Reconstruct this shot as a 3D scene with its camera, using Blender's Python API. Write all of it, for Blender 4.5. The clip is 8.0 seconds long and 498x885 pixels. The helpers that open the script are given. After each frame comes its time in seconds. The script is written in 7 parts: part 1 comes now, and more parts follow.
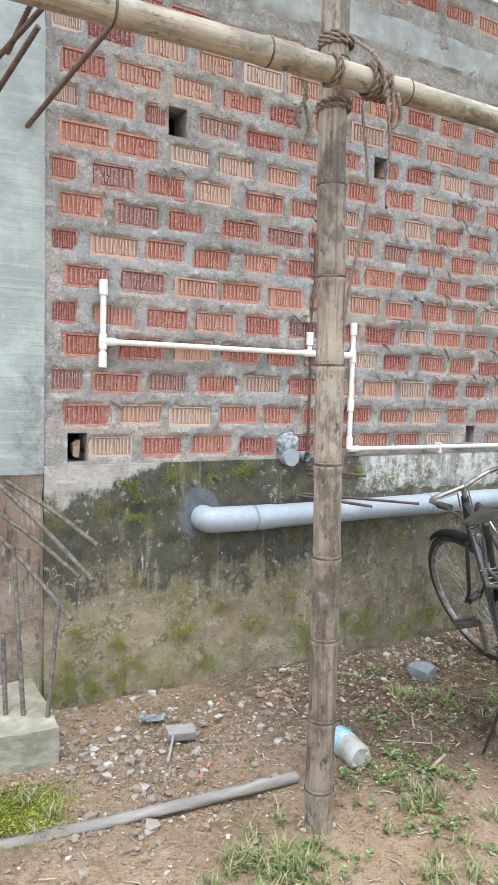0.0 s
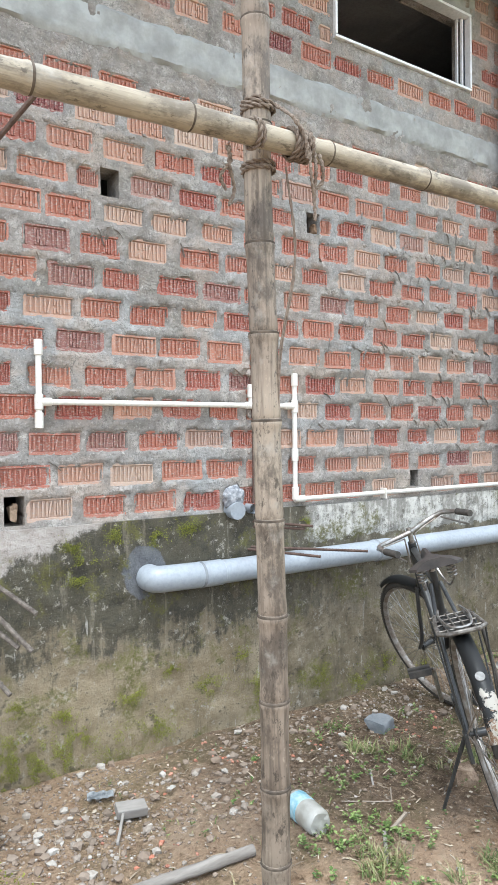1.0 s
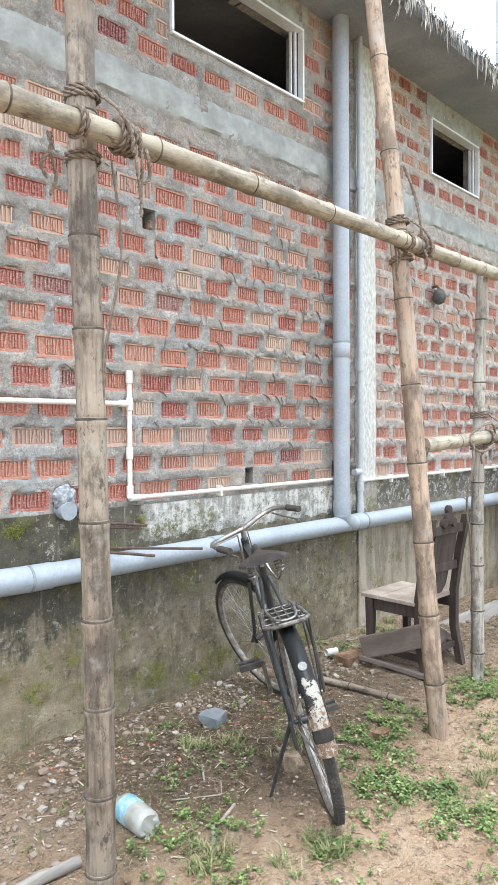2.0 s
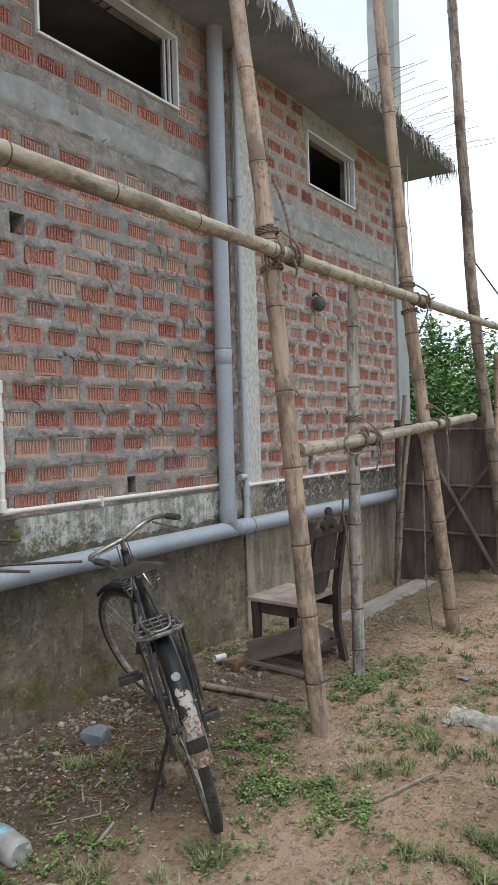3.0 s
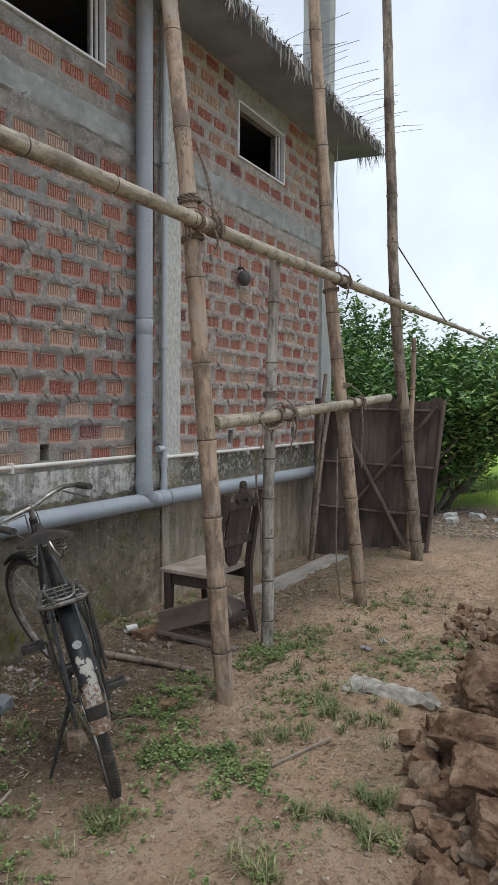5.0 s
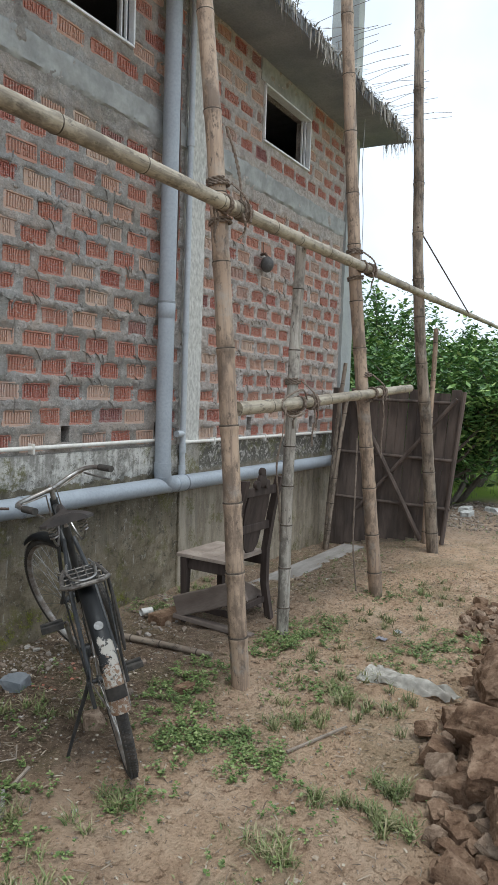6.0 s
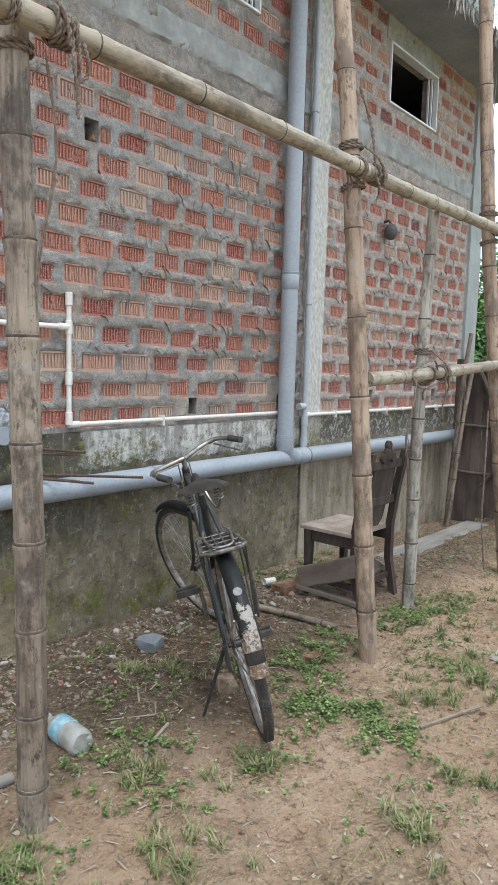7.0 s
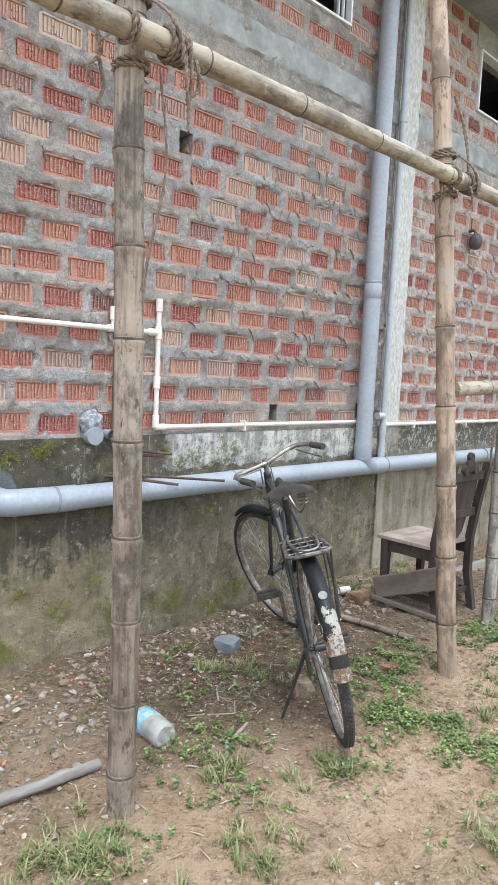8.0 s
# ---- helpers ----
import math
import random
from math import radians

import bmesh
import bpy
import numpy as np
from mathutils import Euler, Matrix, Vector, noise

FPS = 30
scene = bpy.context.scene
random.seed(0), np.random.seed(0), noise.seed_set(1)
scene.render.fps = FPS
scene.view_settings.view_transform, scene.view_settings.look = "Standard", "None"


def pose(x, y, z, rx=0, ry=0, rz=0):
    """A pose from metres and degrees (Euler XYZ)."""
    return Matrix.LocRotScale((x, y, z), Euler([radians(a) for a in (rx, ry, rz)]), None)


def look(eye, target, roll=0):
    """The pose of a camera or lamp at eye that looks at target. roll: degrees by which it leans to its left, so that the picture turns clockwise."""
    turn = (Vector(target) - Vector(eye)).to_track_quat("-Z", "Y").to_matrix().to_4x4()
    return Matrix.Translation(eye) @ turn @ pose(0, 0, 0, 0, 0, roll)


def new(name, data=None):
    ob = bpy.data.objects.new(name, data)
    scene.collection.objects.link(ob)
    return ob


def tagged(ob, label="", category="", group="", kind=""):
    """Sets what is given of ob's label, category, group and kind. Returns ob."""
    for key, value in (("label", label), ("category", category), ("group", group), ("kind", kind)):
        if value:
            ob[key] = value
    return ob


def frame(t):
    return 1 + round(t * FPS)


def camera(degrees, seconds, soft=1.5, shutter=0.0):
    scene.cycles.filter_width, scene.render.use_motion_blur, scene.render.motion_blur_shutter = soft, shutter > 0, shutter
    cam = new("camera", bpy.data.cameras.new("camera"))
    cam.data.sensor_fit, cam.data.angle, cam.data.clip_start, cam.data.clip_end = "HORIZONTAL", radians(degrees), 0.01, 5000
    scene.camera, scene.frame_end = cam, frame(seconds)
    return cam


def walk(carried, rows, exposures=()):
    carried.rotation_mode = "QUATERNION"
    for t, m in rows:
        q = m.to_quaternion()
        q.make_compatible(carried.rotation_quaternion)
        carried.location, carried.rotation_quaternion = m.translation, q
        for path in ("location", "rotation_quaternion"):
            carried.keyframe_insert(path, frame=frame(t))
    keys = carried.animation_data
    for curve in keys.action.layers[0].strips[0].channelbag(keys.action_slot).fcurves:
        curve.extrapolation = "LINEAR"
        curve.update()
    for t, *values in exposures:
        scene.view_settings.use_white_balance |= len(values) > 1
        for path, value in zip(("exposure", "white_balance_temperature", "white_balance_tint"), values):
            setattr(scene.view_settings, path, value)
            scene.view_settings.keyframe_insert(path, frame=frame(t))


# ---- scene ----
cam = camera(39.7, 8.0, soft=0.5)
PATH = [
    (0, (0.58, -2.821, 1.331), (1.568, -1.09, 1.168), 1.6),
    (0.5, (0.592, -2.831, 1.349), (1.582, -1.095, 1.278), 0.3),
    (1, (0.631, -2.814, 1.359), (1.738, -1.149, 1.334), -0.6),
    (1.2, (0.648, -2.813, 1.363), (1.816, -1.19, 1.314), -1.0),
    (1.5, (0.655, -2.825, 1.362), (1.93, -1.285, 1.325), -0.2),
    (2, (0.68, -2.839, 1.366), (2.127, -1.459, 1.328), -0.3),
    (2.2, (0.684, -2.853, 1.377), (2.167, -1.512, 1.396), -0.5),
    (3.3, (0.762, -2.924, 1.372), (2.426, -1.815, 1.316), -1.7),
    (3.5, (0.762, -2.925, 1.369), (2.435, -1.83, 1.311), -1.4),
    (4, (0.769, -2.933, 1.367), (2.47, -1.883, 1.301), -0.8),
    (4.5, (0.771, -2.946, 1.362), (2.511, -1.963, 1.28), 0.2),
    (5.8, (0.774, -2.982, 1.368), (2.509, -1.996, 1.231), 1.1),
    (6, (0.762, -2.922, 1.355), (2.485, -1.915, 1.217), 2.0),
    (6.5, (0.756, -2.886, 1.351), (2.407, -1.77, 1.183), 2.5),
    (7, (0.719, -2.835, 1.334), (2.259, -1.578, 1.114), 1.6),
    (7.5, (0.663, -2.813, 1.322), (2.099, -1.44, 1.092), 1.1),
    (8, (0.64, -2.805, 1.318), (2.052, -1.403, 1.118), 2.7),
]
EXPOSURES = [
    (0, 0.51, 5780, 7), (1, 0.61, 5780, 7), (2, 0.72, 5780, 7), (2.2, 0.56, 5800, 7.5), (3.3, -0.65, 5930, 10), (4.5, -0.81, 5950, 10), (6, -0.46, 5800, 6.5),
    (6.5, -0.23, 5780, 7), (7, -0.01, 5780, 7), (7.5, 0.46, 5760, 8), (8, 0.43, 5760, 8),
]
walk(cam, [(t, look(eye, target, roll)) for t, eye, target, roll in PATH],
     exposures=EXPOSURES)

# ---- light ----
world = bpy.data.worlds.new("sky")
scene.world = world
world.use_nodes = True
wn, wl = world.node_tree.nodes, world.node_tree.links
wn.clear()
sky = wn.new("ShaderNodeTexSky")
sky.sky_type = "NISHITA"
sky.sun_disc = False
sky.sun_elevation = radians(69)
sky.sun_rotation = radians(150)
sky.dust_density = 4.0
sky.air_density = 1.0
veil = wn.new("ShaderNodeMix")
veil.data_type = "RGBA"
veil.inputs["B"].default_value = (12.3, 12.7, 13.0, 1)
wtc = wn.new("ShaderNodeTexCoord")
wcloud = wn.new("ShaderNodeTexNoise")
wcloud.inputs["Scale"].default_value = 3.0
wcloud.inputs["Detail"].default_value = 6.0
wramp = wn.new("ShaderNodeMapRange")
wramp.inputs["From Min"].default_value = 0.30
wramp.inputs["From Max"].default_value = 0.62
wramp.inputs["To Min"].default_value = 0.55
wramp.inputs["To Max"].default_value = 0.95
wbg = wn.new("ShaderNodeBackground")
wbg.inputs["Strength"].default_value = 0.15
wout = wn.new("ShaderNodeOutputWorld")
wl.new(wtc.outputs["Generated"], wcloud.inputs["Vector"])
wl.new(wcloud.outputs["Fac"], wramp.inputs["Value"])
wl.new(wramp.outputs["Result"], veil.inputs["Factor"])
wl.new(sky.outputs["Color"], veil.inputs["A"])
wl.new(veil.outputs["Result"], wbg.inputs["Color"])
wl.new(wbg.outputs["Background"], wout.inputs["Surface"])
sun = new("sun", bpy.data.lights.new("sun", "SUN"))
sun.data.energy = 2.3
sun.data.angle = radians(16)
sun.data.color = (1.0, 0.945, 0.85)
sun.matrix_world = look((-1.5, -4.0, 14), (2, 0, 0))


# ---- materials ----
def mat(name):
    m = bpy.data.materials.new(name)
    m.use_nodes = True
    m.node_tree.nodes["Principled BSDF"].inputs["Roughness"].default_value = 0.85
    return m


class Nodes:
    """Short hand for building a node material."""

    def __init__(self, name, rough=0.85, metal=0.0, spec=0.3):
        self.m = mat(name)
        self.t = self.m.node_tree
        self.p = self.t.nodes["Principled BSDF"]
        self.p.inputs["Roughness"].default_value = rough
        self.p.inputs["Metallic"].default_value = metal
        self.p.inputs["Specular IOR Level"].default_value = spec
        self.co = self.t.nodes.new("ShaderNodeTexCoord").outputs["Object"]

    def link(self, a, b):
        self.t.links.new(a, b)

    def node(self, kind):
        return self.t.nodes.new(kind)

    def world_co(self):
        return self.node("ShaderNodeNewGeometry").outputs["Position"]

    def rand(self):
        return self.node("ShaderNodeObjectInfo").outputs["Random"]

    def island(self):
        return self.node("ShaderNodeNewGeometry").outputs["Random Per Island"]

    def scaled(self, co, s):
        n = self.node("ShaderNodeMapping")
        n.inputs["Scale"].default_value = s
        self.link(co, n.inputs["Vector"])
        return n.outputs["Vector"]

    def moved(self, co, value):
        """Coordinates shifted by a random value, so that alike pieces differ."""
        n = self.node("ShaderNodeVectorMath")
        n.operation = "ADD"
        k = self.node("ShaderNodeMath")
        k.operation = "MULTIPLY"
        k.inputs[1].default_value = 37.0
        self.link(value, k.inputs[0])
        self.link(co, n.inputs[0])
        self.link(k.outputs[0], n.inputs[1])
        return n.outputs[0]

    def noise(self, scale, detail=5.0, rough=0.6, co=None, dist=0.0):
        n = self.node("ShaderNodeTexNoise")
        n.inputs["Scale"].default_value = scale
        n.inputs["Detail"].default_value = detail
        n.inputs["Roughness"].default_value = rough
        n.inputs["Distortion"].default_value = dist
        self.link(co or self.co, n.inputs["Vector"])
        return n.outputs["Fac"]

    def ramp(self, value, lo, hi, a=0.0, b=1.0):
        n = self.node("ShaderNodeMapRange")
        n.interpolation_type = "SMOOTHSTEP"
        for k, v in (("From Min", lo), ("From Max", hi), ("To Min", a), ("To Max", b)):
            n.inputs[k].default_value = v
        self.link(value, n.inputs["Value"])
        return n.outputs["Result"]

    def colours(self, value, stops):
        n = self.node("ShaderNodeValToRGB")
        e = n.color_ramp.elements
        while len(e) < len(stops):
            e.new(0.5)
        for k, (at, c) in enumerate(stops):
            e[k].position, e[k].color = at, (*c, 1)
        self.link(value, n.inputs["Fac"])
        return n.outputs["Color"]

    def mix(self, f, a, b, blend="MIX"):
        n = self.node("ShaderNodeMix")
        n.data_type = "RGBA"
        n.blend_type = blend
        for key, v in (("Factor", f), ("A", a), ("B", b)):
            if isinstance(v, (int, float)):
                n.inputs[key].default_value = v
            elif isinstance(v, tuple):
                n.inputs[key].default_value = (*v, 1)
            else:
                self.link(v, n.inputs[key])
        return n.outputs["Result"]

    def math(self, op, a, b=0.0):
        n = self.node("ShaderNodeMath")
        n.operation = op
        for k, v in ((0, a), (1, b)):
            if isinstance(v, (int, float)):
                n.inputs[k].default_value = v
            else:
                self.link(v, n.inputs[k])
        return n.outputs[0]

    def axis(self, co, which):
        n = self.node("ShaderNodeSeparateXYZ")
        self.link(co, n.inputs[0])
        return n.outputs[which]

    def bump(self, height, strength=0.4, dist=0.01):
        n = self.node("ShaderNodeBump")
        n.inputs["Strength"].default_value = strength
        n.inputs["Distance"].default_value = dist
        self.link(height, n.inputs["Height"])
        self.link(n.outputs["Normal"], self.p.inputs["Normal"])

    def base(self, c):
        if isinstance(c, tuple):
            self.p.inputs["Base Color"].default_value = (*c, 1)
        else:
            self.link(c, self.p.inputs["Base Color"])

    def roughness(self, v):
        self.link(v, self.p.inputs["Roughness"])


def two_tone(name, a, b, scale=6.0, rough=0.8, metal=0.0, bump=0.3, spec=0.3, stretch=None, fine=60.0):
    """A surface of two colours at two scales of noise, with fine relief."""
    n = Nodes(name, rough, metal, spec)
    co = n.scaled(n.co, stretch) if stretch else n.co
    v = n.noise(scale, co=co)
    f = n.noise(fine, 3.0, co=co)
    c = n.mix(n.ramp(v, 0.3, 0.7), a, b)
    c = n.mix(n.ramp(f, 0.35, 0.75, 0.0, 0.35), c, tuple(0.55 * k for k in a))
    n.base(c)
    n.bump(f, bump, 0.004)
    return n.m


def mortar_material():
    n = Nodes("mortar", 0.92)
    co = n.world_co()
    big = n.noise(1.5, 5.0, 0.6, co=co)
    mid = n.noise(8.0, 8.0, 0.7, co=co)
    lump = n.noise(26.0, 6.0, 0.72, co=co, dist=0.3)
    fine = n.noise(110.0, 4.0, 0.7, co=co)
    c = n.colours(mid, [(0.30, (0.145, 0.132, 0.118)), (0.5, (0.28, 0.26, 0.24)), (0.68, (0.45, 0.425, 0.395))])
    c = n.mix(n.ramp(lump, 0.52, 0.66, 0.0, 0.55), c, (0.15, 0.145, 0.14))
    c = n.mix(n.ramp(lump, 0.42, 0.32, 0.0, 0.45), c, (0.50, 0.495, 0.48))
    c = n.mix(n.ramp(big, 0.48, 0.66, 0.0, 0.45), c, (0.33, 0.36, 0.375))
    damp = n.noise(2.3, 7.0, 0.7, co=n.scaled(co, (0.6, 0.6, 1.5)), dist=0.6)
    c = n.mix(n.ramp(damp, 0.50, 0.62, 0.0, 0.6), c, (0.175, 0.165, 0.14))
    warm = n.noise(3.3, 6.0, 0.65, co=co)
    c = n.mix(n.ramp(warm, 0.48, 0.64, 0.0, 0.5), c, (0.42, 0.345, 0.285))
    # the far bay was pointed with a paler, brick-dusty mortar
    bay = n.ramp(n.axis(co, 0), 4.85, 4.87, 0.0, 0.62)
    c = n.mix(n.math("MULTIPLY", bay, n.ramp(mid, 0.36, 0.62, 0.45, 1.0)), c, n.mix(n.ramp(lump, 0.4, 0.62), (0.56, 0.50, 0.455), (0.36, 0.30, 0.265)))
    chalk = n.noise(13.0, 8.0, 0.78, co=co, dist=0.6)
    c = n.mix(n.ramp(chalk, 0.57, 0.66, 0.0, 0.6), c, (0.56, 0.53, 0.49))
    crack = n.noise(9.0, 7.0, 0.8, co=co, dist=1.2)
    dark = n.math("ABSOLUTE", n.math("SUBTRACT", crack, 0.5))
    c = n.mix(n.math("MULTIPLY", n.ramp(dark, 0.0, 0.014, 0.9, 0.0), n.ramp(mid, 0.45, 0.55)), c, (0.05, 0.05, 0.05))
    c = n.mix(n.ramp(fine, 0.58, 0.68, 0.0, 0.7), c, (0.10, 0.095, 0.088))
    c = n.mix(n.ramp(fine, 0.42, 0.32, 0.0, 0.5), c, (0.56, 0.54, 0.51))
    n.base(c)
    h = n.math("ADD", mid, n.math("ADD", n.math("MULTIPLY", lump, 0.7), n.math("MULTIPLY", fine, 0.2)))
    n.bump(h, 1.0, 0.018)
    return n.m


def brick_material():
    n = Nodes("fired_brick", 0.9)
    r = n.rand()
    co = n.moved(n.co, r)
    c = n.colours(r, [(0.0, (0.395, 0.138, 0.098)), (0.25, (0.465, 0.215, 0.15)), (0.45, (0.325, 0.092, 0.074)), (0.62, (0.50, 0.29, 0.21)),
                      (0.84, (0.54, 0.42, 0.335)), (0.985, (0.22, 0.07, 0.075))])
    v = n.noise(22.0, 5.0, 0.7, co=co)
    c = n.mix(n.ramp(v, 0.42, 0.72, 0.0, 0.55), c, (0.45, 0.29, 0.225))
    smear = n.noise(15.0, 6.0, 0.7, co=co, dist=0.8)
    c = n.mix(n.ramp(smear, 0.50, 0.62, 0.0, 0.75), c, n.mix(n.ramp(v, 0.4, 0.6), (0.36, 0.345, 0.335), (0.56, 0.48, 0.42)))
    fine = n.noise(160.0, 3.0, co=co)
    c = n.mix(n.ramp(fine, 0.45, 0.75, 0.0, 0.35), c, (0.20, 0.10, 0.07))
    n.base(c)
    n.bump(n.math("ADD", v, n.math("MULTIPLY", fine, 0.5)), 0.6, 0.006)
    return n.m


def plinth_material():
    """Old cement render: damp stains, algae, drips and a limewashed stretch with a ragged lower edge."""
    n = Nodes("old_render", 0.92)
    co = n.world_co()
    x, z = n.axis(co, 0), n.axis(co, 2)
    big = n.noise(1.7, 6.0, 0.65, co=co)
    mid = n.noise(6.5, 9.0, 0.74, co=co)
    blot = n.noise(15.0, 8.0, 0.8, co=co)
    streak = n.noise(5.0, 6.0, 0.7, co=n.scaled(co, (3.0, 3.0, 0.35)))
    fine = n.noise(60.0, 6.0, 0.75, co=co)
    c = n.colours(mid, [(0.36, (0.105, 0.087, 0.06)), (0.49, (0.23, 0.197, 0.143)), (0.62, (0.37, 0.325, 0.245))])
    # warmer and paler towards the foot
    foot = n.ramp(n.math("ADD", z, n.math("MULTIPLY", big, 0.5)), 0.50, 0.92, 0.70, 0.0)
    foot = n.math("MULTIPLY", foot, n.ramp(n.math("ADD", x, n.math("MULTIPLY", big, 0.6)), 2.4, 3.2, 1.0, 0.35))
    c = n.mix(foot, c, n.mix(n.ramp(blot, 0.35, 0.65), (0.235, 0.18, 0.105), (0.375, 0.305, 0.195)))
    # black algae in the upper part, broken up
    algae = n.ramp(n.math("ADD", n.math("MULTIPLY", z, 0.75), n.math("ADD", n.math("MULTIPLY", mid, 0.9), n.math("MULTIPLY", streak, 0.5))), 0.98, 1.12, 0.0, 0.9)
    algae = n.math("MULTIPLY", algae, n.ramp(x, 2.5, 3.3, 1.0, 0.5))
    c = n.mix(algae, c, n.mix(n.ramp(blot, 0.4, 0.6), (0.035, 0.034, 0.028), (0.085, 0.08, 0.055)))
    c = n.mix(n.ramp(blot, 0.53, 0.62, 0.0, 0.7), c, (0.065, 0.058, 0.045))
    runs = n.noise(9.0, 7.0, 0.75, co=n.scaled(co, (2.2, 2.2, 0.22)))
    c = n.mix(n.ramp(runs, 0.54, 0.64, 0.0, 0.4), c, (0.085, 0.072, 0.052))
    c = n.mix(n.ramp(runs, 0.43, 0.34, 0.0, 0.25), c, (0.40, 0.35, 0.265))
    low = n.math("MULTIPLY", n.ramp(n.math("ADD", z, n.math("MULTIPLY", mid, 0.5)), 0.40, 0.78, 0.5, 0.0), n.math("MULTIPLY", n.ramp(n.math("ADD", x, big), 2.9, 3.6), n.ramp(x, 4.3, 4.7, 1.0, 0.3)))
    c = n.mix(low, c, n.mix(n.ramp(blot, 0.38, 0.62), (0.135, 0.108, 0.066), (0.062, 0.054, 0.032)))
    # pale lichen and drips of lime
    c = n.mix(n.ramp(n.noise(19.0, 8.0, 0.82, co=co), 0.57, 0.62, 0.0, 0.75), c, (0.40, 0.375, 0.32))
    drip = n.noise(26.0, 3.0, 0.6, co=n.scaled(co, (1.6, 1.6, 0.10)))
    c = n.mix(n.math("MULTIPLY", n.ramp(drip, 0.66, 0.72, 0.0, 0.75), n.ramp(mid, 0.42, 0.55)), c, (0.46, 0.44, 0.40))
    # limewash with a ragged lower edge
    edge = n.math("ADD", z, n.math("MULTIPLY", n.noise(11.0, 6.0, 0.75, co=co), 0.16))
    inside = n.math("MULTIPLY", n.ramp(edge, 0.875, 0.885), n.ramp(n.math("ADD", x, n.math("MULTIPLY", mid, 0.3)), 2.98, 3.02))
    inside = n.math("MULTIPLY", inside, n.ramp(n.math("ADD", x, n.math("MULTIPLY", mid, 0.6)), 4.6, 5.6, 1.0, 0.15))
    lime = n.mix(n.ramp(n.math("ADD", n.math("MULTIPLY", streak, 0.5), n.math("MULTIPLY", blot, 0.5)), 0.43, 0.56), (0.60, 0.59, 0.55), (0.27, 0.26, 0.235))
    lime = n.mix(n.ramp(n.noise(22.0, 6.0, 0.75, co=co), 0.55, 0.64, 0.0, 0.85), lime, (0.15, 0.14, 0.12))
    c = n.mix(inside, c, lime)
    # bare cement wedge below the near column
    wedge = n.math("SUBTRACT", z, n.math("MULTIPLY", x, 0.36))
    strip = n.ramp(n.math("ADD", wedge, n.math("MULTIPLY", n.math("SUBTRACT", mid, 0.5), 0.22)), 0.345, 0.375)
    c = n.mix(strip, c, n.mix(n.ramp(blot, 0.35, 0.65), (0.44, 0.41, 0.38), (0.33, 0.29, 0.26)))
    # dark cement round the outlet of the waste pipe
    dx = n.math("DIVIDE", n.math("SUBTRACT", x, 1.925), 0.105)
    dz = n.math("DIVIDE", n.math("SUBTRACT", z, 0.755), 0.115)
    d = n.math("ADD", n.math("MULTIPLY", dx, dx), n.math("MULTIPLY", dz, dz))
    c = n.mix(n.ramp(n.math("ADD", d, n.math("MULTIPLY", mid, 1.4)), 1.62, 1.78, 1.0, 0.0), c, n.mix(n.ramp(blot, 0.4, 0.6), (0.085, 0.09, 0.10), (0.15, 0.155, 0.165)))
    # bare paler pier below the second column
    pier = n.math("MULTIPLY", n.ramp(x, 4.745, 4.755), n.ramp(x, 4.985, 4.995, 1.0, 0.0))
    pier = n.math("MULTIPLY", pier, n.ramp(n.math("ADD", z, n.math("MULTIPLY", mid, 0.25)), 0.80, 0.92, 0.8, 0.15))
    c = n.mix(pier, c, n.mix(n.ramp(streak, 0.38, 0.62), (0.46, 0.405, 0.32), (0.27, 0.235, 0.185)))
    # cleaner, paler render under the far bay
    bay = n.ramp(x, 4.985, 4.995, 0.0, 0.6)
    c = n.mix(n.math("MULTIPLY", bay, n.ramp(z, 0.70, 0.80, 1.0, 0.25)), c, n.mix(n.ramp(streak, 0.36, 0.64), (0.46, 0.40, 0.31), (0.25, 0.21, 0.16)))
    crumb = n.math("MULTIPLY", n.ramp(x, 4.985, 4.995), n.ramp(n.math("ADD", z, n.math("MULTIPLY", mid, 0.2)), 0.86, 0.92))
    flecks = n.noise(21.0, 8.0, 0.8, co=co, dist=0.8)
    c = n.mix(n.math("MULTIPLY", crumb, 0.85), c, n.mix(n.ramp(flecks, 0.50, 0.58), (0.085, 0.08, 0.068), (0.44, 0.42, 0.385)))
    # green film
    film = n.math("MULTIPLY", n.ramp(n.noise(4.5, 6.0, 0.7, co=co), 0.52, 0.62), n.ramp(x, 1.6, 5.0, 0.9, 0.8))
    c = n.mix(n.math("MULTIPLY", film, n.ramp(fine, 0.35, 0.6)), c, (0.135, 0.13, 0.04))
    c = n.mix(n.ramp(fine, 0.58, 0.68, 0.0, 0.55), c, (0.07, 0.062, 0.048))
    c = n.mix(n.ramp(fine, 0.42, 0.32, 0.0, 0.4), c, (0.46, 0.42, 0.35))
    n.base(c)
    n.bump(n.math("ADD", mid, n.math("ADD", n.math("MULTIPLY", blot, 0.5), n.math("MULTIPLY", fine, 0.4))), 0.9, 0.016)
    return n.m


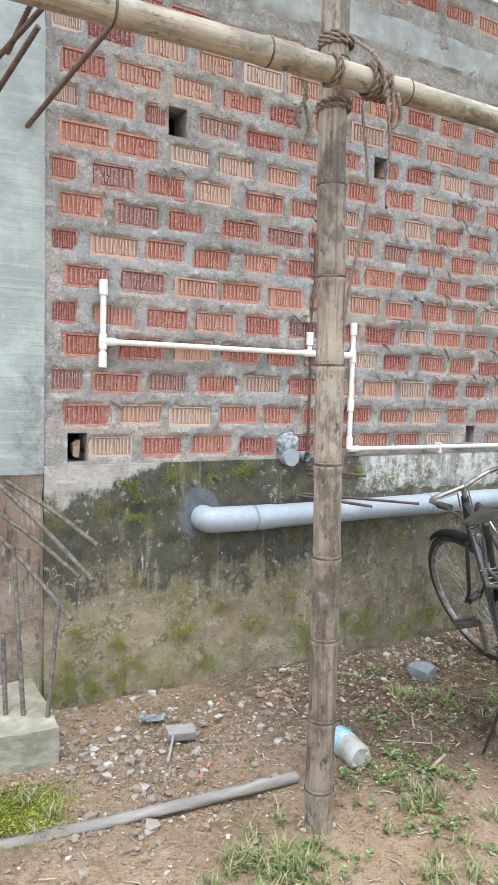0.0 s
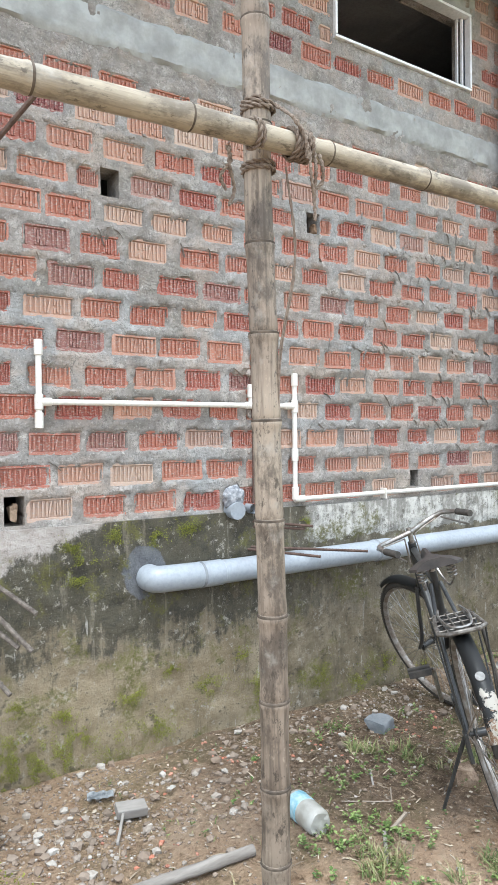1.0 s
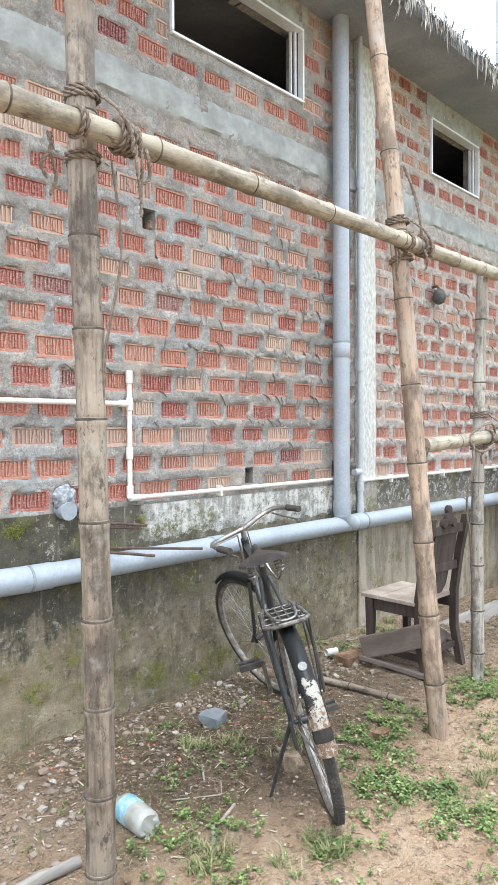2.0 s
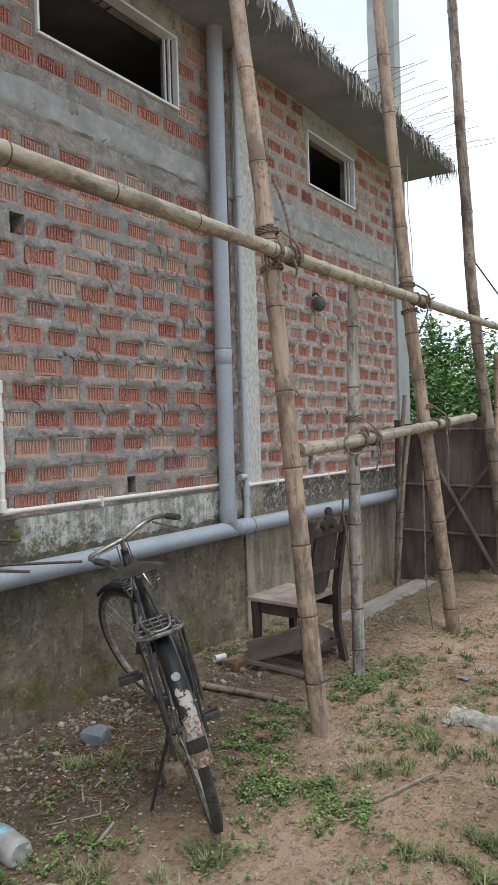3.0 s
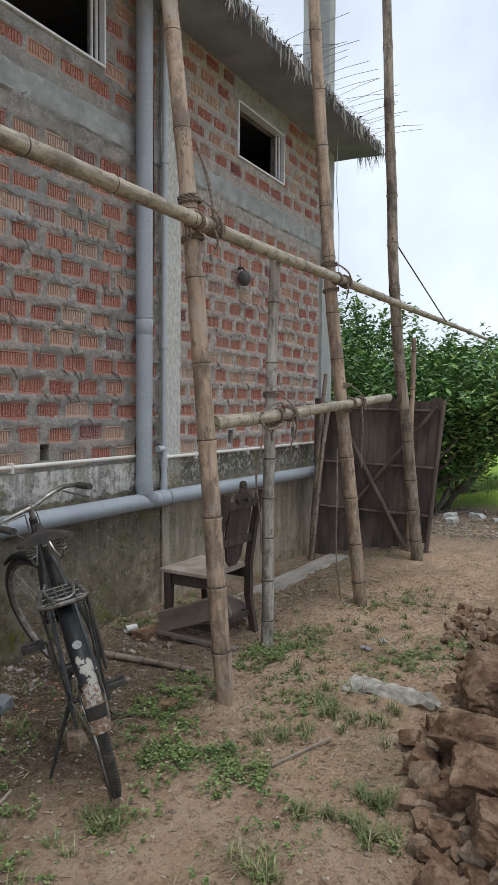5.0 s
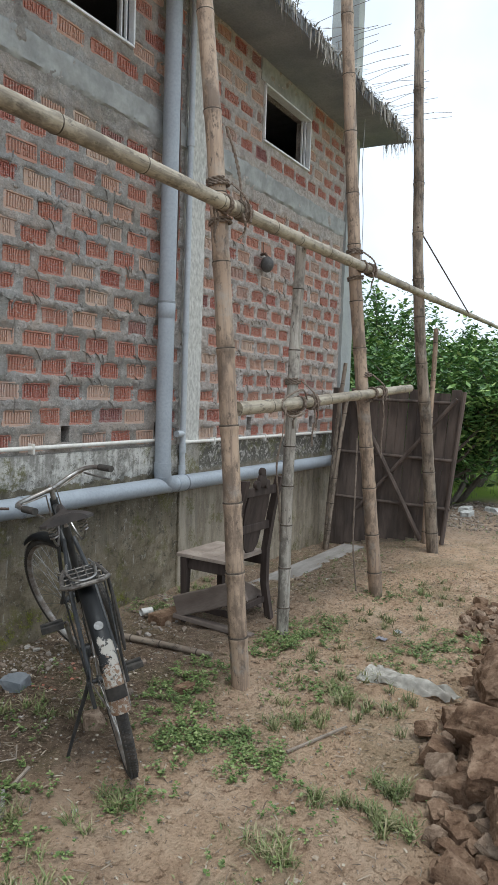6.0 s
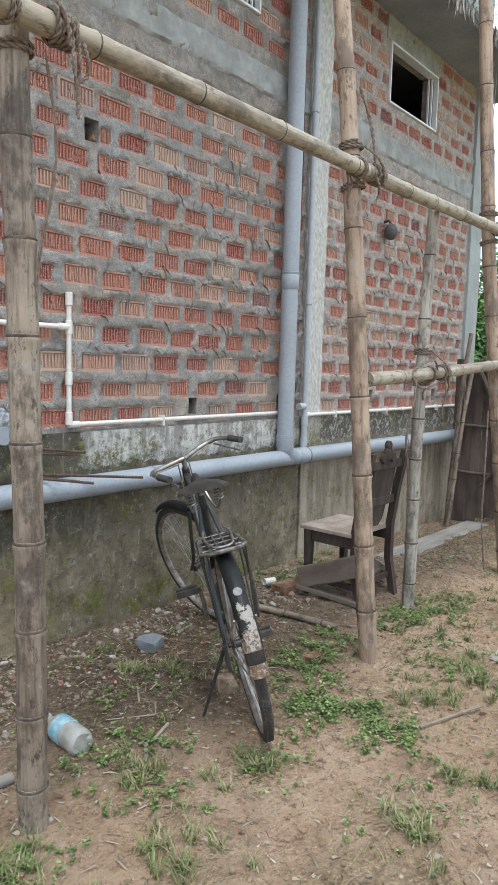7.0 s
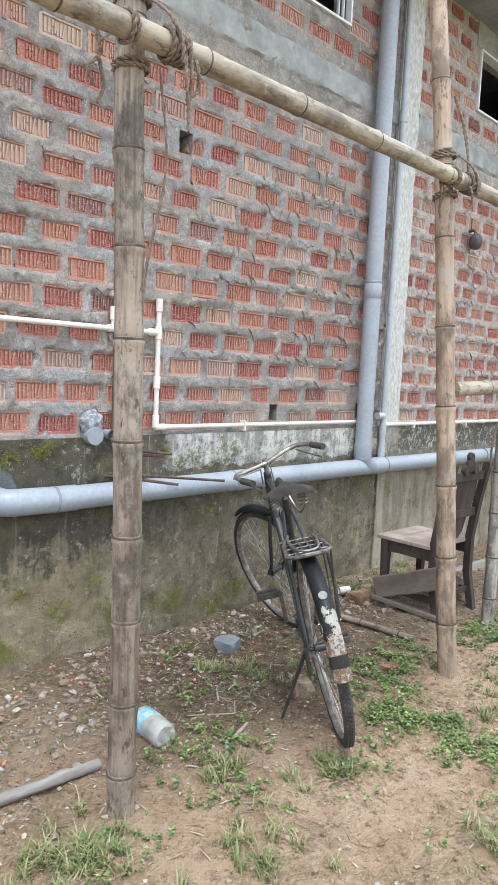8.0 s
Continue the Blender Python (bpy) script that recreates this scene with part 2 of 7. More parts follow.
def ground_material():
    n = Nodes("bare_earth", 0.95, spec=0.15)
    co = n.world_co()
    big = n.noise(0.9, 5.0, co=co)
    mid = n.noise(5.0, 8.0, 0.72, co=co, dist=0.4)
    clod = n.noise(24.0, 6.0, 0.75, co=co)
    fine = n.noise(75.0, 6.0, 0.75, co=co)
    grit = n.noise(260.0, 3.0, co=co)
    c = n.colours(mid, [(0.32, (0.43, 0.29, 0.188)), (0.5, (0.62, 0.44, 0.30)), (0.66, (0.72, 0.55, 0.395))])
    c = n.mix(n.ramp(big, 0.42, 0.62, 0.0, 0.5), c, (0.58, 0.395, 0.245))
    y = n.axis(co, 1)
    x = n.axis(co, 0)
    c = n.mix(n.ramp(clod, 0.54, 0.62, 0.0, 0.55), c, (0.25, 0.16, 0.10))
    c = n.mix(n.ramp(clod, 0.47, 0.37, 0.0, 0.6), c, (0.60, 0.44, 0.30))
    # browner earth by the wall, with the shade there mixed into its colour
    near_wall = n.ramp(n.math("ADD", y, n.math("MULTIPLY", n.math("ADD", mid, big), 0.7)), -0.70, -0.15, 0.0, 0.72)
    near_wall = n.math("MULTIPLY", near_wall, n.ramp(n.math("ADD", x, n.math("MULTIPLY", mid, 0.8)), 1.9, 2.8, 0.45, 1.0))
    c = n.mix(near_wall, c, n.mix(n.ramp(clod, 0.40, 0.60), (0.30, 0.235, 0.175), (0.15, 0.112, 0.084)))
    # moist soil near the bicycle, darkened further to stand in for shade
    damp_shade = n.ramp(n.math("ADD", y, n.math("MULTIPLY", n.math("ADD", mid, big), 0.55)), -1.05, -0.40, 0.0, 0.72)
    damp_shade = n.math("MULTIPLY", damp_shade, n.math("MULTIPLY", n.ramp(n.math("ADD", x, mid), 2.3, 3.0), n.ramp(n.math("ADD", x, mid), 3.7, 4.8, 1.0, 0.2)))
    c = n.mix(damp_shade, c, n.mix(n.ramp(clod, 0.40, 0.60), (0.165, 0.118, 0.08), (0.065, 0.047, 0.033)))
    damp = n.noise(2.6, 6.0, 0.68, co=co, dist=0.5)
    c = n.mix(n.ramp(damp, 0.54, 0.66, 0.0, 0.4), c, (0.27, 0.185, 0.12))
    c = n.mix(n.ramp(fine, 0.57, 0.64, 0.0, 0.6), c, (0.18, 0.115, 0.074))
    c = n.mix(n.ramp(fine, 0.45, 0.36, 0.0, 0.6), c, (0.72, 0.535, 0.365))
    c = n.mix(n.ramp(grit, 0.60, 0.72, 0.0, 0.6), c, (0.52, 0.45, 0.37))
    green = n.math("MULTIPLY", n.ramp(n.noise(1.7, 6.0, 0.65, co=co), 0.50, 0.62), n.ramp(fine, 0.35, 0.55))
    c = n.mix(n.math("MULTIPLY", green, 0.4), c, (0.125, 0.13, 0.055))
    path = n.ramp(n.math("ADD", x, n.math("MULTIPLY", mid, 1.6)), 7.9, 9.2, 0.0, 0.6)
    c = n.mix(path, c, n.mix(n.ramp(clod, 0.4, 0.6), (0.33, 0.26, 0.20), (0.15, 0.115, 0.085)))
    far = n.ramp(x, 10.2, 11.6)
    c = n.mix(far, c, n.mix(mid, (0.22, 0.36, 0.04), (0.36, 0.50, 0.085)))
    n.base(c)
    n.bump(n.math("ADD", mid, n.math("ADD", n.math("MULTIPLY", clod, 1.1), n.math("MULTIPLY", fine, 0.8))), 1.0, 0.034)
    return n.m


def bamboo_material(name, pale, dull, grey):
    n = Nodes(name, 0.55, spec=0.4)
    r = n.rand()
    co = n.moved(n.co, r)
    long = n.noise(30.0, 5.0, 0.7, co=n.scaled(co, (1.6, 1.6, 0.06)))
    v = n.noise(2.2, 5.0, co=co)
    c = n.mix(n.ramp(v, 0.35, 0.65), pale, dull)
    c = n.mix(n.ramp(long, 0.46, 0.66, 0.0, 0.8), c, grey)
    spots = n.noise(34.0, 6.0, 0.78, co=n.scaled(co, (1.0, 1.0, 0.45)))
    c = n.mix(n.ramp(spots, 0.55, 0.64, 0.0, 0.85), c, tuple(0.45 * k for k in grey))
    c = n.mix(n.ramp(spots, 0.42, 0.33, 0.0, 0.5), c, tuple(min(1.0, 1.25 * k) for k in pale))
    stain = n.noise(4.5, 7.0, 0.75, co=n.scaled(co, (2.0, 2.0, 1.0)))
    c = n.mix(n.ramp(stain, 0.47, 0.62, 0.0, 0.75), c, tuple(0.6 * k for k in grey))
    dust = n.noise(6.0, 6.0, 0.7, co=co)
    c = n.mix(n.ramp(dust, 0.55, 0.7, 0.0, 0.5), c, (0.34, 0.325, 0.29))
    n.base(c)
    n.bump(n.math("ADD", long, n.math("MULTIPLY", spots, 0.3)), 0.35, 0.004)
    return n.m


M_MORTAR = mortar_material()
M_BRICK = brick_material()
M_PLINTH = plinth_material()
M_GROUND = ground_material()
M_CONCRETE = two_tone("cast_concrete", (0.38, 0.405, 0.39), (0.29, 0.305, 0.305), 3.0, 0.9, bump=0.5)
M_FOOTING = two_tone("mossy_footing_concrete", (0.34, 0.315, 0.255), (0.20, 0.185, 0.125), 7.0, 0.97, bump=1.0, fine=28.0)


def board_marked():
    """Column concrete with the marks of its shuttering and a rough patch near its foot."""
    n = Nodes("shuttered_concrete", 0.88)
    co = n.world_co()
    band = n.noise(9.0, 5.0, 0.65, co=n.scaled(co, (0.25, 0.25, 7.0)))
    mid = n.noise(5.0, 7.0, 0.7, co=co)
    fine = n.noise(80.0, 5.0, 0.75, co=co)
    c = n.mix(n.ramp(mid, 0.35, 0.65), (0.355, 0.38, 0.365), (0.255, 0.27, 0.265))
    c = n.mix(n.ramp(band, 0.52, 0.68, 0.0, 0.4), c, (0.44, 0.46, 0.44))
    c = n.mix(n.ramp(fine, 0.64, 0.72, 0.0, 0.7), c, (0.12, 0.12, 0.115))
    z = n.axis(co, 2)
    x = n.axis(co, 0)
    rough = n.math("MULTIPLY", n.ramp(n.math("ADD", z, n.math("MULTIPLY", mid, 0.6)), 1.62, 1.74, 1.0, 0.0), n.ramp(n.math("ADD", x, n.math("MULTIPLY", mid, 0.2)), 1.22, 1.27))
    c = n.mix(n.math("MULTIPLY", rough, n.ramp(n.noise(30.0, 6.0, 0.8, co=co), 0.4, 0.6, 0.2, 0.8)), c, (0.17, 0.175, 0.17))
    n.base(c)
    n.bump(n.math("ADD", band, n.math("MULTIPLY", fine, 0.5)), 0.5, 0.006)
    return n.m


M_COLUMN = board_marked()
M_PALE_CONCRETE = two_tone("whitened_concrete", (0.62, 0.615, 0.58), (0.36, 0.355, 0.33), 38.0, 0.9, bump=0.9, stretch=(1.2, 1.2, 0.6), fine=60.0)
M_BAND = two_tone("band_concrete", (0.375, 0.385, 0.375), (0.245, 0.25, 0.245), 8.0, 0.95, bump=1.0, fine=24.0)
M_SOFFIT = two_tone("soffit_concrete", (0.21, 0.225, 0.245), (0.30, 0.315, 0.33), 2.5, 0.9, bump=0.4)
# room surfaces far darker than bare concrete: the indoor shade is in the colour
M_INSIDE = two_tone("shaded_room", (0.075, 0.08, 0.088), (0.12, 0.125, 0.132), 2.0, 0.95)


def stained_render():
    """Old render over brick: rust-brown, with runs of lime and dark damp."""
    n = Nodes("rust_stained_render", 0.92)
    co = n.world_co()
    mid = n.noise(7.0, 8.0, 0.72, co=co)
    runs = n.noise(10.0, 6.0, 0.7, co=n.scaled(co, (2.6, 2.6, 0.30)))
    blot = n.noise(24.0, 7.0, 0.78, co=co)
    fine = n.noise(75.0, 5.0, 0.75, co=co)
    c = n.colours(mid, [(0.34, (0.16, 0.115, 0.085)), (0.5, (0.30, 0.235, 0.18)), (0.66, (0.38, 0.32, 0.26))])
    c = n.mix(n.ramp(n.noise(3.5, 4.0, 0.6, co=co), 0.54, 0.62, 0.0, 0.55), c, (0.31, 0.165, 0.115))
    c = n.mix(n.ramp(runs, 0.55, 0.63, 0.0, 0.85), c, (0.56, 0.54, 0.50))
    c = n.mix(n.ramp(runs, 0.44, 0.36, 0.0, 0.7), c, (0.085, 0.072, 0.058))
    c = n.mix(n.ramp(blot, 0.56, 0.64, 0.0, 0.6), c, (0.12, 0.10, 0.08))
    c = n.mix(n.ramp(fine, 0.60, 0.70, 0.0, 0.5), c, (0.50, 0.46, 0.41))
    n.base(c)
    n.bump(n.math("ADD", mid, n.math("ADD", n.math("MULTIPLY", blot, 0.7), n.math("MULTIPLY", fine, 0.3))), 1.0, 0.02)
    return n.m


M_BROWN = stained_render()
M_BAMBOO_OLD = bamboo_material("weathered_bamboo", (0.32, 0.265, 0.205), (0.215, 0.17, 0.13), (0.085, 0.066, 0.05))
M_BAMBOO_PALE = bamboo_material("pale_bamboo", (0.40, 0.355, 0.27), (0.31, 0.265, 0.195), (0.19, 0.155, 0.115))
M_BAMBOO_TAN = bamboo_material("tan_bamboo", (0.42, 0.315, 0.225), (0.33, 0.24, 0.17), (0.19, 0.14, 0.105))
M_BAMBOO_GREY = bamboo_material("silvered_bamboo", (0.44, 0.415, 0.365), (0.32, 0.29, 0.245), (0.15, 0.128, 0.105))
M_BAMBOO_NODE = two_tone("bamboo_joint", (0.12, 0.095, 0.072), (0.045, 0.036, 0.028), 30.0, 0.8)
M_PIPE = two_tone("blue_grey_plastic", (0.345, 0.38, 0.42), (0.29, 0.32, 0.355), 3.0, 0.42, bump=0.05, spec=0.5)
M_PIPE_RING = two_tone("pipe_joint_grime", (0.20, 0.215, 0.235), (0.27, 0.29, 0.31), 20.0, 0.6)
M_PALE_PIPE = two_tone("pale_grey_plastic", (0.45, 0.48, 0.51), (0.37, 0.40, 0.43), 5.0, 0.45, bump=0.05, spec=0.5)
M_WHITE_PIPE = two_tone("white_plastic", (0.74, 0.73, 0.69), (0.66, 0.63, 0.57), 6.0, 0.42, bump=0.05, spec=0.5)
M_ROPE = two_tone("coir_rope", (0.15, 0.115, 0.09), (0.24, 0.195, 0.155), 60.0, 0.95, bump=0.9, fine=150.0)
M_REBAR = two_tone("rusted_bar", (0.085, 0.055, 0.045), (0.15, 0.105, 0.085), 25.0, 0.75, 0.2)
M_REBAR_LIME = two_tone("lime_spotted_bar", (0.085, 0.07, 0.06), (0.20, 0.175, 0.15), 45.0, 0.85)
M_ALU = two_tone("window_aluminium", (0.80, 0.82, 0.83), (0.68, 0.70, 0.72), 8.0, 0.45, 0.15, bump=0.05)


# ---- mesh helpers ----
def mesh_of(bm, name, material, smooth=False):
    me = bpy.data.meshes.new(name)
    bm.normal_update()
    bm.to_mesh(me)
    bm.free()
    for m in material if isinstance(material, (list, tuple)) else [material]:
        me.materials.append(m)
    if smooth:
        me.polygons.foreach_set("use_smooth", [True] * len(me.polygons))
        me.set_sharp_from_angle(angle=radians(42))
    return me


def part(name, bm, material, parent=None, label="", smooth=False):
    """One mesh object, under a thing or under a part."""
    ob = new(name, mesh_of(bm, name, material, smooth))
    if parent is not None:
        ob.parent = parent
    if label:
        ob["label"] = label
    return ob


def thing(name, at, label, category, group="", kind="", turn=(0, 0, 0)):
    """An Empty at the base of a thing."""
    ob = new(name)
    ob.empty_display_size = 0.05
    ob.matrix_basis = pose(*at, *turn)
    return tagged(ob, label, category, group, kind)


def box(bm, lo, hi, m=None, bevel=0.0):
    size = [b - a for a, b in zip(lo, hi)]
    mid = [(a + b) / 2 for a, b in zip(lo, hi)]
    got = bmesh.ops.create_cube(bm, size=1.0, matrix=(m or Matrix()) @ Matrix.Translation(mid) @ Matrix.Diagonal((*size, 1)))
    if bevel:
        edges = list({e for v in got["verts"] for e in v.link_edges})
        bmesh.ops.bevel(bm, geom=edges, offset=bevel, segments=2, affect="EDGES", profile=0.6)
    return bm


def boxed(lo, hi, bevel=0.0, m=None):
    return box(bmesh.new(), lo, hi, m, bevel)


def ring_frames(pts):
    """Frames along a line of points: each its place and two axes across."""
    pts = [Vector(p) for p in pts]
    out = []
    side = None
    for k, p in enumerate(pts):
        d = (pts[min(k + 1, len(pts) - 1)] - pts[max(k - 1, 0)]).normalized()
        if side is None:
            side = d.orthogonal().normalized()
        else:
            side = (side - d * side.dot(d)).normalized()
        out.append((p, side, d.cross(side)))
    return out


def tube(bm, pts, radius, sides=10, caps=True, hollow=0.0):
    """A round bar along points; radius is a number or one for each point."""
    radii = radius if isinstance(radius, (list, tuple)) else [radius] * len(pts)
    rings = []
    for (p, a, b), r in zip(ring_frames(pts), radii):
        rings.append([bm.verts.new(p + r * (math.cos(2 * math.pi * k / sides) * a + math.sin(2 * math.pi * k / sides) * b)) for k in range(sides)])
    for u, v in zip(rings, rings[1:]):
        for k in range(sides):
            bm.faces.new((u[k], u[(k + 1) % sides], v[(k + 1) % sides], v[k]))
    if caps:
        bm.faces.new(rings[0][::-1])
        bm.faces.new(rings[-1])
    return bm


def skin(bm, rows):
    """Faces between rings of four corners, closed at both ends."""
    for u, v in zip(rows, rows[1:]):
        for k in range(4):
            bm.faces.new((u[k], u[(k + 1) % 4], v[(k + 1) % 4], v[k]))
    bm.faces.new(rows[0][::-1])
    bm.faces.new(rows[-1])
    return bm


def tubed(pts, radius, sides=10):
    return tube(bmesh.new(), pts, radius, sides)


def smooth_line(pts, steps=6):
    """A soft line through points."""
    p = [Vector(q) for q in pts]
    p = [2 * p[0] - p[1]] + p + [2 * p[-1] - p[-2]]
    out = []
    for k in range(1, len(p) - 2):
        a, b, c, d = p[k - 1:k + 3]
        for s in range(steps):
            t = s / steps
            out.append(0.5 * (2 * b + (c - a) * t + (2 * a - 5 * b + 4 * c - d) * t * t + (3 * b - a - 3 * c + d) * t ** 3))
    return out + [p[-2]]


def wobble(x, y, z, scale, seed=0.0):
    return noise.noise(Vector((x * scale + seed, y * scale - seed, z * scale + 2 * seed)))


def fbm(x, y, scale, seed=0.0, octaves=4):
    s, a = 0.0, 1.0
    for k in range(octaves):
        s += a * noise.noise(Vector((x * scale + seed, y * scale + 1.7 * seed, seed)))
        a *= 0.5
        scale *= 2.0
    return s


def smoothstep(lo, hi, v):
    t = min(1.0, max(0.0, (v - lo) / (hi - lo)))
    return t * t * (3 - 2 * t)


# ---- ground ----
def ground_height(x, y):
    """Packed earth, sinking a little towards the wall and along it, with small mounds."""
    h = -0.05 * smoothstep(-0.9, -0.1, y) - 0.10 * smoothstep(4.5, 7.5, x) * smoothstep(-1.1, -0.2, y)
    near = smoothstep(14, 9, abs(x - 3.0)) * smoothstep(9, 6, abs(y + 2))
    h += near * (0.022 * fbm(x, y, 1.1, 3.0) + 0.015 * fbm(x, y, 6.0, 9.0, 3) + 0.008 * fbm(x, y, 20.0, 4.0, 2))
    return h


def build_ground():
    def steps(lo, hi, cell, far):
        vals = list(np.arange(lo, hi + 1e-6, cell))
        s, up = cell, []
        v = hi
        while v < far:
            s *= 1.45
            v += s
            up.append(v)
        s, down = cell, []
        v = lo
        while v > -far:
            s *= 1.45
            v -= s
            down.append(v)
        return down[::-1] + vals + up
    xs, ys = steps(0.4, 8.4, 0.03, 400), steps(-3.0, 0.0, 0.03, 400)
    verts = [(x, y, ground_height(x, y)) for y in ys for x in xs]
    w = len(xs)
    faces = [(j * w + k, j * w + k + 1, (j + 1) * w + k + 1, (j + 1) * w + k) for j in range(len(ys) - 1) for k in range(w - 1)]
    me = bpy.data.meshes.new("ground")
    me.from_pydata(verts, [], faces)
    me.materials.append(M_GROUND)
    me.polygons.foreach_set("use_smooth", [True] * len(faces))
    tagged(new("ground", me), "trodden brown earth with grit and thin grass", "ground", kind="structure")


build_ground()

# ---- the brick walls ----
COURSE, PITCH, FIRST = 0.140, 0.239, 1.052
BRICK_L, BRICK_H = 0.195, 0.087
WALL_TOP = 4.09
BAND = (3.015, 3.20)
WIN_1 = (3.062, 4.165, 3.455, 3.925)
WIN_2 = (5.80, 6.665, 3.437, 3.90)
HOLES_1 = [(1.75, 1.835, 2.385, 2.505), (2.87, 2.955, 2.395, 2.503), (3.615, 3.685, 1.044, 1.14), (1.33, 1.412, 0.998, 1.118), (4.47, 4.55, 1.044, 1.15)]
HOLES_2 = [(5.70, 5.78, 1.06, 1.17), (6.9, 6.98, 1.06, 1.17)]


def courses(x0, x1, openings, seed):
    """The places of the visible bricks of one bay: centre, length, height."""
    rng = random.Random(seed)
    out = []
    for k in range(22):
        z = FIRST + COURSE * k + (0.035 if k > 14 else 0.0)
        if BAND[0] - 0.05 < z < BAND[1] + 0.045 or z > WALL_TOP - 0.06:
            continue
        shift = (1.42 if k % 2 == 0 else 1.54) - 12 * PITCH + rng.uniform(-0.02, 0.02)
        for j in range(60):
            a = shift + j * PITCH + rng.uniform(-0.012, 0.012)
            b = a + BRICK_L + rng.uniform(-0.022, 0.008)
            lo, hi = max(a, x0 + 0.03), min(b, x1 - 0.03)
            if hi - lo < 0.06:
                continue
            if any(z > o[3] - 0.05 and o[0] - 0.05 < (lo + hi) / 2 < o[1] + 0.05 for o in openings[:1]):
                continue
            zz = z + rng.uniform(-0.007, 0.007)
            h = BRICK_H + rng.uniform(-0.012, 0.006)
            cut = False
            for o in openings:
                if lo < o[1] + 0.01 and hi > o[0] - 0.01 and zz - h / 2 < o[3] + 0.006 and zz + h / 2 > o[2] - 0.006:
                    if o[0] - lo > 0.07:
                        hi = o[0] - 0.012
                    elif hi - o[1] > 0.07:
                        lo = o[1] + 0.012
                    else:
                        cut = True
            if cut or hi - lo < 0.06:
                continue
            out.append(((lo + hi) / 2, zz, hi - lo, h))
    return out


def lines_between(lo, hi, cell, cuts):
    """Grid lines that fall on every cut."""
    marks = sorted({lo, hi, *[c for c in cuts if lo < c < hi]})
    out = []
    for a, b in zip(marks, marks[1:]):
        n = max(1, round((b - a) / cell))
        out += [a + (b - a) * k / n for k in range(n)]
    return out + [hi]


def wall_sheet(x0, x1, z0, z1, openings, front, thick, cell, depth):
    """A wall with thickness: an uneven front face, a plain back face and reveals round its openings. depth(x, z): how far the front stands out."""
    xs = lines_between(x0, x1, cell, [v for o in openings for v in o[:2]])
    zs = lines_between(z0, z1, cell, [v for o in openings for v in o[2:]])
    verts, faces, at = [], [], {}

    def vert(x, y, z):
        key = (round(x, 4), round(y, 4), round(z, 4))
        if key not in at:
            at[key] = len(verts)
            verts.append((x, y, z))
        return at[key]

    fronts = {}
    for j, z in enumerate(zs):
        for i, x in enumerate(xs):
            fronts[i, j] = len(verts)
            verts.append((x, front - depth(x, z), z))

    def is_open(x, z):
        return any(o[0] < x < o[1] and o[2] < z < o[3] for o in openings)

    gone = [[is_open((a + b) / 2, (c + d) / 2) for a, b in zip(xs, xs[1:])] for c, d in zip(zs, zs[1:])]
    nx, nz = len(xs) - 1, len(zs) - 1
    back = front + thick
    for j in range(nz):
        for i in range(nx):
            if gone[j][i]:
                continue
            faces.append((fronts[i, j], fronts[i + 1, j], fronts[i + 1, j + 1], fronts[i, j + 1]))
            for di, dj, a, b in ((-1, 0, (i, j + 1), (i, j)), (1, 0, (i + 1, j), (i + 1, j + 1)), (0, -1, (i, j), (i + 1, j)), (0, 1, (i + 1, j + 1), (i, j + 1))):
                u, w = i + di, j + dj
                if not (0 <= u < nx and 0 <= w < nz) or gone[w][u]:
                    pa, pb = vert(xs[a[0]], back, zs[a[1]]), vert(xs[b[0]], back, zs[b[1]])
                    faces.append((fronts[b], fronts[a], pa, pb))
    bx = sorted({x0, x1, *[v for o in openings for v in o[:2]]})
    bz = sorted({z0, z1, *[v for o in openings for v in o[2:]]})
    for c, d in zip(bz, bz[1:]):
        for a, b in zip(bx, bx[1:]):
            if not is_open((a + b) / 2, (c + d) / 2):
                faces.append((vert(a, back, c), vert(a, back, d), vert(b, back, d), vert(b, back, c)))
    return verts, faces


def sheet_object(name, data, material, label, category, smooth=True):
    me = bpy.data.meshes.new(name)
    me.from_pydata(data[0], [], data[1])
    me.materials.append(material)
    if smooth:
        me.polygons.foreach_set("use_smooth", [True] * len(me.polygons))
        me.set_sharp_from_angle(angle=radians(60))
    return tagged(new(name, me), label, category, kind="structure")


def mortar_depth(bricks, seed):
    """Pointing that stands a little proud round every brick and lies behind its face."""
    grid = {}
    for b in bricks:
        grid.setdefault(round((b[1] - FIRST) / COURSE), []).append(b)

    def depth(x, z):
        n1 = noise.noise(Vector((x * 9, z * 9, seed)))
        n2 = noise.noise(Vector((x * 34, z * 34, seed + 5)))
        n3 = noise.noise(Vector((x * 3, z * 3, seed + 9)))
        d = 0.006 + 0.005 * n1 + 0.004 * n2 + 0.003 * n3
        row = round((z - FIRST) / COURSE)
        best = -1.0
        for r in (row - 1, row, row + 1):
            for cx, cz, l, h in grid.get(r, ()):
                best = max(best, min(l / 2 - abs(x - cx), h / 2 - abs(z - cz)))
        k = smoothstep(-0.006, 0.010, best + 0.010 * n2 + 0.012 * n1 - 0.002)
        lump = 0.012 * smoothstep(0.30, 0.65, n1 + 0.5 * n2) * (1 - smoothstep(-0.03, 0.0, best))
        return d * (1 - k) + lump - 0.022 * k
    return depth


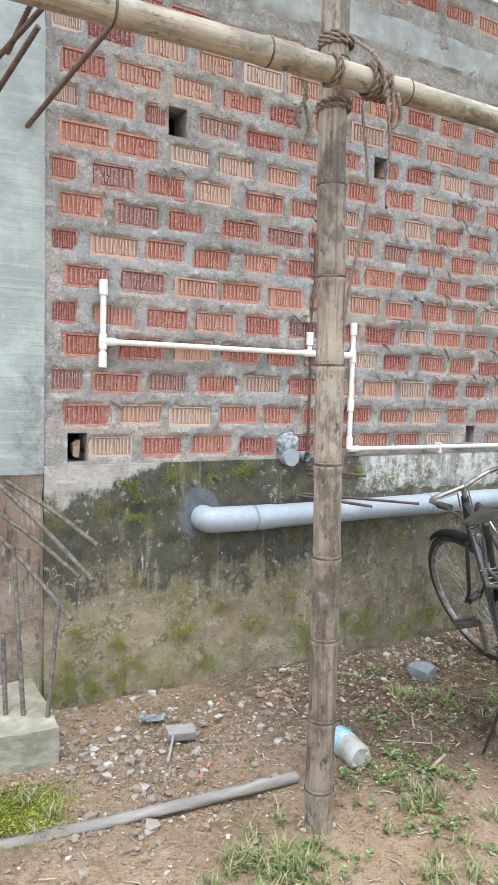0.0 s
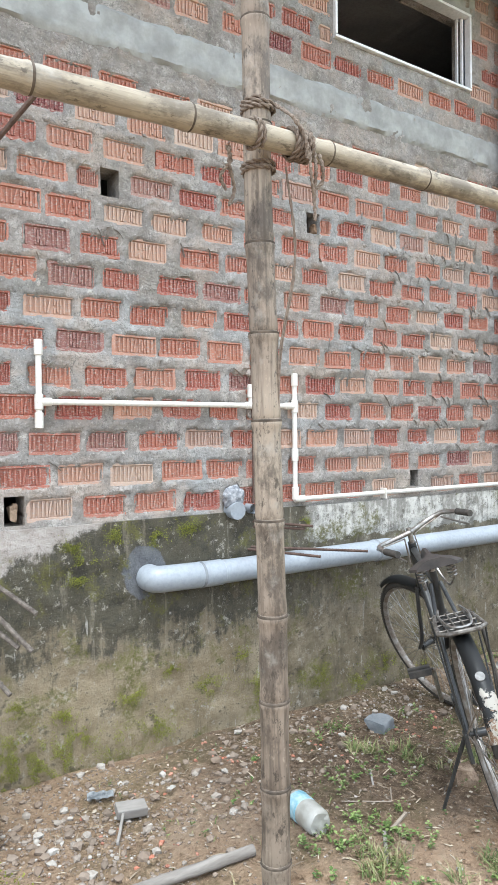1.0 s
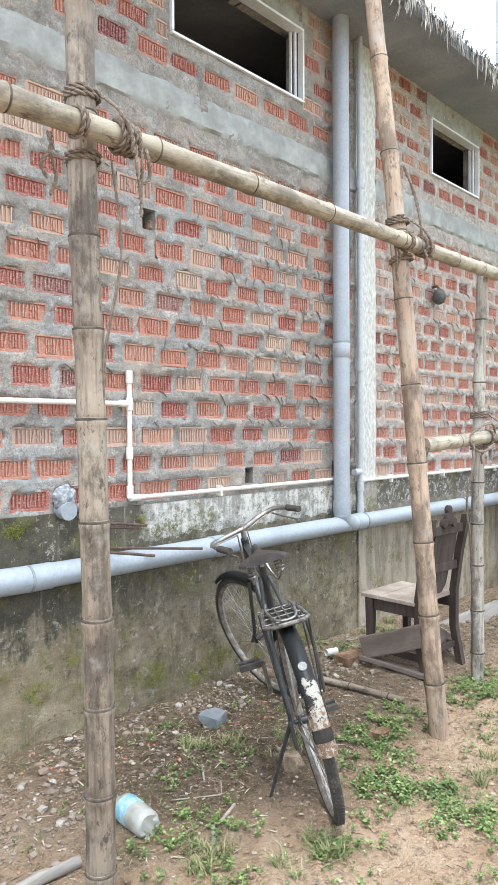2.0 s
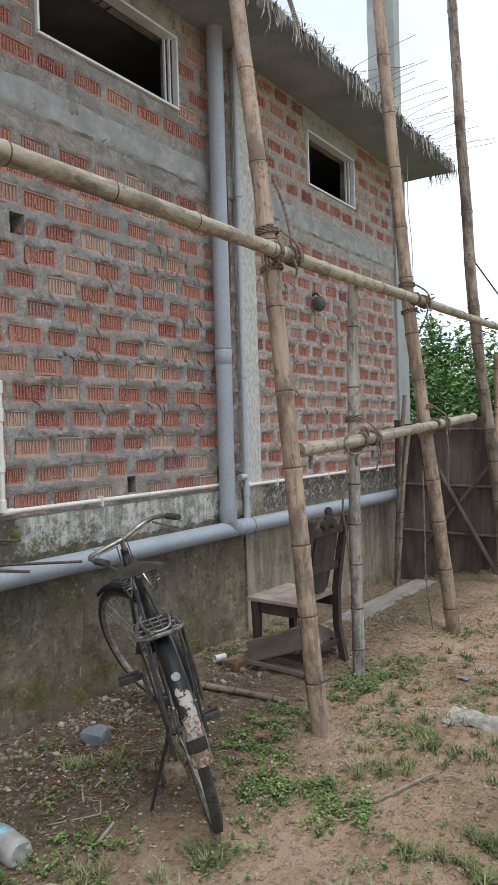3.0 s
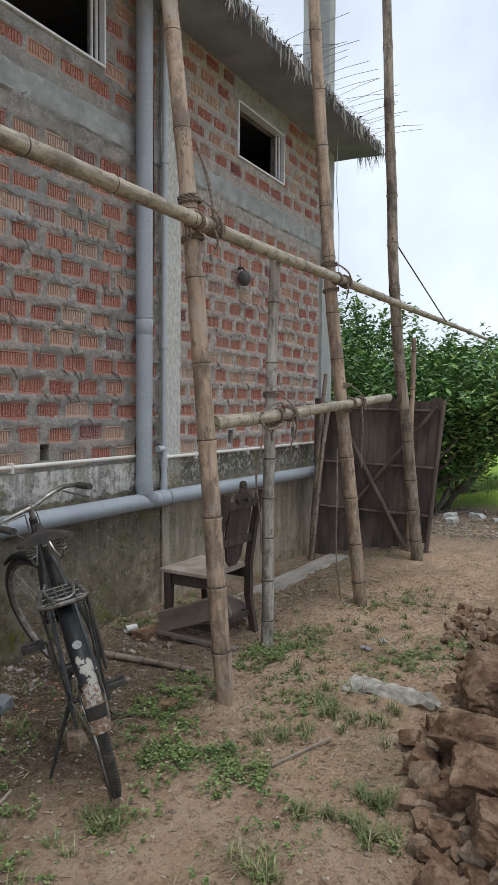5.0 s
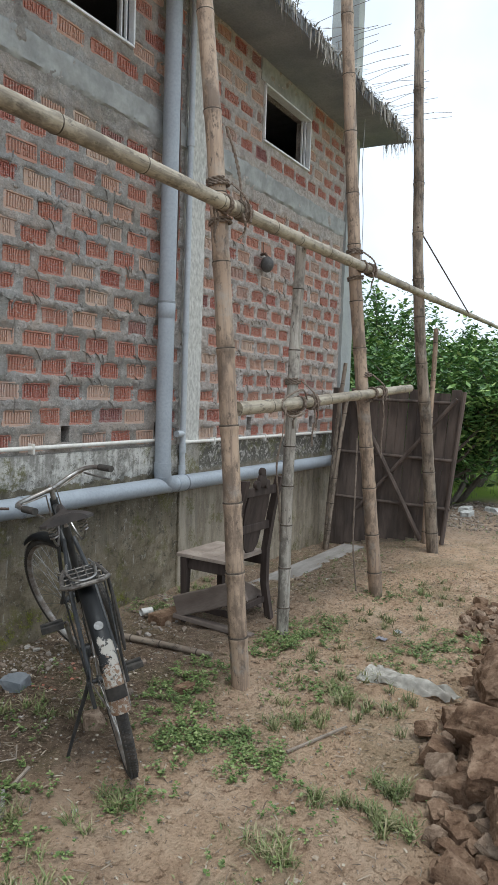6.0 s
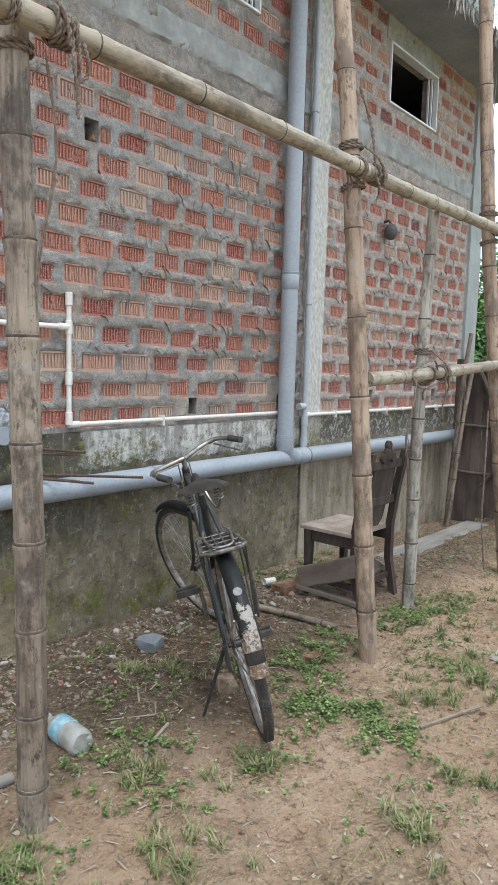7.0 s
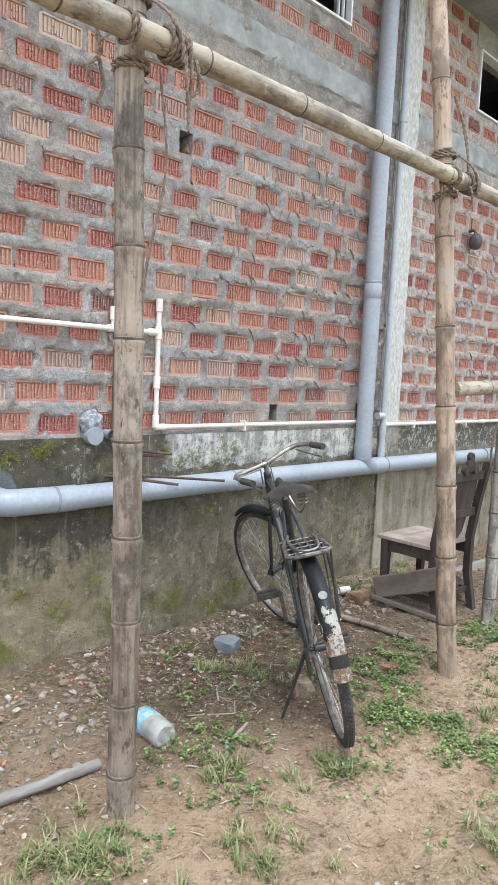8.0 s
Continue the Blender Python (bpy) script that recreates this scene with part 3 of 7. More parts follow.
def brick_mesh(name, seed, flip):
    """A pressed brick seen on its bed face: a shallow sunk panel with raised plain bars in it."""
    rng = random.Random(seed)
    bm = bmesh.new()
    L, H = 0.5, 0.5
    px, pz, dp = 0.455 + rng.uniform(-0.012, 0.012), 0.405 + rng.uniform(-0.02, 0.02), 0.010

    def quad(*p):
        bm.faces.new([bm.verts.new(q) for q in p])

    outer = [(-L, 0.0, -H), (L, 0.0, -H), (L, 0.0, H), (-L, 0.0, H)]
    shift = rng.uniform(-0.03, 0.03)
    lip = rng.uniform(0.01, 0.06)
    inner = [(-px + shift, 0, -pz + lip), (px + shift, 0, -pz + lip), (px + shift, 0, pz), (-px + shift, 0, pz)]
    floor = [(p[0] * 0.97, dp, p[2] * 0.93) for p in inner]
    for k in range(4):
        j = (k + 1) % 4
        quad(outer[k], outer[j], inner[j], inner[k])
        quad(inner[k], inner[j], floor[j], floor[k])
        quad(outer[j], outer[k], (outer[k][0], 0.03, outer[k][2]), (outer[j][0], 0.03, outer[j][2]))
    quad(*floor)
    # plain raised bars in five cells, long, short and leaning ones: x from, z from, x to, z to
    upright, lean = (0.15, -1, 0.15, 1), (0.45, -0.95, 0.82, 0.95)
    pair = (upright, (0.78, -1, 0.78, 1))
    short = ((0.12, -1, 0.12, -0.2), (0.12, 0.2, 0.12, 1), (0.5, -0.75, 0.5, 0.75), (0.88, -1, 0.88, -0.2), (0.88, 0.2, 0.88, 1))
    cells = [pair, short, (upright, lean), pair, ((0.5, -1, 0.5, 1),)]
    if flip:
        cells = cells[::-1]
    widths = [0.55 if len(c) == 1 else 1.0 for c in cells]
    unit = (2 * px - 0.09) / (sum(widths) + 0.22 * 4)
    x = -px + shift + 0.045
    for c, wide in zip(cells, widths):
        for x0, z0, x1, z1 in c:
            if rng.random() < 0.06:
                continue
            a = Vector((x + x0 * unit * wide, 0, z0 * (pz - lip) * 0.84))
            b = Vector((x + x1 * unit * wide, 0, z1 * pz * 0.84))
            t = Vector((0.016, 0, 0))
            f = [a - t, a + t, b + t, b - t]
            f = [(q.x, 0.001, q.z) for q in f]
            e = [(q[0], dp, q[2]) for q in f]
            quad(*f)
            for k in range(4):
                j = (k + 1) % 4
                quad(f[j], f[k], e[k], e[j])
        x += unit * (wide + 0.22)
    return mesh_of(bm, name, M_BRICK)


BRICKS = []


def brick_wall(name, x0, x1, openings, seed, label):
    spots = courses(x0, x1, openings, seed)
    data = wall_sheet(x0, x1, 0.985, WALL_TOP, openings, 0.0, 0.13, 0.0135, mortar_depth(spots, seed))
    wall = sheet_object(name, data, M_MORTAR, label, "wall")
    BRICKS.append((wall, spots, seed))
    return wall


wall_1 = brick_wall("wall_1", 1.235, 4.74, [WIN_1] + HOLES_1, 11, "unplastered red brick wall with smeared grey mortar")
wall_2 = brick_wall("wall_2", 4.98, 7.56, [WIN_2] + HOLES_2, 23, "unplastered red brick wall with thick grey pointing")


def uneven_block(name, lo, hi, material, label, category, cell=0.04, rough=0.006, seed=1.0):
    """A cast block with uneven faces and worn edges."""
    bm = bmesh.new()
    box(bm, lo, hi)
    for axis in range(3):
        n = min(90, int((hi[axis] - lo[axis]) / cell))
        for k in range(1, n):
            v = lo[axis] + (hi[axis] - lo[axis]) * k / n
            no = [0, 0, 0]
            no[axis] = 1
            co = [0, 0, 0]
            co[axis] = v
            bmesh.ops.bisect_plane(bm, geom=bm.verts[:] + bm.edges[:] + bm.faces[:], plane_co=co, plane_no=no)
    mid = (Vector(lo) + Vector(hi)) / 2
    for v in bm.verts:
        p = v.co
        n = Vector([wobble(*p, 7, seed + a) + 0.5 * wobble(*p, 25, seed + 3 + a) for a in range(3)])
        v.co = p + rough * n
    ob = part(name, bm, material, smooth=False)
    return tagged(ob, label, category, kind="structure")


uneven_block("column_1", (0.62, -0.012, 0.955), (1.235, 0.30, 4.09), M_COLUMN, "grey cast concrete column beside the brickwork", "column", 0.05, 0.004, 2.0)
uneven_block("column_2", (4.74, -0.022, 0.985), (4.98, 0.30, 4.09), M_PALE_CONCRETE, "concrete column whitened with old lime", "column", 0.04, 0.006, 4.0)
uneven_block("column_3", (7.56, -0.035, -0.3), (7.84, 0.30, 4.09), M_CONCRETE, "grey concrete column at the end of the wall", "column", 0.05, 0.005, 6.0)


def band(name, x0, x1, seed):
    """The cast band between the brick courses, rough and a little proud."""
    xs = list(np.arange(x0 + 0.002, x1 - 0.001, 0.022))
    zs = list(np.linspace(BAND[0], BAND[1], 9))
    bm = bmesh.new()
    grid = []
    for z in zs:
        row = []
        for x in xs:
            e = 0.02 * fbm(x, z * 0.2, 5.0, seed) if z in (zs[0], zs[-1]) else 0.0
            d = 0.020 + 0.010 * fbm(x, z, 12.0, seed + 2) + 0.006 * fbm(x, z, 40.0, seed)
            if z in (zs[0], zs[-1]):
                d = 0.001
            row.append(bm.verts.new((x, -d, z + e)))
        grid.append(row)
    tops = [[bm.verts.new((v.co.x, 0.02, v.co.z)) for v in grid[k]] for k in (0, -1)]
    rows = [tops[0]] + grid + [tops[1]]
    for a, b in zip(rows, rows[1:]):
        for k in range(len(a) - 1):
            bm.faces.new((a[k], a[k + 1], b[k + 1], b[k]))
    tagged(part(name, bm, M_BAND, smooth=True), "rough grey cast concrete band in the brickwork", "band", kind="structure")


band("trim_1", 1.235, 4.74, 31.0)
band("trim_2", 4.98, 7.56, 47.0)


def lintel(name, x0, x1, z0):
    def depth(x, z):
        return 0.009 + 0.005 * fbm(x, z, 8.0, x0)
    data = wall_sheet(x0, x1, z0, WALL_TOP, [], 0.0, 0.02, 0.03, depth)
    sheet_object(name, data, M_BAND, "grey cement lintel over the window", "lintel")


lintel("trim_3", WIN_1[0] - 0.05, WIN_1[1] + 0.05, WIN_1[3] + 0.012)
lintel("trim_4", WIN_2[0] - 0.05, WIN_2[1] + 0.05, WIN_2[3] + 0.012)


def plinth():
    def depth(x, z):
        d = 0.020 + 0.010 * fbm(x, z, 3.0, 2.0) + 0.009 * fbm(x, z, 14.0, 7.0)
        if x > 2.85 and x < 4.72:
            d += 0.012 * smoothstep(0.80, 0.83, z + 0.05 * fbm(x, z, 9.0, 1.0))
        return d + 0.012 * smoothstep(0.03, 0.0, abs(z - 0.97)) * noise.noise(Vector((x * 12, 0, 3)))
    data = wall_sheet(1.235, 4.74, -0.4, 0.985, [], 0.0, 0.25, 0.024, depth)
    sheet_object("wall_3", data, M_PLINTH, "damp cement-rendered plinth with moss and dark stains", "plinth")
    data = wall_sheet(4.98, 7.56, -0.4, 0.985, [], 0.0, 0.25, 0.03, depth)
    sheet_object("wall_4", data, M_PLINTH, "stained cement-rendered plinth under the far bay", "plinth")

    def flat(x, z):
        return 0.034 + 0.006 * fbm(x, z, 6.0, 12.0)
    data = wall_sheet(4.74, 4.98, -0.4, 0.985, [], 0.0, 0.25, 0.03, flat)
    sheet_object("wall_5", data, M_PLINTH, "rendered pier under the whitened column", "plinth")


plinth()
uneven_block("wall_6", (0.62, 0.0, -0.3), (1.235, 0.30, 0.955), M_BROWN, "rust-stained render and old brick below the column", "wall", 0.05, 0.010, 8.0)


# the room behind, closed and unlit; its darkness is also in the near-black colour
def inner_room():
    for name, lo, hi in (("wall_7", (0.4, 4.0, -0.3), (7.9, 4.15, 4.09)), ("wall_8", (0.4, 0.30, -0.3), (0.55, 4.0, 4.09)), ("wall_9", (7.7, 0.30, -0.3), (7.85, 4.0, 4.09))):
        tagged(part(name, boxed(lo, hi), M_INSIDE), "unplastered inner wall, near-black to keep the room dark", "wall", kind="structure")
    tagged(part("floor", boxed((0.4, 0.30, 0.85), (7.9, 4.1, 0.95)), M_INSIDE), "raw concrete floor, near-black to keep the room dark", "floor", kind="structure")


inner_room()

# ---- roof slab ----
def roof_slab():
    bm = bmesh.new()
    xs = list(np.linspace(-0.5, 8.02, 190))
    rows = []
    for y, z in ((4.2, 4.09), (0.3, 4.09), (-0.25, 4.085), (-0.485, 4.07), (-0.495, 4.12), (-0.485, 4.175), (-0.30, 4.20), (4.2, 4.22)):
        rows.append([bm.verts.new((x, y + 0.014 * fbm(x, z, 6.0, y), z + 0.008 * fbm(x, y, 9.0, z))) for x in xs])
    for a, b in zip(rows, rows[1:] + rows[:1]):
        for k in range(len(xs) - 1):
            bm.faces.new((a[k + 1], a[k], b[k], b[k + 1]))
    bm.faces.new([r[-1] for r in rows])
    bm.faces.new([r[0] for r in rows][::-1])
    tagged(part("ceiling", bm, M_SOFFIT), "dark concrete roof slab that overhangs the wall", "roof slab", kind="structure")


roof_slab()


# ---- windows ----
def tinted_glass():
    n = Nodes("tinted_glass", 0.12, spec=0.5)
    n.p.inputs["Transmission Weight"].default_value = 1.0
    n.p.inputs["IOR"].default_value = 1.45
    n.base(n.mix(n.ramp(n.noise(4.0), 0.35, 0.65), (0.16, 0.22, 0.30), (0.22, 0.27, 0.33)))
    return n.m


M_TINTED = tinted_glass()


def window(name, o, label):
    x0, x1, z0, z1 = o
    win = tagged(new(name), label, "window", kind="structure")
    win.matrix_basis = pose(x0, 0, z0)
    w, h, f = x1 - x0, z1 - z0, 0.017
    rails = (((0, 0), (w, f)), ((0, h - f), (w, h)), ((0, f), (f, h - f)), ((w - f, f), (w, h - f)))
    for (a, b), (c, d) in rails:
        part("window_frame", boxed((a + 0.001, -0.026, b + 0.001), (c - 0.001, 0.055, d - 0.001), 0.004), M_ALU, win)
    # the sashes are slid aside behind one another: stiles at one end, the opening clear
    for y, a, b in ((0.012, w - 0.046, w - 0.034), (0.034, w - 0.066, w - 0.054)):
        part("sash_stile", boxed((a, y, f), (b, y + 0.018, h - f), 0.003), M_ALU, win)
    part("pane", boxed((w - 0.034, 0.016, f), (w - f, 0.021, h - f)), M_TINTED, win, "dark blue-tinted glass")
    part("window_track", boxed((f, 0.004, f), (w - f, 0.010, f + 0.008)), M_ALU, win)
    return win


window("window_1", WIN_1, "open sliding window, pale aluminium frame, dark room behind")
window("window_2", WIN_2, "small open sliding window, pale aluminium frame")


# ---- pipes ----
def waste_pipe():
    y, z, r = -0.088, 0.722, 0.055
    pipe = thing("waste_pipe", (1.9, y, z), "blue-grey plastic waste pipe along the plinth", "pipe")

    def run(name, pts, rad, material=M_PIPE, label="", parent=pipe):
        bm = tubed([Vector(p) - Vector((1.9, y, z)) for p in pts], rad, 24)
        return part(name, bm, material, parent, label, smooth=True)
    elbow = [(1.945, 0.02, z + 0.006), (1.945, y + 0.045, z + 0.006)]
    elbow += [(1.945 + 0.045 * (1 - math.cos(a)), y + 0.045 - 0.045 * math.sin(a), z + 0.004) for a in np.linspace(0.2, math.pi / 2, 7)]
    run("elbow", elbow + [(2.17, y, z)], 0.0585, label="rounded pipe elbow that enters the wall")
    run("pipe", [(2.16, y, z), (4.60, y, z)], r)
    run("pipe", [(4.60, y, z), (7.86, y, z - 0.012)], r)
    for x in (2.172, 3.256, 4.72, 6.2):
        run("collar", [(x - 0.006, y, z), (x - 0.005, y, z), (x + 0.005, y, z), (x + 0.006, y, z)], [0.054, 0.0605, 0.0605, 0.054], M_PIPE_RING)
    for x in (2.23, 3.30, 4.66):
        run("socket", [(x - 0.055, y, z), (x - 0.05, y, z), (x + 0.05, y, z), (x + 0.055, y, z)], [0.054, 0.0588, 0.0588, 0.054])
    return pipe


def down_pipe():
    x, y = 4.462, -0.092
    pipe = thing("downpipe", (x, y, 0.78), "blue-grey plastic downpipe in front of the column", "pipe")
    part("pipe", tubed([(0, 0, 0), (0, 0, 3.42)], 0.055, 24), M_PIPE, pipe, smooth=True)
    part("branch", tubed([(0.10, 0, -0.06), (0.02, 0, -0.03), (0, 0, 0.03), (0, 0, 0.10)], 0.0595, 24), M_PIPE, pipe, "angled branch fitting", smooth=True)
    part("collar", tubed([(0, 0, 1.155), (0, 0, 1.16), (0, 0, 1.172), (0, 0, 1.177)], [0.054, 0.059, 0.059, 0.054], 24), M_PIPE_RING, pipe, smooth=True)
    part("socket", tubed([(0, 0, 1.06), (0, 0, 1.065), (0, 0, 1.16), (0, 0, 1.165)], [0.054, 0.0582, 0.0582, 0.054], 24), M_PIPE, pipe, smooth=True)
    thin = thing("vent_pipe", (4.725, -0.062, 0.775), "thin pale plastic pipe beside the downpipe", "pipe")
    part("pipe", tubed([(0, 0, 0), (0, 0, 3.43)], 0.021, 16), M_PALE_PIPE, thin, smooth=True)
    for z in (0.03, 0.19, 1.03, 2.3):
        part("socket", tubed([(0, 0, z - 0.035), (0, 0, z + 0.035)], 0.026, 16), M_PALE_PIPE, thin, smooth=True)
    part("branch", tubed([(0, 0, 0.29), (-0.075, 0.0, 0.29)], 0.023, 14), M_PALE_PIPE, thin, smooth=True)
    cable = thing("cable", (4.62, -0.03, 1.05), "dark cable that hangs down the wall behind the pipes", "cable")
    part("wire", tubed(smooth_line([(0, 0, 3.0), (0.012, -0.01, 1.6), (-0.008, -0.004, 0.7), (0.0, 0, 0.0)]), 0.006, 6), M_REBAR, cable)


def white_pipe_run(name, at, lines, fittings, clips, label):
    """Thin white water pipe: straight runs, sockets at the fittings, and wall clips."""
    pipe = thing(name, at, label, "water pipe")
    for a, b in lines:
        part("pipe", tubed([a, b], 0.0125, 14), M_WHITE_PIPE, pipe, smooth=True)
    for p, d in fittings:
        d = Vector(d)
        part("fitting", tubed([Vector(p) - 0.032 * d, Vector(p) - 0.030 * d, Vector(p) + 0.030 * d, Vector(p) + 0.032 * d], [0.014, 0.0175, 0.0175, 0.014], 14), M_WHITE_PIPE, pipe, smooth=True)
    for p in clips:
        bm = boxed((p[0] - 0.006, -0.018, p[2] - 0.034), (p[0] + 0.006, 0.028, p[2] + 0.024), 0.003)
        part("clip", bm, M_WHITE_PIPE, pipe)
    return pipe


waste_pipe()
down_pipe()
X, Z = (1, 0, 0), (0, 0, 1)
white_pipe_run("water_pipe", (1.468, -0.028, 1.497), [((0, 0, -0.09), (0, 0, 0.235)), ((0, 0, 0), (1.295, 0, 0.0)), ((1.03, 0, 0), (1.03, 0, 0.085))],
               [((0, 0, 0), Z), ((0, 0, -0.075), Z), ((0, 0, 0.22), Z), ((0.02, 0, 0), X), ((1.03, 0, 0), X), ((1.03, 0, 0.07), Z), ((1.265, 0, 0), X)], [],
               "white plastic water pipe with an upright stub at its end")
white_pipe_run("water_pipe", (2.763, -0.028, 1.025), [((0, 0, 0.012), (0, 0, 0.625)), ((0.012, 0, 0), (1.785, 0, 0.0)), ((0, 0, 0.47), (-0.04, 0, 0.47))],
               [((0, 0, 0.47), Z), ((0, 0, 0.605), Z), ((0, 0, 0.225), Z), ((0, 0, 0.03), Z), ((0.028, 0, 0), X), ((1.77, 0, 0), X)], [(0.623, 0, 0), (1.75, 0, 0)],
               "white plastic water pipe with an elbow, along the brick foot")
white_pipe_run("water_pipe", (4.76, -0.036, 1.0), [((0.0, 0, 0), (3.12, 0, 0.0))], [((0.03, 0, 0), X), ((1.5, 0, 0), X), ((3.1, 0, 0), X)], [(0.4, 0, 0), (1.2, 0, 0), (2.2, 0, 0)],
               "white plastic water pipe along the far bay")


# ---- bamboo scaffold ----
def bamboo(name, pts, r0, r1, material, label, seed, gap=0.30, group="scaffold poles", first=0.1):
    """A bamboo pole: swollen joints with a ridge and a dark line, a slight sway between them."""
    rng = random.Random(seed)
    base = Vector(pts[0])
    line = smooth_line(pts, 10)
    length = [0.0]
    for a, b in zip(line, line[1:]):
        length.append(length[-1] + (b - a).length)
    total = length[-1]

    def at(s):
        s = min(max(s, 0.0), total)
        for k in range(len(line) - 1):
            if s <= length[k + 1]:
                return line[k].lerp(line[k + 1], (s - length[k]) / max(1e-9, length[k + 1] - length[k]))
        return line[-1]
    nodes, s = [], first
    while s < total - 0.03:
        nodes.append(s)
        s += gap * rng.uniform(0.85, 1.15) * (0.75 + 0.5 * s / total)
    stops = {0.0: 1.0, total: 1.0}
    for s in nodes:
        for d, k in ((-0.05, 0.985), (-0.018, 1.03), (-0.008, 1.10), (0.0, 1.06), (0.006, 0.97), (0.016, 1.03), (0.05, 0.98)):
            if 0 < s + d < total:
                stops[s + d] = k
    for s in np.arange(0.08, total, 0.11):
        if all(abs(s - v) > 0.02 for v in stops):
            stops[float(s)] = 0.985 + rng.uniform(-0.008, 0.008)
    keys = sorted(stops)
    sway = rng.uniform(0, 9)
    places = []
    for s in keys:
        p = at(s) - base
        places.append(p + 0.006 * Vector((noise.noise(Vector((s * 1.6, sway, 0))), noise.noise(Vector((s * 1.6, sway, 5))), 0)))
    radii = [(r0 + (r1 - r0) * s / total) * stops[s] for s in keys]
    pole = thing(name, base, label, "bamboo pole", group)
    # turn the mesh so that its own z runs along the pole, for the grain
    d = (line[-1] - line[0]).normalized()
    q = d.to_track_quat("Z", "Y")
    inv = q.inverted()
    ob = part("culm", tube(bmesh.new(), [inv @ p for p in places], radii, 18), material, pole, smooth=True)
    ob.rotation_mode = "QUATERNION"
    ob.rotation_quaternion = q
    for s in nodes:
        p = at(s) - base
        k = min(range(len(keys)), key=lambda i: abs(keys[i] - s))
        r = radii[k]
        ring = part("joint", tube(bmesh.new(), [inv @ (places[k] - 0.005 * d), inv @ (places[k] - 0.002 * d), inv @ (places[k] + 0.003 * d), inv @ (places[k] + 0.005 * d)], [r * 0.96, r * 1.025, r * 1.02, r * 0.93], 18, caps=False),
                    M_BAMBOO_NODE, pole, smooth=True)
        ring.rotation_mode = "QUATERNION"
        ring.rotation_quaternion = q
    return pole


bamboo("bamboo_pole", [(1.778, -1.214, -0.2), (1.772, -1.214, 0.5), (1.765, -1.212, 1.1), (1.735, -1.212, 2.2), (1.70, -1.212, 3.9)], 0.0425, 0.038, M_BAMBOO_OLD, "thick weathered grey-brown bamboo post set in the earth", 3, 0.30, first=0.33)
bamboo("bamboo_pole", [(3.485, -1.350, -0.15), (3.42, -1.275, 1.02), (3.385, -1.19, 2.18), (3.36, -1.06, 3.4), (3.34, -0.97, 4.3)], 0.045, 0.034, M_BAMBOO_TAN, "tan bamboo post that leans towards the wall", 5, 0.36)
bamboo("bamboo_pole", [(5.285, -1.36, -0.2), (5.165, -1.27, 1.0), (5.07, -1.165, 2.2), (4.95, -1.07, 4.0), (4.90, -1.03, 5.0)], 0.047, 0.036, M_BAMBOO_TAN, "tall tan bamboo post that leans towards the wall", 7, 0.38)
bamboo("bamboo_pole", [(6.95, -1.29, -0.2), (6.78, -1.23, 0.9), (6.53, -1.155, 2.2), (6.35, -1.10, 4.4), (6.28, -1.07, 5.6)], 0.055, 0.035, M_BAMBOO_OLD, "tall grey-brown bamboo post near the gate", 9, 0.38)
bamboo("bamboo_pole", [(4.21, -1.17, -0.15), (4.19, -1.18, 1.0), (4.20, -1.20, 2.18)], 0.036, 0.030, M_BAMBOO_GREY, "short grey bamboo post below the rail", 12, 0.27)
bamboo("bamboo_rail", [(0.2, -1.292, 2.12), (0.93, -1.292, 2.135), (1.66, -1.293, 2.155), (2.5, -1.285, 2.165), (3.36, -1.27, 2.172)], 0.034, 0.031, M_BAMBOO_PALE, "pale cream bamboo rail lashed across the posts", 14, 0.42, "scaffold rails", first=0.22)
bamboo("bamboo_rail", [(3.30, -1.268, 2.172), (4.15, -1.262, 2.178), (5.0, -1.26, 2.195), (6.4, -1.245, 2.215), (8.4, -1.2, 2.27), (10.6, -1.15, 2.32)], 0.0335, 0.020, M_BAMBOO_PALE, "long pale bamboo rail that tapers away", 15, 0.42, "scaffold rails")
bamboo("bamboo_rail", [(3.51, -1.245, 1.288), (4.15, -1.265, 1.322), (5.15, -1.325, 1.398), (5.80, -1.345, 1.445)], 0.034, 0.028, M_BAMBOO_PALE, "short pale bamboo rail tied below the upper one", 17, 0.36, "scaffold rails", first=0.3)


# ---- ropes and bars ----
def twist(bm, pts, r, sides=6):
    """A two-strand rope along a line."""
    line = smooth_line(pts, 5)
    s = 0.0
    frames = ring_frames(line)
    for strand in (0, math.pi):
        out, s = [], 0.0
        for k, (p, a, b) in enumerate(frames):
            if k:
                s += (p - frames[k - 1][0]).length
            ang = s / (r * 7.0) * 2 * math.pi + strand
            out.append(p + 0.55 * r * (math.cos(ang) * a + math.sin(ang) * b))
        tube(bm, out, 0.62 * r, sides)
    return bm


def coil(centre, axis, radius, turns, pitch, start=0.0, n=14):
    """Points of a winding round an axis."""
    axis = Vector(axis).normalized()
    a = axis.orthogonal().normalized()
    b = axis.cross(a)
    rng = random.Random(int(1000 * radius + 10 * turns))
    out = []
    for k in range(int(turns * n) + 1):
        t = start + 2 * math.pi * k / n
        r = radius * (1 + rng.uniform(-0.05, 0.08))
        out.append(Vector(centre) + r * (math.cos(t) * a + math.sin(t) * b) + axis * pitch * (k / n - turns / 2))
    return out


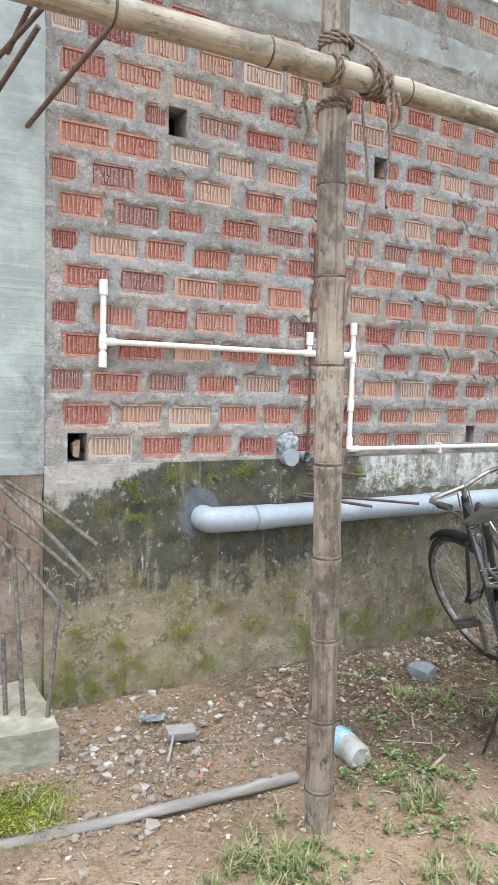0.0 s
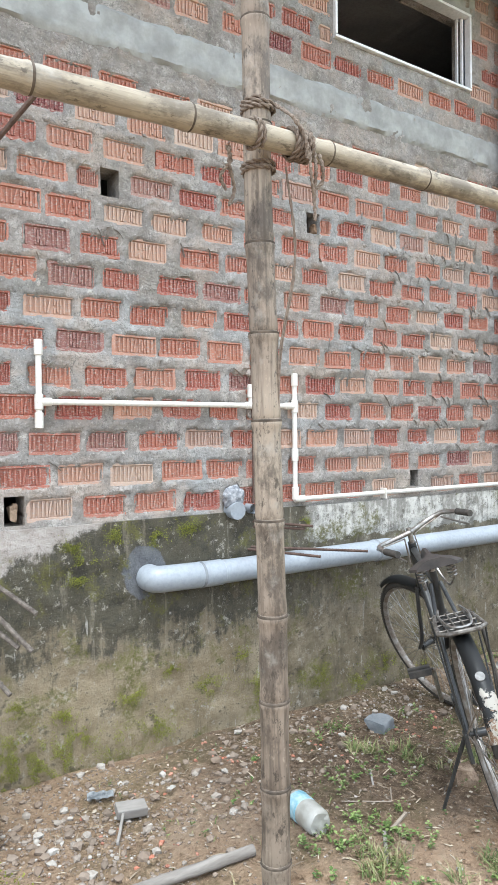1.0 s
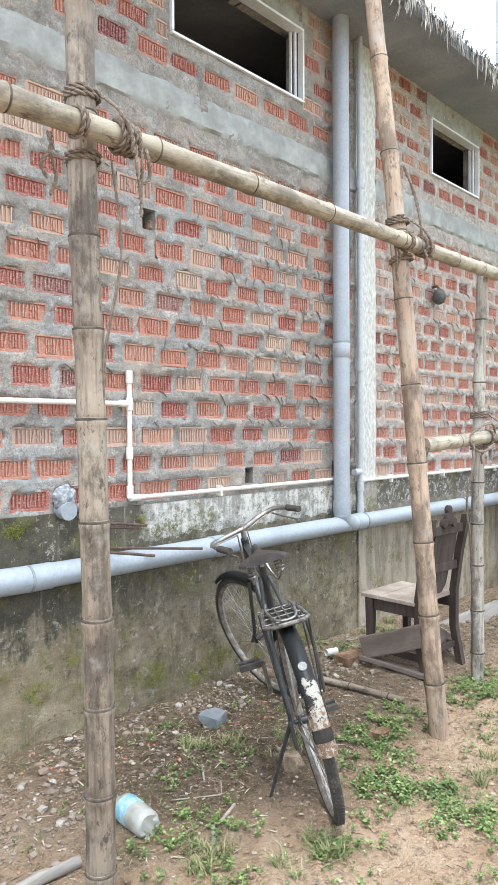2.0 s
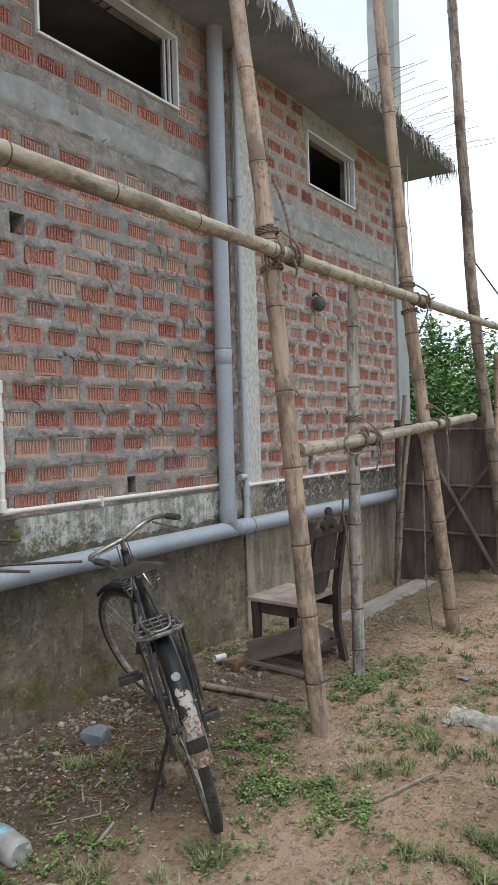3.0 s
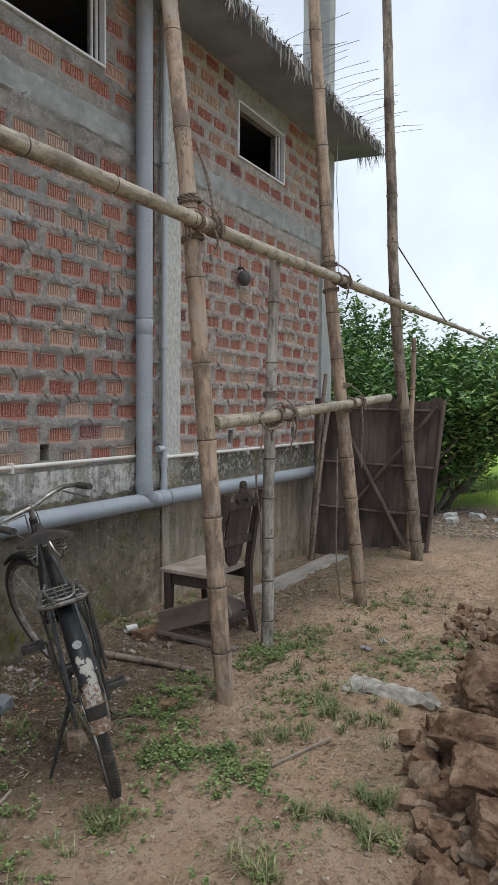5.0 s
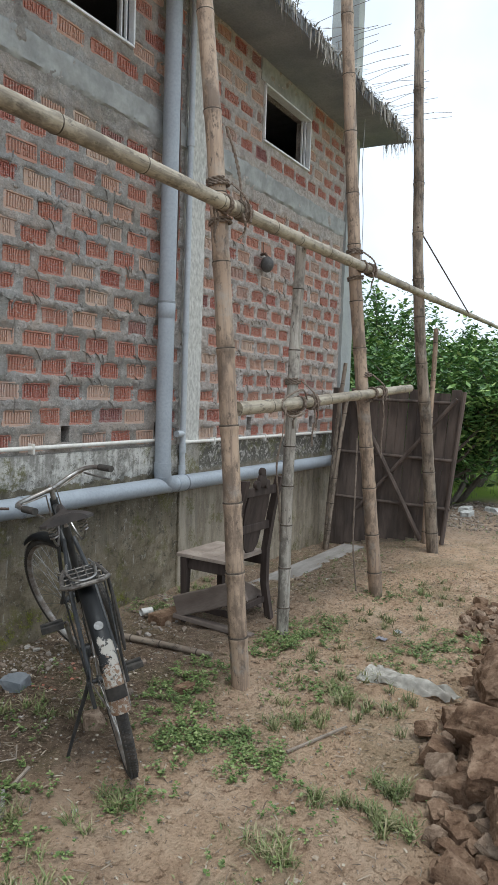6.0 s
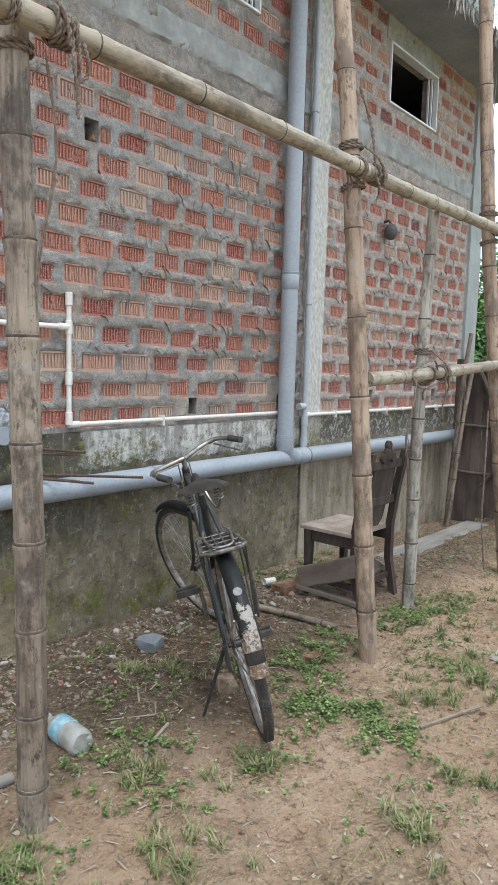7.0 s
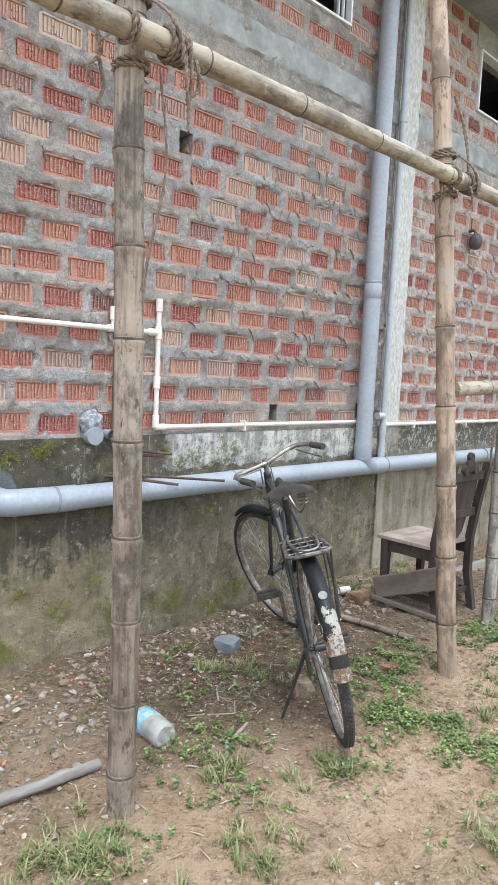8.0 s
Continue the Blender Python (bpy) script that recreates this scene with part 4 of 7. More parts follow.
def lashing(at, post_axis, rail_axis, post_r, rail_r, post_at, seed, tails, label):
    """Rope wound round a post and a rail, with hanging ends."""
    rng = random.Random(seed)
    knot = thing("rope_lashing", at, label, "rope", "rope lashings")
    rail_at = Vector((0, 0, 0))
    post_at = Vector(post_at) - Vector(at)
    rx = Vector(rail_axis).normalized()
    pz = Vector(post_axis).normalized()
    part("winding", twist(bmesh.new(), coil(rail_at + rx * 0.10, rx, rail_r + 0.005, 5.0, 0.013), 0.0065), M_ROPE, knot)
    part("winding", twist(bmesh.new(), coil(rail_at + rx * -0.045, rx, rail_r + 0.004, 1.6, 0.014), 0.0062), M_ROPE, knot)
    part("winding", twist(bmesh.new(), coil(post_at + pz * 0.115, pz, post_r + 0.005, 2.6, 0.012), 0.0065), M_ROPE, knot)
    part("winding", twist(bmesh.new(), coil(post_at - pz * 0.055, pz, post_r + 0.005, 1.8, 0.014), 0.0065), M_ROPE, knot)
    cross = [post_at + Vector((0.03, -0.04, 0.12)), Vector((0.06, -0.035, 0.055)), Vector((0.09, -rail_r - 0.014, 0.0)), Vector((0.10, -rail_r - 0.01, -0.05))]
    part("strand", twist(bmesh.new(), cross, 0.0065), M_ROPE, knot)
    for x, y, l in tails:
        pts = [Vector((x, y, -0.02)), Vector((x + rng.uniform(-0.01, 0.01), y - 0.012, -0.02 - l * 0.35)), Vector((x + rng.uniform(-0.02, 0.02), y, -0.02 - l * 0.7)), Vector((x + rng.uniform(-0.03, 0.03), y, -0.02 - l))]
        part("rope_end", twist(bmesh.new(), pts, 0.0055), M_ROPE, knot, "frayed hanging rope end")
    return knot


lashing((1.715, -1.293, 2.155), (0, 0, 1), (1, 0, 0.01), 0.038, 0.033, (1.736, -1.212, 2.155), 1,
        [(0.115, -0.035, 0.19), (0.135, -0.03, 0.14), (0.15, -0.03, 0.11), (-0.085, 0.06, 0.16), (-0.095, 0.06, 0.12)], "knotted coir rope that ties the rail to the near post")
lashing((3.36, -1.27, 2.172), (-0.02, 0.09, 1), (1, 0, 0.01), 0.041, 0.032, (3.385, -1.195, 2.172), 2,
        [(0.05, -0.03, 0.12), (-0.09, 0.03, 0.10), (-0.07, 0.03, 0.15)], "dark rope that ties the rail to a leaning post")
lashing((5.0, -1.26, 2.195), (-0.06, 0.06, 1), (1, 0, 0.01), 0.043, 0.031, (5.06, -1.17, 2.195), 3, [(0.06, -0.03, 0.10)], "dark rope at the crossing of rail and post")
lashing((4.17, -1.265, 1.322), (0, 0, 1), (1, -0.04, 0.05), 0.034, 0.032, (4.195, -1.185, 1.322), 4,
        [(0.08, -0.03, 0.22), (-0.06, 0.02, 0.12), (0.10, -0.03, 0.12)], "loose dark rope round the lower rail and post")
lashing((5.12, -1.325, 1.398), (-0.07, 0.09, 1), (1, -0.03, 0.06), 0.044, 0.030, (5.15, -1.24, 1.398), 5, [(0.07, -0.03, 0.42)], "dark rope that ties the lower rail to the tall post")


def hanging_rope(at, pts, r, label, material=None):
    rope = thing("rope", at, label, "rope")
    part("strand", twist(bmesh.new(), pts, r), material or M_ROPE, rope)


hanging_rope((1.79, -1.27, 2.1), [(0, 0, 0), (0.03, 0.0, -0.25), (-0.015, 0.02, -0.55), (0.0, 0.045, -0.9), (-0.03, 0.05, -1.2)], 0.0045, "thin rope that hangs down beside the near post")
hanging_rope((3.41, -1.20, 2.54), [(0, 0, 0), (0.025, -0.03, -0.1), (0.05, -0.05, -0.22), (0.06, -0.06, -0.34)], 0.008, "rope loop tied above the rail")
hanging_rope((3.9, -1.30, 1.30), [(0, 0, 0), (-0.04, -0.01, -0.12), (-0.06, 0.01, -0.3), (0.02, 0.03, -0.5), (0.10, 0.06, -0.72)], 0.005, "thin dark cord that hangs over the chair")
hanging_rope((4.18, -1.285, 1.33), [(0, 0, 0), (-0.10, -0.02, 0.06), (-0.22, 0.0, 0.03), (-0.3, 0.0, -0.02), (-0.24, -0.02, -0.08), (-0.06, -0.02, -0.06)], 0.007, "slack rope looped along the lower rail")
hanging_rope((4.98, -1.27, 1.1), [(0, 0, 0), (-0.02, -0.01, -0.35), (0.01, 0.0, -0.7), (0.05, -0.02, -1.02)], 0.006, "cord that hangs to the ground by the tall post")


def bars(name, lines, r, material, label, category="steel bar", group="steel bars", bent=0.0):
    for k, (a, b) in enumerate(lines):
        a, b = Vector(a), Vector(b)
        mid = (a + b) / 2 + Vector((0, 0, bent))
        ob = thing(name, a, label, category, group)
        line = smooth_line([a - a, mid - a, b - a], 8)
        part("bar", tube(bmesh.new(), line, r, 8), material, ob, smooth=True)
        ribs = bmesh.new()
        d = (b - a).normalized()
        for s in np.arange(0.03, (b - a).length, 0.016):
            f = s / (b - a).length
            p = line[min(len(line) - 1, round(f * (len(line) - 1)))].lerp(line[min(len(line) - 1, round(f * (len(line) - 1)) + 1)], 0.0)
            p = (b - a) * f + Vector((0, 0, bent * 4 * f * (1 - f)))
            tube(ribs, [p, p + 0.004 * d], r * 1.16, 6)
        part("rib", ribs, material, ob)


bars("steel_bar", [((1.161, 0.0, 2.292), (1.385, -0.36, 2.585)), ((1.04, 0.0, 2.50), (1.215, -0.42, 2.66)), ((1.0, 0.0, 2.30), (1.13, -0.36, 2.51)), ((1.093, 0.0, 2.548), (1.16, -0.3, 2.70))],
     0.0095, M_REBAR, "rusted steel bar sticking out of the concrete column")
bars("steel_bar", [((1.09, 0.0, 0.93), (1.353, -0.35, 0.725)), ((1.03, 0.0, 0.95), (1.335, -0.35, 0.594)), ((1.03, 0.0, 0.83), (1.30, -0.30, 0.60)), ((1.03, -0.02, 0.75), (1.256, -0.35, 0.455))],
     0.0085, M_REBAR_LIME, "bent steel bar with lime spots below the column", bent=0.01)
bars("steel_bar", [((1.035, -0.30, 0.05), (1.03, -0.27, 0.40)), ((1.092, -0.335, 0.05), (1.07, -0.25, 0.72)), ((1.157, -0.385, 0.05), (1.21, -0.35, 0.52)), ((0.985, -0.18, 0.05), (1.0, -0.12, 0.78))],
     0.0085, M_REBAR_LIME, "upright steel bar cast into the footing block")
bars("steel_bar", [((2.50, 0.0, 0.93), (2.655, -0.30, 0.925)), ((2.50, 0.0, 0.905), (2.64, -0.26, 0.91)), ((2.46, 0.0, 0.80), (2.70, -0.30, 0.778)), ((2.46, 0.0, 0.81), (3.02, -0.28, 0.768))],
     0.0065, M_REBAR, "dark steel bar that juts out above the waste pipe")

# ---- roof: debris, bars, columns ----
def thatch_edge():
    rng = random.Random(5)
    verts, faces = [], []
    for k in range(3400):
        x = rng.uniform(2.2, 8.05)
        y = -0.49 + rng.uniform(-0.025, 0.14)
        z = 4.175 + rng.uniform(-0.03, 0.02)
        hang = rng.random() < 0.16
        a = rng.uniform(0, 2 * math.pi)
        l = rng.uniform(0.05, 0.16)
        w = rng.uniform(0.003, 0.008)
        if hang:
            y = -0.505 + rng.uniform(-0.015, 0.01)
            z = 4.17 - rng.uniform(0.0, 0.09)
            d = Vector((rng.uniform(-0.35, 0.35), rng.uniform(-0.25, 0.05), -1)).normalized()
            l = rng.uniform(0.03, 0.12) + (0.12 * rng.random() if rng.random() < 0.25 else 0)
        else:
            d = Vector((math.cos(a), math.sin(a) * 0.6, rng.uniform(-0.25, 0.08))).normalized()
        s = d.orthogonal().normalized() * w
        p = Vector((x, y, z))
        q = p + d * l * 0.55 + Vector((0, 0, 0.01))
        e = p + d * l
        n = len(verts)
        verts += [p - s, p + s, q + s, q - s, e]
        faces += [(n, n + 1, n + 2, n + 3), (n + 3, n + 2, n + 4)]
    # tufts that hang over the edge
    for k in range(85):
        x0 = rng.uniform(2.4, 8.03)
        long = rng.uniform(0.06, 0.20)
        for q in range(rng.randint(3, 9)):
            p = Vector((x0 + rng.gauss(0, 0.03), -0.512 + rng.uniform(-0.02, 0.0), 4.16 - rng.uniform(0, 0.05)))
            d = Vector((rng.gauss(0, 0.18), rng.uniform(-0.18, 0.05), -1)).normalized()
            l = long * rng.uniform(0.5, 1.2)
            s = Vector((rng.uniform(0.6, 1), rng.uniform(-0.8, 0.8), 0)).normalized() * rng.uniform(0.003, 0.0065)
            m1 = p + d * l * 0.6
            e = p + d * l + Vector((rng.gauss(0, 0.12), rng.gauss(0, 0.05), 0)) * l
            n = len(verts)
            verts += [p - s, p + s, m1 + s, m1 - s, e]
            faces += [(n, n + 1, n + 2, n + 3), (n + 3, n + 2, n + 4)]
    ends = [rng.uniform(-0.50, -0.02) for _ in range(9)]
    for k in range(70):
        p = Vector((8.03, min(0.0, max(-0.51, rng.choice(ends) + rng.gauss(0, 0.018))), 4.10))
        d = Vector((rng.uniform(-0.2, 0.2), rng.uniform(-0.4, 0.4), -1)).normalized()
        s = d.orthogonal().normalized() * 0.006
        e = p + d * rng.uniform(0.03, 0.22)
        n = len(verts)
        verts += [p - s, p + s, e]
        faces += [(n, n + 1, n + 2)]
    me = bpy.data.meshes.new("straw")
    me.from_pydata(verts, [], faces)
    me.materials.append(M_STRAW)
    tagged(new("straw", me), "grey straw and leaf litter that hangs over the slab edge", "straw", kind="stuff")


M_STRAW = two_tone("old_straw", (0.28, 0.265, 0.24), (0.46, 0.44, 0.40), 14.0, 0.95)
thatch_edge()


def roof_bars():
    rng = random.Random(8)
    group = "slab bar ends"
    for k in range(20):
        x = 5.75 + k * 0.115 + rng.uniform(-0.04, 0.04)
        l = rng.uniform(0.25, 0.55)
        a = Vector((x, -0.5, 4.225))
        b = a + Vector((rng.uniform(-0.10, 0.14), -l, rng.uniform(-0.02, 0.05)))
        ob = thing("bar_end", a, "thin steel bar end above the slab edge", "steel bar", group)
        part("bar", tube(bmesh.new(), [Vector(), (b - a) * 0.5 + Vector((0, 0, 0.01)), b - a], 0.0019, 6), M_REBAR, ob)


roof_bars()
uneven_block("column_4", (7.55, 0.10, 4.19), (7.70, 0.22, 6.6), M_CONCRETE, "bare concrete column on the roof", "column", 0.08, 0.004, 14.0)
uneven_block("column_5", (7.85, 0.05, 4.19), (8.01, 0.20, 6.6), M_CONCRETE, "bare concrete column at the roof end", "column", 0.08, 0.004, 18.0)
bamboo("bamboo_pole", [(5.85, -0.1, 4.22), (5.4, -0.12, 4.75), (4.9, -0.14, 5.3)], 0.02, 0.018, M_BAMBOO_OLD, "thin bamboo prop that leans over the roof", 31, 0.3, "roof props")

# ---- wall fittings ----
def pipe_stub():
    stub = thing("pipe_stub", (2.39, 0.0, 1.03), "open grey plastic pipe stub in the brick foot", "pipe")
    part("pipe", tubed([(0, 0.05, -0.03), (0.0, -0.07, -0.035)], 0.042, 18), M_PIPE, stub, smooth=True)
    bm = tube(bmesh.new(), [(0.10, 0.03, -0.035), (0.10, -0.05, -0.035)], 0.024, 16, caps=False)
    tube(bm, [(0.10, 0.03, -0.035), (0.10, -0.05, -0.035)], 0.020, 16, caps=False)
    part("pipe", bm, M_PIPE, stub, smooth=True)
    bag = bmesh.new()
    bmesh.ops.create_icosphere(bag, subdivisions=4, radius=1.0)
    for v in bag.verts:
        n = 1 + 0.22 * wobble(*v.co, 2.2, 5.0) + 0.08 * wobble(*v.co, 7.0, 2.0)
        v.co = Vector((v.co.x * 0.056 * n, v.co.y * 0.036 * n, v.co.z * 0.058 * n)) + Vector((0.0, -0.03, 0.025))
    part("bag", bag, two_tone("speckled_sacking", (0.40, 0.41, 0.43), (0.13, 0.145, 0.17), 55.0, 0.8), stub, "speckled white bag stuffed over the pipe", smooth=True)


pipe_stub()


def chase():
    """An upright groove where bricks were broken out, with red rubble and a conduit in it."""
    groove = thing("conduit", (2.515, -0.012, 0.72), "rusty conduit in a broken groove of the wall", "conduit")
    pts = [(0.02 * wobble(0, 0, z, 3.0, 2.0), -0.004 + 0.008 * wobble(0, 0, z, 5.0, 4.0), z) for z in np.arange(0.0, 1.66, 0.05)]
    part("tube", tubed(pts[6:28], 0.006, 8), M_REBAR, groove, smooth=True)
    rng = random.Random(3)
    for k in range(26):
        bm = bmesh.new()
        bmesh.ops.create_icosphere(bm, subdivisions=1, radius=rng.uniform(0.012, 0.028))
        for v in bm.verts:
            v.co *= rng.uniform(0.7, 1.25)
            v.co.y *= 0.5
        ob = part("brick_chip", bm, M_CHIP if k % 2 else M_MORTAR, groove)
        ob.location = (rng.uniform(-0.035, 0.035), 0.004, rng.uniform(0.26, 1.6))


M_CHIP = two_tone("broken_brick", (0.26, 0.10, 0.07), (0.33, 0.17, 0.12), 30.0, 0.95, bump=0.7)
chase()


M_LAMP = two_tone("dusty_dark_lamp_metal", (0.055, 0.055, 0.055), (0.12, 0.115, 0.11), 25.0, 0.6)


def wall_lamp():
    lamp = thing("wall_lamp", (5.84, -0.01, 2.47), "small grey lamp holder on the far brick wall", "lamp holder")
    bm = bmesh.new()
    bmesh.ops.create_uvsphere(bm, u_segments=16, v_segments=10, radius=0.055)
    for v in bm.verts:
        v.co.z *= 1.2
    part("holder", bm, M_LAMP, lamp, smooth=True).location = (0, -0.06, -0.03)
    part("arm", tubed([(0, 0.02, 0.05), (0, -0.04, 0.06), (0, -0.06, 0.03)], 0.012, 8), M_REBAR, lamp)
    part("wire", tubed(smooth_line([(0, -0.02, 0.05), (0.01, -0.01, 0.12), (0.03, 0.0, 0.16)]), 0.004, 5), M_REBAR, lamp)


wall_lamp()


def mortar_flakes():
    """Tongues of mortar that were squeezed out of the joints and hang at a slant."""
    rng = random.Random(17)
    verts, faces = [], []

    def tongue(x, z, l, a):
        n = len(verts)
        steps = 7
        for k in range(steps + 1):
            f = k / steps
            cx, cz = x + l * f * math.cos(a), z + l * f * math.sin(a) - 0.02 * f * f
            w = 0.0042 * (1 - 0.6 * f) * rng.uniform(0.7, 1.3)
            out = 0.009 + 0.006 * math.sin(math.pi * min(1, f * 1.2)) * rng.uniform(0.6, 1.3)
            verts.extend([(cx - 0.3 * w, 0.004, cz + w), (cx, -out, cz + 0.2 * w), (cx + 0.3 * w, 0.004, cz - 1.2 * w)])
        for k in range(steps):
            i = n + 3 * k
            faces.extend([(i, i + 1, i + 4, i + 3), (i + 1, i + 2, i + 5, i + 4)])
    for k in range(95):
        x = 2.85 + 1.75 * rng.random() ** 0.8
        z = FIRST + COURSE * rng.randint(2, 11) - 0.07 + rng.uniform(-0.01, 0.012)
        tongue(x, z + 0.03, rng.uniform(0.03, 0.075), rng.choice((-0.5, -0.9, -1.9, -2.2)) + rng.uniform(-0.3, 0.3))
    for k in range(80):
        x = rng.uniform(5.15, 7.4)
        z = FIRST + COURSE * rng.randint(2, 11) - 0.07
        tongue(x, z + 0.03, rng.uniform(0.03, 0.08), rng.choice((-0.5, -1.0, -2.0)) + rng.uniform(-0.3, 0.3))
    for k in range(26):
        x = rng.uniform(1.3, 2.8)
        z = FIRST + COURSE * rng.randint(1, 13) - 0.07 + rng.uniform(-0.01, 0.01)
        tongue(x, z, rng.uniform(0.03, 0.08), rng.choice((-0.3, -1.0, -2.6)))
    me = bpy.data.meshes.new("mortar_tongues")
    me.from_pydata(verts, [], faces)
    me.materials.append(M_MORTAR)
    tagged(new("mortar_tongues", me), "slanting tongues of squeezed-out grey mortar on the wall", "mortar", kind="stuff")


mortar_flakes()


def mortar_lumps():
    """Crumbly blobs that were never struck off, in drifts along a few courses."""
    rng = random.Random(29)
    ball = bmesh.new()
    bmesh.ops.create_icosphere(ball, subdivisions=1, radius=1.0)
    shape = [v.co.copy() for v in ball.verts]
    tris = [tuple(v.index for v in f.verts) for f in ball.faces]
    ball.free()
    verts, faces = [], []

    def blob(x, z, r):
        b = len(verts)
        turn = Matrix.Rotation(rng.uniform(0, 6.28), 3, "Y")
        for p in shape:
            q = turn @ Vector((p.x * 1.4, p.y, p.z))
            q *= r * rng.uniform(0.65, 1.25)
            verts.append((x + q.x, -0.006 + 0.55 * q.y, z + 0.75 * q.z))
        faces.extend((f[0] + b, f[1] + b, f[2] + b) for f in tris)
    for course, x0, x1, n in ((9, 5.9, 7.5, 40), (8, 5.1, 7.3, 70), (7, 5.2, 7.0, 50), (5, 5.0, 7.5, 110), (4, 5.0, 6.6, 30), (2, 5.0, 7.4, 40), (10, 5.2, 6.4, 40), (8, 2.9, 4.3, 26), (6, 3.1, 4.6, 30), (10, 2.9, 4.5, 24), (3, 2.3, 4.4, 22), (12, 1.3, 2.7, 16)):
        for k in range(n):
            blob(rng.uniform(x0, x1), FIRST + COURSE * course - 0.068 + rng.gauss(0, 0.012), rng.uniform(0.006, 0.020))
    me = bpy.data.meshes.new("mortar_lumps")
    me.from_pydata(verts, [], faces)
    me.materials.append(M_MORTAR)
    tagged(new("mortar_lumps", me), "crumbly lumps of grey mortar along the joints", "mortar", kind="stuff")


mortar_lumps()


def end_wire():
    wire = thing("wire", (7.28, -0.30, 4.08), "thin pale wire that hangs from the slab end", "wire")
    part("strand", tubed(smooth_line([(0, 0, 0), (0.01, 0.01, -0.5), (0.06, 0, -0.9), (0.12, 0.02, -1.5)]), 0.0035, 6), M_PALE_PIPE, wire, smooth=True)


end_wire()

# ---- footing block ----
uneven_block("footing", (0.4, -0.46, -0.2), (1.19, -0.02, 0.115), M_FOOTING, "worn concrete footing block with moss at its foot", "footing", 0.02, 0.011, 21.0)

# ---- bicycle ----
M_BLACK = two_tone("worn_black_enamel", (0.022, 0.024, 0.026), (0.05, 0.05, 0.048), 18.0, 0.42, bump=0.15, spec=0.5)
M_GUARD = None
M_RUBBER = two_tone("dusty_tyre_rubber", (0.045, 0.043, 0.04), (0.085, 0.075, 0.065), 25.0, 0.85)
M_CHROME = two_tone("dull_chrome", (0.42, 0.42, 0.41), (0.25, 0.22, 0.19), 30.0, 0.38, 0.85, bump=0.1)
M_RIM = two_tone("rusty_rim_steel", (0.38, 0.36, 0.335), (0.20, 0.155, 0.12), 30.0, 0.5, 0.6)
M_SADDLE = two_tone("cracked_saddle_leather", (0.03, 0.028, 0.027), (0.07, 0.06, 0.055), 30.0, 0.6)


M_CARRIER = two_tone("grimy_carrier_steel", (0.24, 0.225, 0.205), (0.055, 0.045, 0.038), 40.0, 0.5, 0.5)
M_DISC = two_tone("dull_reflector_disc", (0.25, 0.25, 0.245), (0.17, 0.165, 0.155), 60.0, 0.5)


def guard_material():
    n = Nodes("chipped_mudguard_paint", 0.45, spec=0.5)
    v = n.noise(11.0, 6.0, 0.7)
    f = n.noise(60.0, 5.0, 0.7)
    low = n.ramp(n.axis(n.co, 2), 0.08, 0.34, 0.30, -0.06)
    c = n.mix(n.ramp(n.math("ADD", v, low), 0.64, 0.67), (0.025, 0.026, 0.027), (0.56, 0.53, 0.47))
    c = n.mix(n.ramp(n.math("ADD", f, low), 0.72, 0.78), c, (0.30, 0.19, 0.12))
    n.base(c)
    n.bump(v, 0.2, 0.003)
    return n.m


M_GUARD = guard_material()


def circle(cx, cz, r, y=0.0, a0=0.0, a1=360.0, n=40):
    return [Vector((cx + r * math.cos(radians(a0 + (a1 - a0) * k / n)), y, cz + r * math.sin(radians(a0 + (a1 - a0) * k / n)))) for k in range(n + 1)]


def torus(r, profile, seg=72):
    """A ring round the y axis from a closed profile of (outwards, sideways)."""
    bm = bmesh.new()
    rings = []
    for k in range(seg):
        a = 2 * math.pi * k / seg
        rings.append([bm.verts.new(((r + o) * math.cos(a), s, (r + o) * math.sin(a))) for o, s in profile])
    m = len(profile)
    for k in range(seg):
        u, v = rings[k], rings[(k + 1) % seg]
        for j in range(m):
            bm.faces.new((u[j], u[(j + 1) % m], v[(j + 1) % m], v[j]))
    return bm


def wheel(name, parent, m):
    w = part(name, torus(0.305, [(0.0, 0.012), (0.008, 0.016), (0.014, 0.013), (0.009, 0.0), (0.014, -0.013), (0.008, -0.016), (0.0, -0.012), (-0.005, 0.0)]), M_RIM, parent, smooth=True)
    w.matrix_basis = m
    tyre = torus(0.327, [(0.019 * math.cos(a) - 0.002, 0.019 * math.sin(a)) for a in np.linspace(0, 2 * math.pi, 12, endpoint=False)])
    part("tyre", tyre, M_RUBBER, w, "dusty black tyre", smooth=True)
    tread = bmesh.new()
    for k in range(120):
        a = 2 * math.pi * k / 120
        for s in (-0.009, 0.0, 0.009):
            box(tread, (-0.003, s - 0.003, 0.342), (0.004, s + 0.003, 0.3458), pose(0, 0, 0, 0, math.degrees(a) + s * 130, 0))
    part("tread", tread, M_RUBBER, w)
    hub = tube(bmesh.new(), [(0, -0.05, 0), (0, -0.035, 0), (0, -0.034, 0), (0, -0.03, 0), (0, 0.03, 0), (0, 0.034, 0), (0, 0.035, 0), (0, 0.05, 0)], [0.008, 0.008, 0.022, 0.015, 0.015, 0.022, 0.008, 0.008], 12)
    part("hub", hub, M_BLACK, w, smooth=True)
    spokes = bmesh.new()
    for k in range(36):
        a = 2 * math.pi * k / 36
        s = 0.03 if k % 2 else -0.03
        t = a + (0.55 if k % 4 < 2 else -0.55)
        tube(spokes, [(0.022 * math.cos(t), s, 0.022 * math.sin(t)), (0.304 * math.cos(a), 0, 0.304 * math.sin(a))], 0.0014, 5)
    part("spokes", spokes, M_CHROME, w)
    return w


